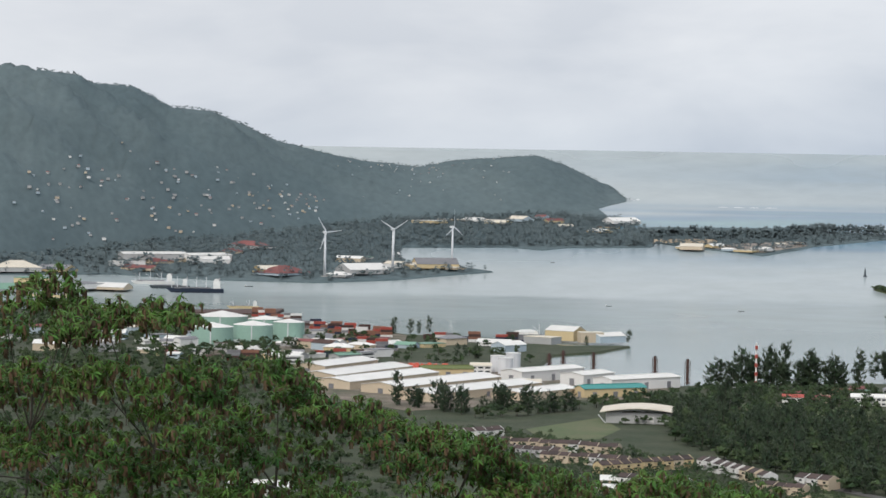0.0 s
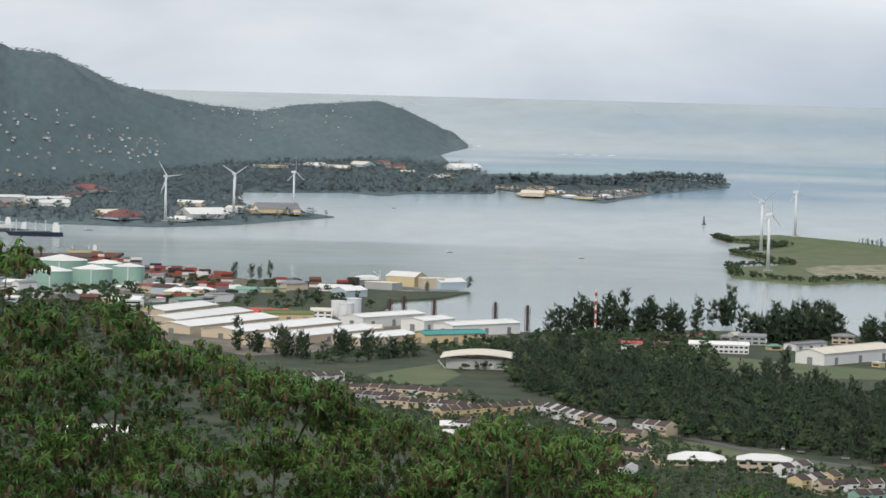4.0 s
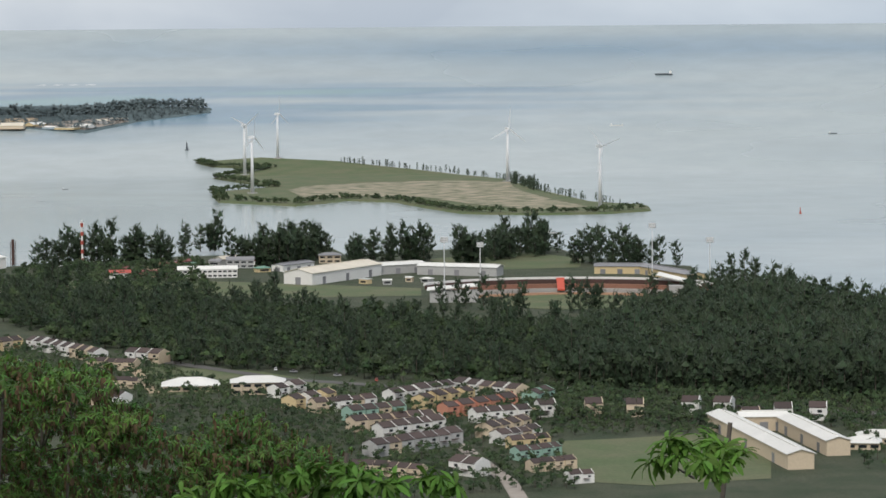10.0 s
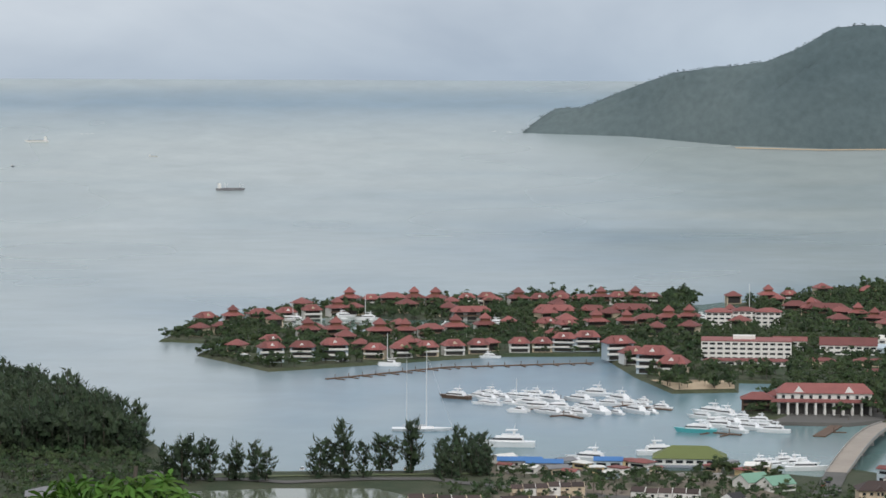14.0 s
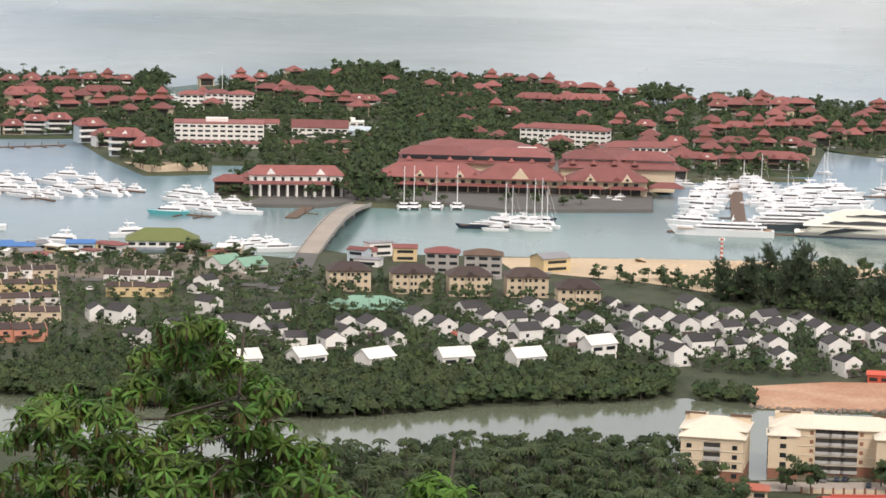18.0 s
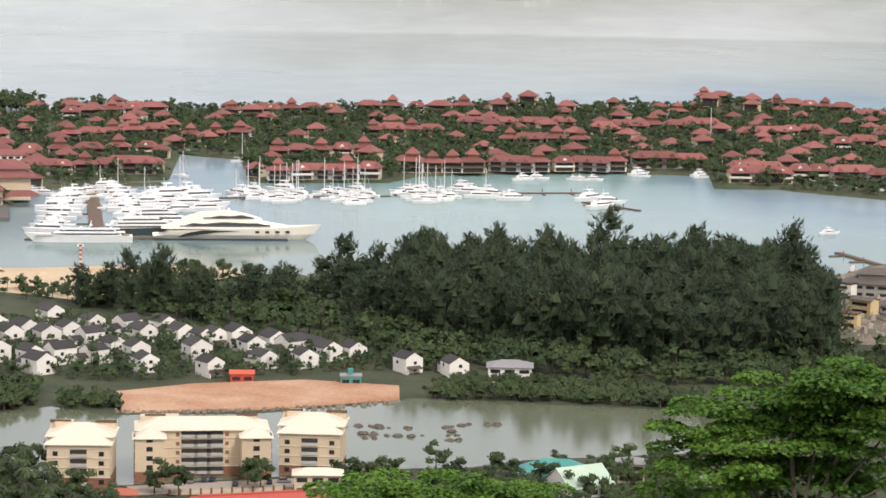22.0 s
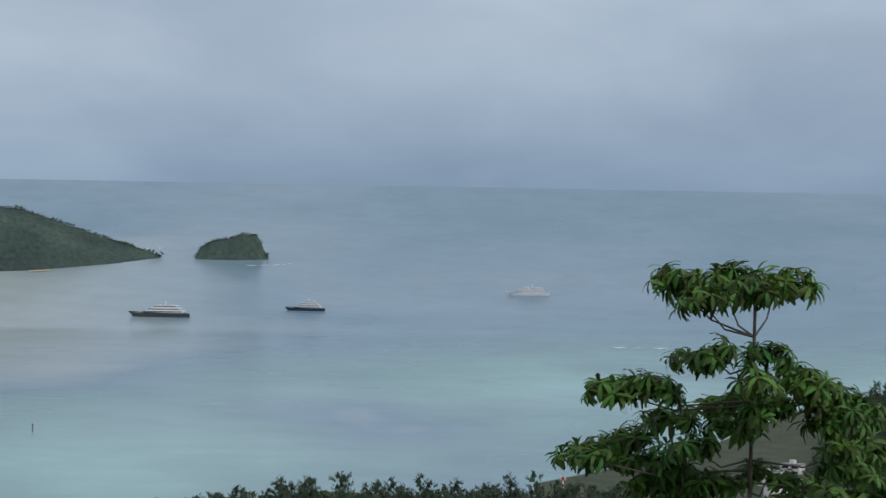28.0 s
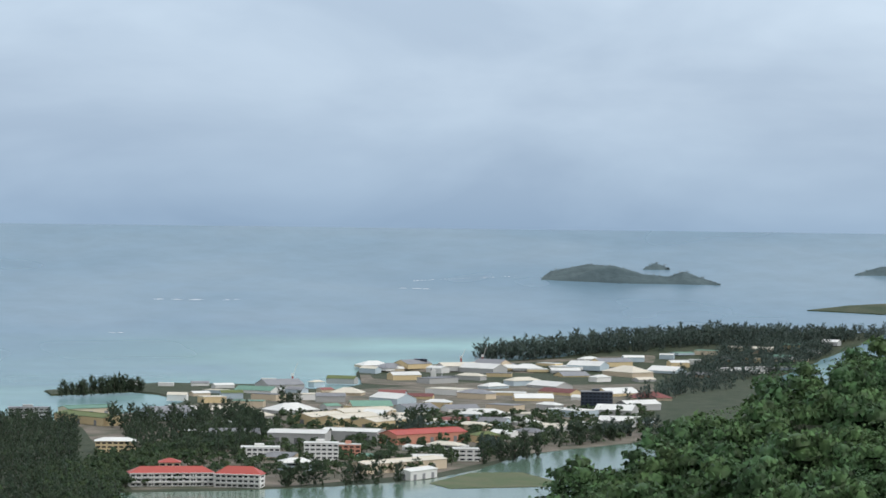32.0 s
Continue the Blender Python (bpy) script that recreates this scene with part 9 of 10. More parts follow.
part("jib", Shape().tube((1, 0, 13), (-13, 0, 20), 0.5, 0.3, 4), "yellow", t)
part("cab", Shape().box(-0.2, 2.4, -1, 1, 11, 13.4), "white", t)
block(**at((1331, 371)), w=24, d=14, storeys=2, wall="white", roof="orangeroof", label="white house with bright orange-red hipped roof", name="house")
block(**at((1410, 374)), w=40, d=18, storeys=1, wall="white", roof="orangeroof", label="large house with bright orange-red hipped roof", name="house", rise=6, turn=12)
block(**at((1407, 321)), w=22, d=12, storeys=2, wall="timber", roof="greyroof", label="grey derelict frame building", name="building", kind="flat")
works([(1232, 380), (1247, 355), (1175, 413)] , 12, 20, "white house among the coastal trees", "coast houses", (2,), ("whiteroof", "greyroof"))
# homes on the slope below the near tree
for q, w, st, wl, rf in (((1818, 98), 16, 3, "white", "greyroof"), ((1866, 86), 14, 3, "white", "greyroof"), ((1764, 68), 16, 2, "cream", "creamroof"), ((1752, 88), 18, 2, "white", "greyroof"), ((1686, 60), 18, 2, "cream", "orangeroof")):
    block(*q, w, w * 0.7, st, wl, rf, "white hillside house behind the near tree", random.uniform(-30, 30), "flat", "house", "hillside houses")

# ---- industrial estate by the lagoon ----
block(**at((2043, -122)), w=62, d=16, storeys=3, wall="white", roof="brightred", label="long three-storey white college wing with bright red roof", name="college", bays=14, rise=4.5, turn=6)
block(**at((2031, -172)), w=34, d=15, storeys=3, wall="white", roof="brightred", label="end wing of the college with bright red hipped roof", name="college", bays=8, rise=5.5, turn=-14)
for x, y in ((2043, -122), (2031, -172)):
    t = thing("college_gallery", "white concrete gallery frame along the college front", "gallery")
    t.matrix_basis = spot(x, y, 2.0, facing(x, y, 6 if y > -150 else -14))
    half = 31 if y > -150 else 17
    for k in range(3):
        part("gallery_slab", Shape().box(-half, half, -10.2, -8.02, 3.2 + 3.3 * k, 3.5 + 3.3 * k).box(-half, half, -10.2, -10.05, 3.5 + 3.3 * k, 4.3 + 3.3 * k) if k < 2 else Shape().box(-half, half, -10.2, -8.02, 3.2 + 3.3 * k, 3.5 + 3.3 * k), "white", t)
    for k in range(int(half / 3.4)):
        px = -half + 0.4 + k * (2 * half - 0.8) / (int(half / 3.4) - 1)
        part("column", Shape().box(px - 0.25, px + 0.25, -10.2, -9.7, 0, 9.8), "white", t)
block(**at((2095, -124)), w=16, d=14, storeys=4, wall="cream", roof="brightred", label="entrance tower with red hipped roof", name="building")
block(**at((2342, -93)), w=34, d=14, storeys=3, wall="yellow", roof="whiteroof", label="yellow office with white roof", bays=7)
block(**at((2760, -24)), w=40, d=18, storeys=3, wall="greywall", roof="greyroof", label="grey glass office by the shore", kind="flat", bays=8)
shed("shed", (2716, -59), (2645, -104), 26, 8, "yellow", "oliveroof", "shed with yellow-green roof", 0.1)
shed("shed", (2780, -58), (2802, -104), 22, 8, "cream", "greenroof", "shed with pale green roof", 0.1)
block(**at((2273, -209)), w=32, d=18, storeys=3, wall="white", roof="whiteroof", label="white terraced flat-roofed building", kind="flat", bays=7)
block(**at((2234, -255)), w=28, d=16, storeys=5, wall="white", roof="whiteroof", label="five-storey white office block", kind="flat", bays=6)
block(**at((2302, -286)), w=20, d=16, storeys=3, wall="pink", roof="whiteroof", label="salmon-coloured office block", kind="flat", bays=4)
shed("shed", (2433, -233), (2419, -282), 34, 11, "greywall", "whiteroof", "large pale grey warehouse", 0.06)
shed("shed", (2483, -287), (2462, -335), 30, 9, "greywall", "whiteroof", "pale grey warehouse", 0.06)
shed("shed", (2134, -272), (2189, -344), 20, 8, "cream", "creamroof", "long cream warehouse", 0.08)
shed("shed", (2424, -336), (2468, -406), 24, 9, "pink", "brightred", "red-roofed hall", 0.14)
shed("shed", (2080, -300), (2109, -325), 14, 7, "white", "whiteroof", "small white shed by the lagoon", 0.1)
block(**at((2209, -338)), w=26, d=14, storeys=2, wall="white", roof="whiteroof", label="white workshop block", kind="gable")
block(**at((2254, -378)), w=24, d=14, storeys=3, wall="white", roof="whiteroof", label="white workshop block", kind="flat")
block(**at((2880, -623)), w=34, d=20, storeys=6, wall="navyhull", roof="greyroof", label="dark blue glass office block", kind="flat", bays=8)
for a, b in (((2664, -285), (2699, -323)), ((2637, -307), (2687, -355)), ((2730, -326), (2768, -383)), ((2597, -337), (2644, -376))):
    shed("shed", a, b, 26, 8, "yellow", "creamroof", "yellow-roofed workshop shed", 0.12)
works([(2832, -221), (2752, -238), (2993, -222), (3040, -288), (2841, -292), (3172, -287), (3231, -319), (3046, -332), (3010, -353), (3134, -387), (2851, -376), (2981, -418), (2857, -424), (2913, -457), (2862, -473), (2780, -482), (2868, -522), (2785, -530), (2874, -571), (2791, -578), (2796, -626), (2886, -670)], 26, 52, "pale workshop with sheet roof", "workshops of the estate", (1, 2), ("whiteroof", "whiteroof", "creamroof", "greyroof", "greenroof"))
works([(3120, -437), (3063, -461), (3150, -507), (3072, -526), (3138, -571), (3040, -585), (3148, -638), (3048, -644), (3136, -702), (3058, -723), (3268, -580), (3332, -627), (3279, -651), (2730, -394), (2678, -415), (2681, -437), (2625, -467), (2664, -496), (2701, -628), (2637, -591), (2462, -203), (2600, -225), (2492, -175), (2828, -180), (2743, -158)], 24, 54, "pale workshop with sheet roof", "workshops of the estate", (1, 2), ("whiteroof", "creamroof", "greyroof", "whiteroof", "redroof"))
works([(3754, -498), (3682, -512), (3729, -549), (3737, -661), (3695, -676), (3654, -708), (3628, -741), (3703, -788), (3638, -883), (3530, -903), (3789, -936), (3968, -1152), (5078, -1530), (3647, -1004)], 26, 50, "pale port shed across the estate", "port sheds of the estate", (1, 2), ("whiteroof", "greyroof", "whiteroof"))
works([(3318, -150), (3301, -190), (3308, -231), (3266, -255), (3287, -324), (3184, -367)], 14, 30, "low quay building", "quay buildings", (1,), ("greyroof", "redroof", "whiteroof"))
works([(3596, -474), (3657, -512), (3611, -566), (3672, -602), (3621, -628), (3773, -685), (3689, -701), (3816, -757), (3730, -771), (3890, -829), (3801, -842), (3936, -905), (3444, -497), (3376, -529), (3505, -725), (3408, -741), (3544, -808), (3417, -800), (3433, -581), (3490, -627)], 24, 60, "long pale shed at the harbour mole", "port sheds of the estate", (1, 2), ("whiteroof", "greyroof", "creamroof", "whiteroof"))
works([(3344, -316), (3176, -317), (3126, -328), (3282, -368), (3358, -408), (2846, -334), (2760, -304), (2849, -358), (2727, -368), (2601, -381), (2579, -440), (2451, -428), (2472, -450), (2488, -476), (2587, -517), (2633, -545), (2620, -562), (2730, -462), (2605, -420), (2754, -255), (2924, -256), (3065, -249), (3166, -241), (3111, -217), (3027, -187), (2353, -350), (2343, -375), (2259, -299), (2170, -228), (2258, -226)], 16, 36, "pale workshop under a low sheet roof", "workshops of the estate", (1, 2), ("whiteroof", "creamroof", "creamroof", "greenroof", "greyroof", "whiteroof", "oliveroof"))
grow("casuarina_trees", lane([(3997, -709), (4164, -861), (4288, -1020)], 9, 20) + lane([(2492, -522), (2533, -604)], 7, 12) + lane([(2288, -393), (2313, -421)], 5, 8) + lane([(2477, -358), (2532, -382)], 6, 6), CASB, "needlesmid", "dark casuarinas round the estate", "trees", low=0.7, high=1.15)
land("ground", [(3361, -432), (3678, -469), (3772, -512), (3873, -647), (4153, -988), (3298, -785), (3214, -584)], "yard", 2.14, "paved ground of the harbour mole", 0, "yard")
t = thing("gantry", "dark travelling gantry of the boat lift", "gantry")
t.matrix_basis = spot(*(3752, -564), 2, facing(*(3752, -564)))
for sx in (-8, 8):
    for sy in (-4, 4):
        part("leg", Shape().box(sx - 0.6, sx + 0.6, sy - 0.6, sy + 0.6, 0, 10), "navyhull", t)
part("beam", Shape().box(-9, 9, -5, 5, 10, 12), "navyhull", t)
for q, h in (((3348, -346), 26), ((3877, -672), 24), ((3871, -640), 20)):
    t = thing("harbour_crane", "red and white harbour crane with raised jib", "crane")
    t.matrix_basis = spot(*q, 2, facing(*q))
    part("tower", Shape().box(-1.2, 1.2, -1.2, 1.2, 0, h * 0.4), "redhull", t)
    part("jib", Shape().tube((0, 0, h * 0.35), (6, 0, h), 0.6, 0.3, 4), "white", t)
    part("cab", Shape().box(-1.8, 1.8, -1.6, 1.6, h * 0.36, h * 0.5), "white", t)
ship(*(3480, -563), 60, "navyhull", 0, "dark ship alongside the quay", 1)
ship(*(3742, -508), 40, "white", 0, "white ship at the mole")
ship(*(3393, -638), 30, "white", 0, "white vessel in the basin")
# boatyard by the bridge
block(**at((862, 1095)), w=36, d=18, storeys=1, wall="white", roof="oliveroof", label="boathouse under a broad olive green roof", name="boathouse", rise=5.5)
for q in ((835, 1013), (839, 1000)):
    block(*q, 14, 12, 1, "white", "greenroof", "small hall with pale green pitched roof", 40, "gable", "hall", rise=3.5)
block(**at((781, 1129)), w=22, d=8, storeys=1, wall="concrete", roof="blueroof", label="workshop under blue tarpaulins", kind="gable", name="workshop")
block(**at((787, 1116)), w=18, d=8, storeys=1, wall="concrete", roof="blueroof", label="workshop under blue tarpaulins", kind="gable", name="workshop")
block(**at((819, 1106)), w=14, d=8, storeys=1, wall="bluewall", roof="blueroof", label="blue boat shelter", kind="gable", name="workshop")
works([(800, 1117), (803, 1106), (827, 1101), (781, 1143), (830, 1093), (766, 1119), (772, 1106), (781, 1097), (800, 1090), (807, 1081), (823, 1072), (852, 1064), (866, 1069), (857, 1046), (871, 1052), (780, 1084), (794, 1071)], 6, 12, "small boatyard shed", "boatyard sheds", (1,), ("whiteroof", "greyroof", "redroof"))
works([(917, 1004), (927, 1004), (926, 984), (961, 918), (899, 981), (902, 991)], 8, 16, "quayside workshop with red or grey roof", "quayside workshops", (1, 2), ("redroof", "greyroof"))

grow("broadleaf_trees", lane([(844, 1068), (868, 1031)], 4, 5) + lane([(754, 1109), (806, 1055), (848, 1004)], 5, 5), FINE, "broad", "dark trees round the boatyard", "trees", low=0.5, high=0.9)
works([(4782, -1243), (4691, -1270), (4848, -1365), (4756, -1401), (4527, -1383), (4294, -1153), (4220, -1179), (4388, -1274), (4229, -1265), (3959, -1046), (3929, -1081), (3967, -1135), (4172, -1076), (3871, -981), (3644, -971), (3677, -1028), (3725, -1082), (4168, -1039), (4020, -976)], 16, 40, "pale building beyond the lagoon", "workshops of the estate", (1, 2), ("whiteroof", "creamroof", "greyroof", "greenroof", "whiteroof"))
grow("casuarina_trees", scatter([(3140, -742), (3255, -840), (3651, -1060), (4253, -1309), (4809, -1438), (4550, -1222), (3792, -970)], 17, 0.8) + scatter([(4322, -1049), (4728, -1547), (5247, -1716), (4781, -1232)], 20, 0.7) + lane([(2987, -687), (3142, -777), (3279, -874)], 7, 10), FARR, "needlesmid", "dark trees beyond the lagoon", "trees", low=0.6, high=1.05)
# ---- homes on the mountain ----
def far_house(wall, roof):
    ob = part("hillside_house", Shape().box(-7, 7, -4.5, 4.5, -5, 4.5).hip(-7, 7, -4.5, 4.5, 4.5, 2.6, 0.8), wall)
    ob.data.materials.append(M[roof])
    for f in ob.data.polygons:
        f.material_index = 1 if f.index >= 6 else 0
    tagged(ob, "pale hillside house among the trees", "house", "houses on the mountain")
    return ob


HOMES_FAR = [far_house("greywall", "greyroof"), far_house("white", "greyroof"), far_house("greywall", "redroof"), far_house("greywall", "greyroof"), far_house("bluewall", "greyroof"), far_house("cream", "greyroof")]
surface = HILLS[0][0]
NESTS = [random.triangular(-9.6, 2.6, -6.0 if k % 3 else -1.0) for k in range(46)]
for k in range(235):
    a = NESTS[k % 46] + random.gauss(0, 0.28)
    u = random.triangular(0.01, 0.34, 0.08 + 0.04 * (k % 46 % 4)) if a < -2.4 else random.triangular(0.1, 0.98, 0.75)
    x, y, z = surface(a, u)
    put(random.choice(HOMES_FAR), x, y, z + 1.5, facing(x, y, random.uniform(-40, 40)), random.uniform(0.24, 0.5) * (1 if a < -2.4 else 0.75))
surface = HILLS[2][0]
for a, n in (((66.4 - 7.0), 3), ((66.4 - 9.5), 5), (64.7, 2), (66.0, 1), (67.8, 1)):
    for k in range(n):
        x, y, z = surface(a + random.uniform(-0.5, 0.5), 0.04)
        put(HOMES_FAR[k % 4], x, y, 8, facing(x, y, random.uniform(-20, 20)), 0.7)
for p in HOMES_FAR:
    drop(p)

t = thing("boundary_fence", "low cream boundary wall with brown posts", "fence")
for k, (x, y) in enumerate(along((674, 534), (711, 500), 15)[0]):
    part("post", Shape().box(x - 0.25, x + 0.25, y - 0.25, y + 0.25, 2.0, 4.0), "brick", t)
    if k:
        part("panel", Shape().add([(px, py, z) for px, py in (last, (x, y)) for z in (2.0, 3.3)] + [(px + 0.15, py + 0.15, z) for px, py in (last, (x, y)) for z in (2.0, 3.3)], [(0, 2, 3, 1), (4, 5, 7, 6), (1, 3, 7, 5), (0, 1, 5, 4), (2, 6, 7, 3)]), "cream", t)
    last = (x, y)
# parked cars
def car(paint):
    t = thing("parked_car", "small parked car seen from above", "car", "parked cars")
    part("body", Shape().loft([[(x, -0.85, z0), (x, 0.85, z0), (x, 0.8, z1), (x, -0.8, z1)] for x, z0, z1 in ((-2.1, 0.35, 0.8), (-1.9, 0.3, 0.95), (1.2, 0.3, 0.9), (2.1, 0.35, 0.7))]), paint, t)
    part("cabin", deck(-1.6, 0.9, 1.5, 0.9, 1.45, 0.9), "glass", t)
    part("car_roof", Shape().box(-1.3, 0.35, -0.62, 0.62, 1.45, 1.52), paint, t)
    return t


CARS = [car(p) for p in ("white", "steel", "greyroof", "navyhull", "redhull", "yellow")]
for x, y in [(692, 541), (693, 538), (697, 536), (699, 534), (698, 524), (707, 517), (711, 514), (860, 979), (874, 1003)] + [(553, 1258), (589, 1237), (414, 1391), (325, 1458)] + [(281, 1521), (289, 1509), (309, 1485), (428, 1394)] + [(865, 996), (836, 950), (805, 942), (760, 878), (868, 958), (742, 994)] + [(577, 1246), (680, 1171), (723, 1144)]:
    put(random.choice(CARS), x, y, 2.4, facing(x, y, random.choice((90, 0, 80))), 1.1)
for p in CARS:
    drop(p)
# rock armour and stones
s = Shape()
for x, y in lane([(799, 656), (772, 633), (789, 611), (820, 583), (852, 563)], 1.0, 1.6) + lane([(695, 607), (708, 609)], 5, 3):
    r = random.uniform(0.6, 1.5)
    s.tube((x, y, 1.6), (x + random.uniform(-0.3, 0.3), y + random.uniform(-0.3, 0.3), 2.0 + r * 0.8), r, r * 0.5, 5)
tagged(part("rocks", s, "rock"), "grey-brown rock armour and stones in the channel", "rocks", kind="stuff")
s = Shape()
for x, y in lane([(801, 553), (808, 543), (813, 533)], 2.2, 3) + lane([(792, 543), (794, 530), (803, 520)], 2.4, 3.5) + lane([(822, 522), (836, 511)], 2.0, 3) + [(809, 514), (812, 512), (802, 509), (805, 507), (816, 517), (788, 535)]:
    r = random.uniform(1.0, 2.6)
    s.tube((x, y, 1.5), (x + random.uniform(-0.5, 0.5), y + random.uniform(-0.5, 0.5), 2.15 + random.uniform(0.1, 0.32) * r), r, r * random.uniform(0.45, 0.75), 7)
tagged(part("reef_rocks", s, "reef"), "low dark reef flats standing out of the lagoon", "rocks", kind="stuff")
# island gardens
FREE = [p for p in scatter(EDEN, 10.6) if min((p[0] - q[0]) ** 2 + (p[1] - q[1]) ** 2 for q in VILLA_AT) > 150]
PLAZA = [(1024, 1223), (1199, 1068), (1349, 1204), (1300, 1290), (1215, 1300), (1110, 1260)]
QUAYS = [(933, 1353), (1050, 1280), (1372, 1473), (1423, 1679), (1221, 1630)]
cottage = solid("villa", Shape().box(-5.5, 5.5, -4, 4.5, 0, 6.0), "cream", "villa with red hipped roof deep in the gardens", "villa", "villas of the marina island")
part("roof", Shape().hip(-5.5, 5.5, -5.2, 4.5, 6.0, 3.4, 0.8), "redroof", cottage)
part("glass_door", Shape().box(-4.6, 4.6, -4.1, -3.9, 0.4, 5.2), "dark", cottage)
for p in scatter(EDEN, 52):
    if min((p[0] - q[0]) ** 2 + (p[1] - q[1]) ** 2 for q in VILLA_AT) > 420 and not inside(*p, PLAZA) and not inside(*p, QUAYS) and not any(inside(*p, c) for c in CANALS) and rng.uniform() < 0.72:
        VILLA_AT.append(p)
        put(cottage, *p, 2.0, facing(*p, random.uniform(-40, 40)), random.uniform(1.0, 1.3))
FREE = [p for p in FREE if not any(inside(*p, c) for c in CANALS) and min((p[0] - q[0]) ** 2 + (p[1] - q[1]) ** 2 for q in VILLA_AT) > 120]
LAWN = [p for p in FREE if not inside(*p, PLAZA) and all(math.dist(p, q[:2]) > q[2] for q in BLOCKS)]
grow("garden_trees", [p for p in LAWN if rng.uniform() < 0.9], BROAD, "broad", "lush garden trees between the villas", "trees", low=0.65, high=1.3)
grow("coconut_palms", [p for p in LAWN if rng.uniform() < 0.08], PALM, "palm", "palms in the villa gardens", "palms", low=0.7, high=1.0)
grow("garden_trees", scatter([(1353, 1459), (1397, 1458), (1513, 1632), (1651, 1682), (1569, 1547), (1435, 1437), (1220, 1283), (1122, 1200), (1068, 1169), (1075, 1197), (1176, 1310)], 9), BROAD, "broad", "dense trees beside the shopping plaza", "trees", low=1.0, high=1.9)
grow("garden_trees", scatter([(1614, 1830), (1675, 1800), (1772, 1897), (1694, 1897)], 8) + scatter([(1728, 1550), (1743, 1513), (1786, 1563), (1790, 1599)], 7) + scatter([(1432, 1861), (1464, 1857), (1498, 1907), (1488, 1926)], 7), BROAD, "broad", "dense round clump of trees at the shore", "trees", low=1.1, high=1.8)
def mound(x, y, r, h, homes):
    """A low wooded rise of the island with a few villas on it."""
    def top(px, py):
        q = min(1.0, math.dist((px, py), (x, y)) / r)
        return 2.0 + h * (0.5 + 0.5 * math.cos(math.pi * q))
    rings = [[(x + math.cos(i * math.tau / 28) * r * k / 7, y + math.sin(i * math.tau / 28) * r * k / 7) for i in range(28)] for k in range(7, 0, -1)]
    sh = Shape().loft([[(px, py, top(px, py) + 0.03) for px, py in ring] for ring in rings])
    tagged(part("ground", sh, "ground", smooth=True), "low rounded rise of the reclaimed island", "ground", kind="structure")
    spots = [(x + math.cos(a) * g, y + math.sin(a) * g) for a, g in ((rng.uniform(0, 6.28), r * math.sqrt(rng.uniform(0, 1))) for _ in range(int(r * r / 26)))]
    homes = [(x + dx, y + dy) for dx, dy in homes]
    spots = [q for q in spots if min(math.dist(q, o) for o in homes) > 11]
    grow("garden_trees", [(*q, top(*q)) for q in spots], BROAD, "broad", "trees on the island's seaward rise", "trees", low=0.6, high=1.05)
    for q in homes:
        put(cottage, *q, top(*q) - 0.4, facing(*q, random.uniform(-20, 20)), random.uniform(1.1, 1.35))


mound(1990, 1190, 52, 11, ((0, 0), (-22, 16), (20, -26)))
mound(2102, 1060, 62, 13, ((-14, 10), (14, -16), (34, -34), (-6, -26)))
drop(cottage)
grow("coconut_palms", lane([(2116, 846), (2099, 746)], 12, 3) + lane([(2215, 955), (2128, 856)], 9, 8), PALM, "palm", "row of palms along the breakwater", "palms", low=0.55, high=0.8)
grow("mangrove_thicket", scatter([(946, 1833), (1001, 1813), (1029, 1873), (995, 1891)], 5) + lane([(913, 1715), (908, 1605)], 5, 4) + lane([(1769, 661), (1844, 644)], 4, 5) + lane([(1637, 832), (1638, 686)], 7, 3), BUSH, "mangrove", "green shrubs on the island's bank", "shrubs", low=0.6, high=1.0)


# ---- trees close to the viewpoint ----
def ray_to(a, e, d):
    """The place d metres off at a bearing and a height angle from the eye."""
    return Vector((math.sin(radians(a)) * math.cos(radians(e)) * d, math.cos(radians(a)) * math.cos(radians(e)) * d, EYE + math.sin(radians(e)) * d))


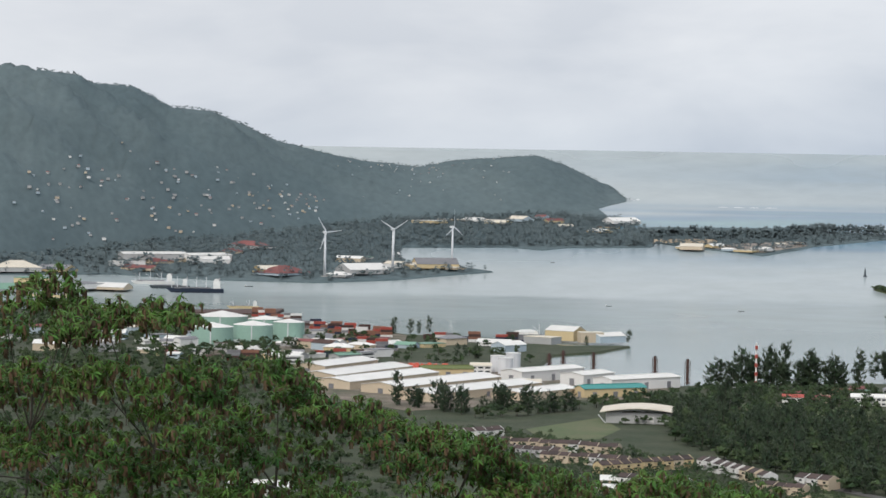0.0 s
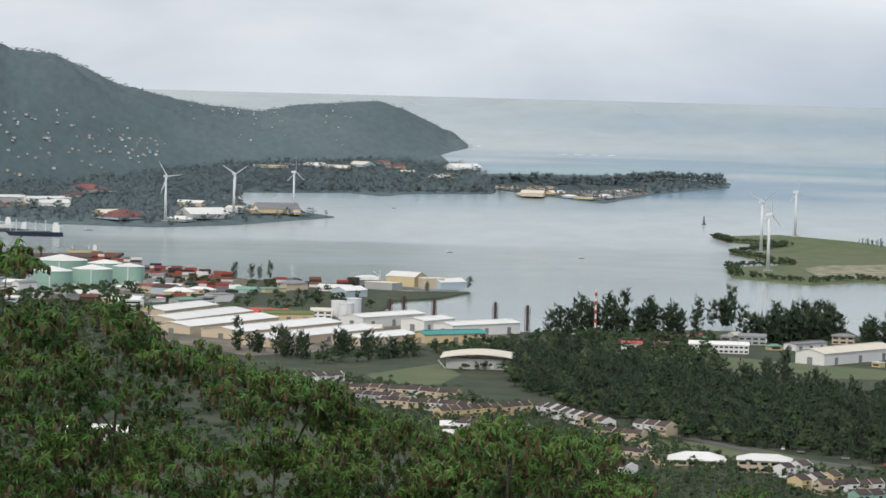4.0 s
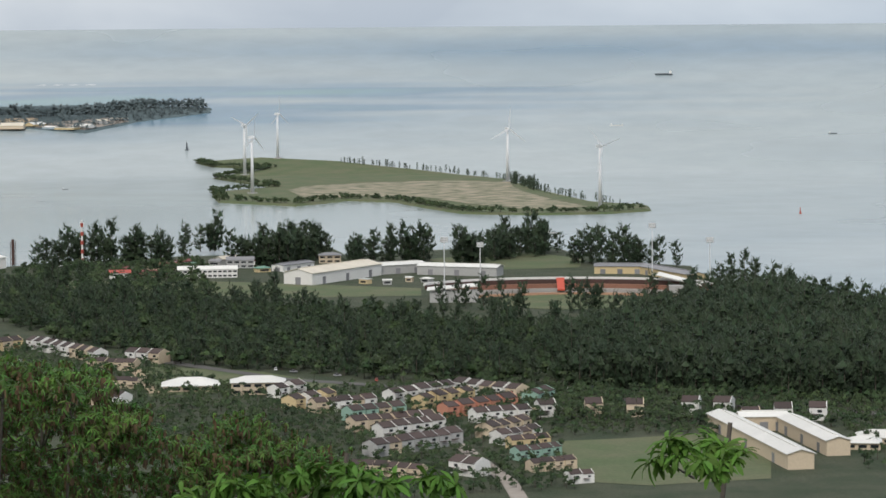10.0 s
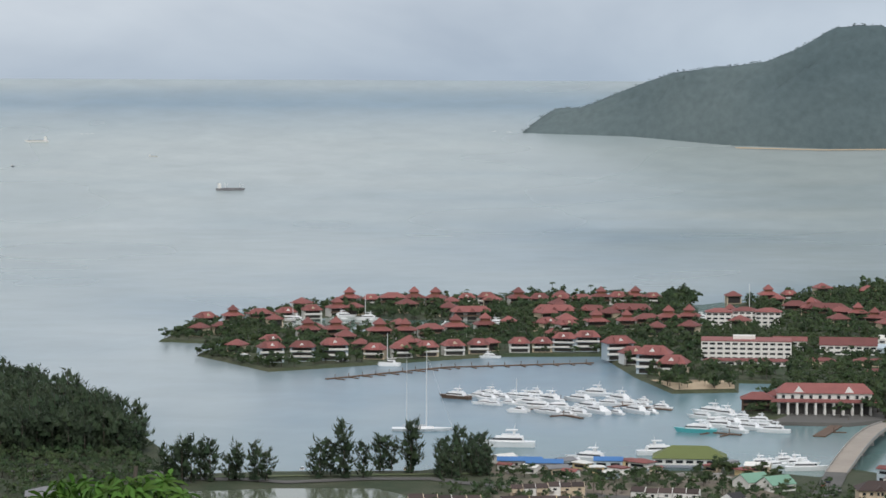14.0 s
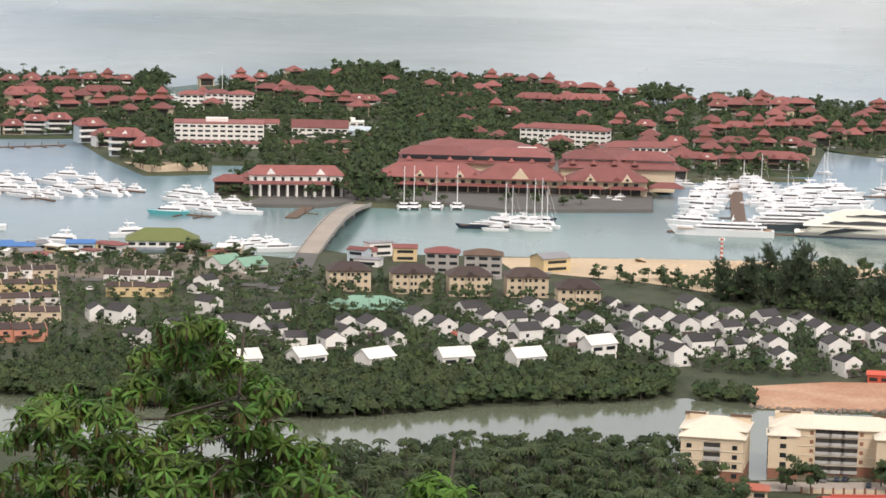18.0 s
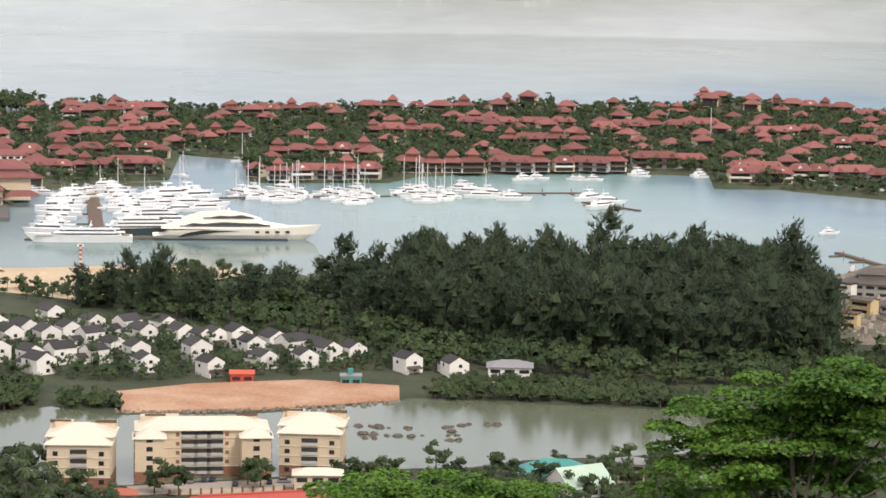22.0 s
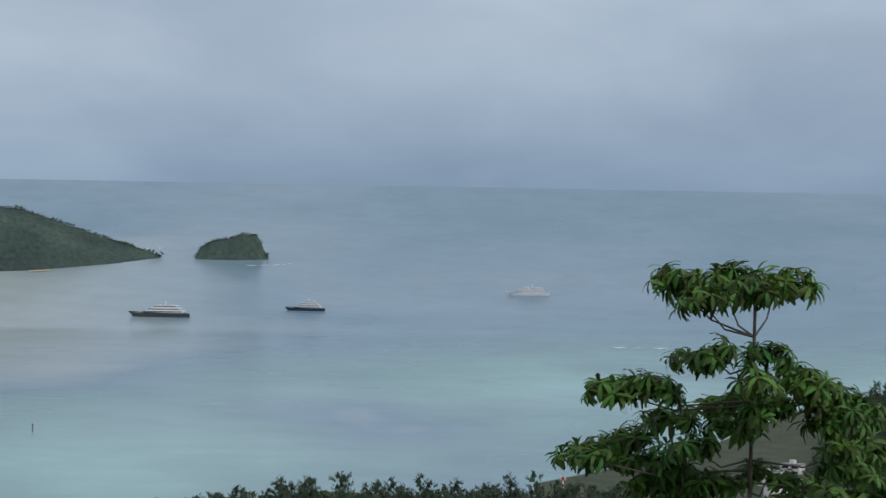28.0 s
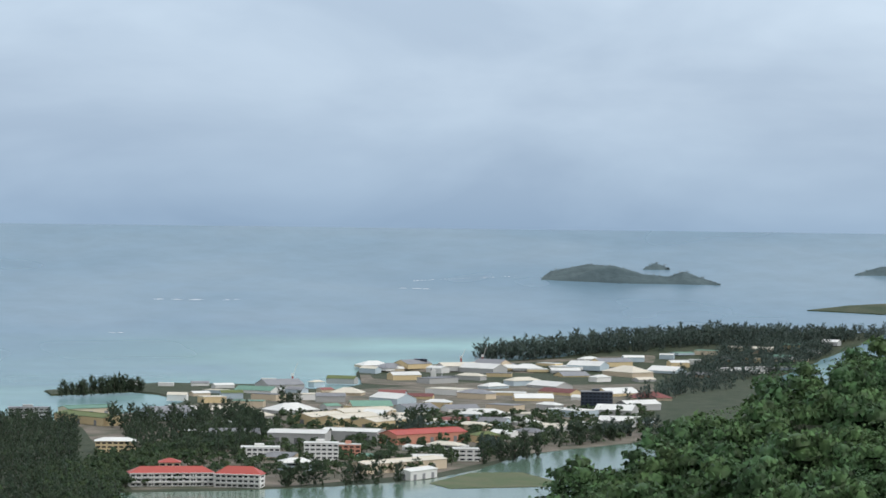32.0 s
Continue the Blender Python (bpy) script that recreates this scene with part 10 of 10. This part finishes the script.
def rosette(leaves=13, ln=0.25, wd=0.064, droop=0.5, pods=2, cols=2, podw=0.014):
    """A whorl of oblong leaves that arch out and hang from a shoot tip, along +z. Returns leaves and hanging pods."""
    v, q = [], []
    for i in range(leaves):
        a = i * 2.399 + rng.uniform(-0.3, 0.3)
        d = np.array([math.cos(a), math.sin(a), 0.0])
        s = np.array([-math.sin(a), math.cos(a), 0.0])
        up = rng.uniform(-0.75, 0.6) - droop * (i / leaves)
        L, W = ln * rng.uniform(0.75, 1.2), wd * rng.uniform(0.8, 1.2)
        ps, z, r = [], 0.0, 0.015
        stations = ((0.22, 0.0), (0.8, 0.22), (1.0, 0.55), (0.38, 1.05)) if cols == 2 else ((0.35, 0.05), (1.0, 0.4), (0.3, 1.0))
        joints = len(stations) - 1
        for k, (w, bend) in enumerate(stations):
            c = d * r + np.array([0, 0, z])
            ps.append((c - s * W / 2 * w + np.array([0, 0, 0.12 * W]), c, c + s * W / 2 * w + np.array([0, 0, 0.12 * W])))
            ang = up - bend * (0.8 + droop)
            r += L / joints * math.cos(ang)
            z += L / joints * math.sin(ang)
        b = len(v)
        if cols == 1:
            ps = [(p[0], p[2]) for p in ps]
        v += [p for row_ in ps for p in row_]
        q += [(b + (cols + 1) * k + j, b + (cols + 1) * k + j + 1, b + (cols + 1) * (k + 1) + j + 1, b + (cols + 1) * (k + 1) + j) for k in range(joints) for j in range(cols)]
    pv, pq = [], []
    for i in range(pods):
        a, r = rng.uniform(0, math.tau), rng.uniform(0.02, 0.09)
        x, y, h = math.cos(a) * r, math.sin(a) * r, rng.uniform(0.12, 0.34)
        b = len(pv)
        pv += [np.array(p) for p in ((x - podw, y, -0.03), (x + podw, y, -0.03), (x + podw * 1.4, y + 0.02, -h), (x - podw * 0.9, y + 0.02, -h))]
        pq.append((b, b + 1, b + 2, b + 3))
    return np.array(v), np.array(q), np.array(pv), np.array(pq)


ROSES = [rosette(n, droop=dr, pods=p) for n, dr, p in ((14, 0.5, 3), (11, 0.7, 5), (16, 0.35, 2), (12, 0.9, 4), (13, 0.6, 2), (10, 0.3, 0))]
SMALL = [rosette(n, droop=dr, pods=p, cols=1, wd=0.06, podw=0.022) for n, dr, p in ((11, 0.5, 4), (10, 0.7, 6), (12, 0.35, 2), (10, 0.9, 6), (11, 0.6, 3), (9, 0.3, 0))]


def near_tree(name, lobes, d, label, trunk_at=None, per=7, spread=0.34, leaf="nearleaf", scale=0.38, pods=1.0, depth=1.2, root=None):
    """A tree whose leafy lobes stand at (bearing, height angle) pairs, with trunk, limbs, leaves and pods as parts."""
    t = thing(name, label, "tree")
    lv, lq, pv, pq, off, poff = [], [], [], [], 0, 0
    tips = []
    kinds = ROSES if scale > 0.6 or leaf == "bright" else SMALL
    for a, e in lobes:
        c = np.array(ray_to(a, e, d + rng.uniform(-depth, depth)))
        tips.append(c)
        for _ in range(per):
            u = rng.normal(0, 1, 3)
            u[2] = abs(u[2]) * 0.8 - 0.25
            u /= np.linalg.norm(u)
            p = c + u * spread * rng.uniform(0.3, 1.0) * np.array([1.25, 1.25, 0.8])
            axis = Vector(u * 0.7 + np.array([0, 0, 0.8])).normalized()
            m = np.array(axis.to_track_quat("Z", "Y").to_matrix()) @ np.array(Matrix.Rotation(rng.uniform(0, 6.28), 3, "Z"))
            v, q, w, x = kinds[rng.integers(0, len(kinds))]
            sc = scale * rng.uniform(0.8, 1.2)
            lv.append((v * sc) @ m.T + p)
            lq.append(q + off)
            off += len(v)
            if len(w) and rng.uniform() < pods:
                pv.append(w * sc + p)
                pq.append(x + poff)
                poff += len(w)
    mean = sum(tips) / len(tips)
    a0 = math.degrees(math.atan2(mean[0], mean[1])) if trunk_at is None else trunk_at
    low = max(p[2] for p in tips)
    back = d if trunk_at else d + 1.1
    foot = Vector((math.sin(radians(a0)) * back, math.cos(radians(a0)) * back, 193.3 - (back - 1.2) * 0.47 - 0.6))
    top = Vector((foot.x + 0.15, foot.y, low - 0.15 if trunk_at else mean[2]))
    tr, n = Shape(), 6
    knots = [foot.lerp(top, k / n) + Vector((0.12 * math.sin(k * 2.1), 0.1 * math.cos(k * 1.7), 0)) for k in range(n + 1)]
    for k in range(n):
        r0, r1 = 0.04 * (1 - 0.6 * k / n), 0.04 * (1 - 0.6 * (k + 1) / n)
        tr.tube(knots[k], knots[k + 1], r0, r1, 7, caps=False)
    part("trunk", tr, "bark", t, smooth=True)
    step = 2 if scale > 0.6 else 5
    limbs = Shape()
    for k, c in enumerate(tips[::step]):
        c = Vector(c)
        h = min(max((c.z - 0.12 - foot.z) / max(0.1, top.z - foot.z), 0.05), 0.97)
        base = knots[int(h * n)].lerp(knots[min(n, int(h * n) + 1)], h * n - int(h * n))
        mid = base.lerp(c, 0.55) - Vector((0, 0, 0.12))
        limbs.tube(base, mid, 0.012, 0.009, 5, False).tube(mid, c, 0.009, 0.005, 5, False)
    part("branch", limbs, "bark", t, smooth=True)["kind"] = "stuff"
    ob = new("leaves", mesh_of("leaves", [(np.concatenate(lv), np.concatenate(lq), 0)], (leaf,)))
    ob.parent = t
    ob["kind"] = "stuff"
    if pv:
        ob = new("dry_foliage", mesh_of("dry_foliage", [(np.concatenate(pv), np.concatenate(pq), 0)], ("deadleaf",)))
        ob.parent = t
        ob["kind"] = "stuff"
    return t


def fill_lobes(outline, bottom, n, power=1.0, edge=0.42, seed=1):
    """Lobes under an outline of (bearing, height angle), a third of them along its top."""
    g = random.Random(seed)
    az, el = zip(*outline)
    out = []
    for i in range(n):
        a = g.uniform(az[0], az[-1])
        top = float(np.interp(a, az, el)) - edge
        u = 0.0 if i % 3 == 0 else g.random() ** power
        out.append((a, top - u * (top - bottom)))
    return out


GROVE = "leafy tree with whorled leaves and brown hanging pods"
near_tree("near_tree", fill_lobes([(-10.46, -3.97), (-9.10, -3.71), (-8.76, -3.09), (-8.42, -2.66), (-8.08, -2.56), (-7.67, -2.97), (-7.37, -3.60)], -8.6, 34, 1.0, seed=2), 33, GROVE, per=29, spread=0.36)
near_tree("near_tree", fill_lobes([(-7.72, -3.60), (-7.21, -3.25), (-6.75, -3.04), (-6.40, -3.24), (-6.16, -3.59), (-5.82, -3.10), (-5.41, -3.29), (-5.05, -3.93), (-4.67, -4.86)], -8.6, 44, 1.0, seed=3), 31, GROVE, per=29, spread=0.36)
near_tree("near_tree", fill_lobes([(-10.91, -4.54), (-9.09, -4.54), (-6.79, -4.53), (-4.69, -5.21), (-4.50, -5.90)], -9.5, 46, 0.8, seed=4), 36, "dense lower crown of a podded tree", per=29, spread=0.36)
near_tree("near_tree", fill_lobes([(-4.50, -5.67), (-4.11, -4.74), (-3.70, -4.41), (-3.35, -4.28), (-2.94, -4.61), (-2.67, -5.19)], -8.8, 28, 0.9, seed=5), 32, GROVE, per=27, spread=0.36)
near_tree("near_tree", fill_lobes([(-3.02, -5.72), (-2.56, -5.37), (-1.64, -5.11), (-0.94, -5.36), (0.11, -5.72), (0.93, -5.92), (1.76, -6.44)], -10.2, 52, 0.9, seed=6), 34, GROVE, per=29, spread=0.36)
near_tree("near_tree", fill_lobes([(0.70, -6.10), (1.64, -6.44), (2.82, -6.62), (3.53, -6.94), (4.01, -7.28)], -10.2, 40, 0.9, seed=7), 35, GROVE, per=29, spread=0.36)
near_tree("near_tree", fill_lobes([(3.94, -6.93), (4.23, -6.55), (4.64, -6.45), (5.06, -6.79)], -6.9, 11, 0.8, seed=8), 31, "slender tree with a small leafy top", per=11, spread=0.27)
near_tree("near_tree", fill_lobes([(3.30, -7.41), (4.48, -7.41), (5.42, -7.14), (5.65, -6.78), (6.12, -6.56), (6.65, -6.76), (6.90, -7.34), (7.56, -8.02)], -10.2, 52, 0.9, seed=9), 33, GROVE, per=29, spread=0.36)
near_tree("near_tree", fill_lobes([(6.62, -8.05), (7.56, -8.14), (8.75, -8.34), (9.56, -7.85), (10.27, -8.20), (11.10, -8.60), (11.80, -8.69)], -10.6, 46, 0.9, seed=10), 36, GROVE, per=27, spread=0.42)
near_tree("near_tree", fill_lobes([(1.14, -6.77), (2.52, -6.61), (3.32, -6.91), (5.30, -6.82), (6.70, -7.18), (7.88, -8.06), (9.29, -8.06), (10.24, -8.53), (11.78, -8.93)], -11.0, 90, 0.8, 0.5, seed=11), 38, "dense undergrowth of podded trees", per=28, spread=0.5)
near_tree("near_tree", fill_lobes([(4.02, -6.93), (4.37, -6.58), (4.77, -6.39), (5.25, -6.79)], -7.6, 7, seed=12), 30, "slender tree with a small leafy top", per=11, spread=0.27)
near_tree("near_tree", fill_lobes([(5.37, -6.99), (6.00, -6.63), (6.71, -6.95)], -8.2, 9, seed=13), 31, "slender tree with a small leafy top", per=11, spread=0.28)
near_tree("near_tree", [(38.95, -9.64), (38.72, -9.73), (39.19, -9.70), (38.16, -10.26), (38.37, -10.11), (39.35, -10.25), (39.56, -10.40), (39.92, -10.79), (40.09, -10.65), (38.81, -10.98), (38.92, -11.22), (37.93, -10.72), (37.79, -10.87), (40.55, -11.02), (40.40, -11.15), (35.81, -11.27), (35.98, -11.13), (36.15, -11.39), (36.83, -11.42), (37.03, -11.28), (37.21, -11.51), (38.42, -12.04), (38.63, -11.80), (39.61, -11.89), (39.46, -11.68), (40.32, -11.72), (40.17, -11.96), (41.04, -12.02), (41.19, -12.19), (41.37, -12.42), (38.83, -12.67), (38.02, -12.51), (35.34, -11.89), (35.57, -11.74), (36.05, -12.04), (36.27, -11.91), (35.57, -12.66), (40.01, -12.50), (40.58, -12.66), (36.98, -12.15), (37.45, -12.03), (37.69, -12.38), (36.63, -12.61), (36.04, -12.84), (39.35, -12.49), (38.40, -12.73), (41.02, -12.71), (41.50, -12.88), (39.59, -12.95), (37.22, -12.96)], 29, "young tree with drooping whorled leaves", per=12, spread=0.3, scale=0.62, trunk_at=39.6)
near_tree("near_tree", fill_lobes([(34.17, -12.82), (35.34, -12.37), (36.27, -12.15), (38.39, -12.15), (40.77, -12.36), (41.98, -12.93)], -14.5, 34, seed=15), 31, "dense lower crown of a young tree", per=18, spread=0.4)
near_tree("near_tree", [(84.87, -1.92), (85.13, -2.07), (85.40, -2.27), (86.09, -1.89), (85.92, -2.13), (86.64, -2.10), (86.96, -1.87), (87.32, -1.95), (85.64, -3.43), (85.37, -3.60), (83.92, -4.09), (84.42, -4.15), (83.58, -4.19), (86.81, -3.40), (87.22, -3.81), (87.78, -3.99), (88.18, -4.19), (86.54, -3.97), (85.66, -4.53), (86.27, -4.31), (86.89, -4.36), (84.84, -4.78), (83.40, -5.42), (84.01, -5.12), (82.98, -5.57), (84.71, -5.59), (85.39, -5.37), (84.52, -6.14), (85.21, -6.06), (88.61, -4.73), (88.48, -5.28), (88.76, -5.81), (86.86, -5.87), (86.15, -4.92), (86.61, -4.67), (87.53, -4.41), (88.48, -5.66), (88.97, -4.60), (83.84, -5.56), (85.01, -5.88), (85.83, -6.08), (88.23, -4.86)], 26, "open tree with tiers of drooping whorled leaves", per=12, spread=0.24, scale=0.68, trunk_at=86.35, pods=0.7, depth=0.7)
near_tree("near_tree", [(89.00, -6.10), (88.50, -6.46), (85.37, -6.56), (84.79, -6.63), (87.34, -6.39), (87.91, -6.14), (88.93, -5.30)], 26.5, "low leafy shoots beside the open tree", per=7, spread=0.25, pods=0.5, scale=0.9)
near_tree("near_tree", fill_lobes([(-6.66, -7.44), (-3.69, -7.51), (-1.38, -7.80), (1.20, -8.02), (3.79, -8.10), (6.87, -8.62)], -11.5, 84, 0.8, seed=21), 41, "dense undergrowth of podded trees", per=14, spread=0.62, pods=0.6)
near_tree("near_tree", fill_lobes([(-4.6, -7.0), (-2.0, -7.0), (0.0, -7.3), (2.0, -7.5), (4.0, -7.7), (7.0, -8.3)], -10.6, 110, 0.8, seed=31), 38, "dense undergrowth of podded trees", per=24, spread=0.55, scale=0.42, pods=0.6)
BUSHY = "sunlit shrub with large glossy green leaves"
near_tree("near_shrub", [(8.59, -9.69), (9.29, -9.52), (10.00, -9.49), (10.71, -9.31), (11.19, -9.26), (11.78, -9.30), (12.37, -9.37), (12.96, -9.48), (13.67, -9.40), (14.02, -9.51), (10.24, -9.63), (11.42, -9.63), (12.13, -9.65)], 17, BUSHY, per=4, spread=0.1, scale=0.5, leaf="bright", pods=0, depth=0.4)
near_tree("near_shrub", [(18.57, -9.02), (18.93, -8.71), (19.40, -8.65), (19.75, -8.77), (20.17, -8.98), (19.28, -9.02), (19.69, -9.12)], 17, BUSHY, per=4, spread=0.1, scale=0.5, leaf="bright", pods=0, depth=0.4)
near_tree("near_shrub", [(24.87, -8.68), (25.17, -8.51), (25.52, -8.44), (26.04, -8.38), (26.28, -8.55), (26.80, -8.48), (27.15, -8.38), (27.50, -8.59), (25.75, -8.73), (27.04, -8.73)], 19, BUSHY, per=4, spread=0.1, scale=0.5, leaf="bright", pods=0, depth=0.4)
near_tree("near_shrub", [(43.71, -12.93), (44.00, -12.73), (44.30, -12.89)], 22, BUSHY, per=4, spread=0.12, scale=0.6, leaf="bright", pods=0, depth=0.3)


def layered(h=10.0, w=7.0, n=300, layers=9, size=0.95):
    """A flat-tiered albizia crown."""
    cs = np.stack([rng.normal(0, w * 0.45, layers), rng.normal(0, w * 0.45, layers), h * (0.46 + 0.54 * rng.uniform(0, 1, layers))], 1)
    cs[:, 2] -= (cs[:, 0] ** 2 + cs[:, 1] ** 2) / (w * 4.5)
    k = rng.integers(0, layers, n)
    r = np.sqrt(rng.uniform(0, 1, n)) * w * 0.36
    a = rng.uniform(0, math.tau, n)
    p = cs[k] + np.stack([np.cos(a) * r, np.sin(a) * r, 0.5 * (1 - (r / (w * 0.42)) ** 2) + rng.normal(0, 0.12, n)], 1)
    o = np.stack([np.cos(a), np.sin(a), np.full(n, -0.1)], 1)
    return leaf_quads(p, o, size, size * 0.75, jitter=0.25), trunk_quads(h * 0.75, 0.3, 0.12)


ALB = [layered(11.0, 8.0, 620, 11, 0.5) for _ in range(4)]
FLAT = [layered(6.0, 5.0, 3400, 13, 0.44) for _ in range(3)]


def flat_tree(spots, d, label):
    t = thing("albizia_tree", label, "tree")
    vs, qs = [], []
    for k, (a, e, s) in enumerate(spots):
        v, q = FLAT[k % 3][0]
        c = np.array(ray_to(a, e, d + k % 3))
        turn = np.array(Matrix.Rotation(k * 1.3, 3, "Z"))
        vs.append((v - np.array([0, 0, 5.2])) * s @ turn.T + c)
        qs.append((q + sum(len(x) for x in vs[:-1])))
    ob = new("crown", mesh_of("crown", [(np.concatenate(vs), np.concatenate(qs), 0)], ("bright",)))
    ob.parent = t
    a0 = sum(s[0] for s in spots) / len(spots)
    foot = Vector((math.sin(radians(a0)) * d, math.cos(radians(a0)) * d, 193.3 - (d - 1.2) * 0.47 - 1))
    top = ray_to(a0, min(s[1] for s in spots) - 0.4, d)
    part("trunk", Shape().tube(foot, top, 0.2, 0.1, 8), "bark", t)
    for a, e, s in spots:
        part("limb", Shape().tube(top - Vector((0, 0, 1)), ray_to(a, e - 0.5, d), 0.06, 0.03, 6), "bark", t)


flat_tree([(a, e, s) for (a, e), s in zip([(63.11, -10.92), (63.93, -10.55), (64.74, -10.23), (65.43, -9.97), (66.24, -9.95), (67.06, -10.13), (63.61, -11.55), (64.77, -11.15), (63.15, -12.26), (65.92, -10.76), (65.04, -12.07), (66.66, -11.64)], (0.4, 0.46, 0.5, 0.5, 0.5, 0.45, 0.5, 0.5, 0.5, 0.5, 0.5, 0.4))], 92, "albizia with bright green flat-tiered feathery canopy")
flat_tree([(a, e, s) for (a, e), s in zip([(55.4, -12.75), (56.05, -12.5), (56.8, -12.45), (57.55, -12.55), (58.3, -12.5), (58.95, -12.4), (59.5, -12.6), (56.4, -12.9), (57.2, -12.95), (58.0, -12.95), (58.7, -12.95)], (0.3, 0.4, 0.42, 0.4, 0.4, 0.36, 0.3, 0.45, 0.45, 0.45, 0.45))], 88, "albizia with bright green flat-tiered feathery canopy")


# wooded spur to the south
def spur():
    crest = [(101.11, -5.79), (102.04, -5.02), (103.09, -4.73), (103.49, -4.41), (103.95, -3.99), (104.93, -3.45), (105.74, -3.01), (106.54, -2.73), (107.34, -2.44), (108.12, -2.22), (109.61, -1.69)]
    ca, ce = zip(*crest)
    v, azs, rows = [], np.arange(ca[0], ca[-1], 0.25), 12
    spots = []
    for a in azs:
        top = float(np.interp(a, ca, ce)) - 0.55
        for j in range(rows):
            u = j / (rows - 1)
            d = 440 - 220 * u
            e = top + (-15.0 - top) * u ** 1.1
            p = ray_to(a, e, d)
            v.append(p)
        p = ray_to(a, top - 4, 520)
        v.append(p)
    k = rows + 1
    me = bpy.data.meshes.new("ground")
    f = []
    for i in range(len(azs) - 1):
        order = [rows] + list(range(rows))
        f += [(i * k + order[j], i * k + order[j + 1], (i + 1) * k + order[j + 1], (i + 1) * k + order[j]) for j in range(rows)]
    me.from_pydata(v, [], f)
    me.materials.append(M["ground"])
    tagged(new("ground", me), "steep wooded spur of the hill", "hillside", kind="structure")
    g = random.Random(5)
    dense = [broadleaf(h, w, n=700, lobes=13, size=0.72, mid=True, fat=0.28) for h, w in ((13, 6.5), (15, 7.5), (11, 7.0))]
    tiers = []
    for k in range(330):
        a = g.uniform(ca[0], ca[-1])
        top = float(np.interp(a, ca, ce)) - 0.55
        u = (max(0.02, (7.6 + top) / (15.0 + top)) ** (1 / 1.1)) * g.random() ** 1.1
        p = ray_to(a, top + (-15.0 - top) * u ** 1.1, 440 - 220 * u)
        (tiers if k % 3 == 0 else spots).append((p.x, p.y, p.z - (6.0 if k % 3 == 0 else 7.5)))
    grow("hillside_forest", spots, dense, "spurleaf", "dense dark green canopy of the hillside wood", "forest", low=0.75, high=1.2)
    grow("albizia_forest", tiers, ALB, "spurleaf", "tiered albizia crowns standing out of the wood", "forest", low=0.7, high=1.0)


spur()
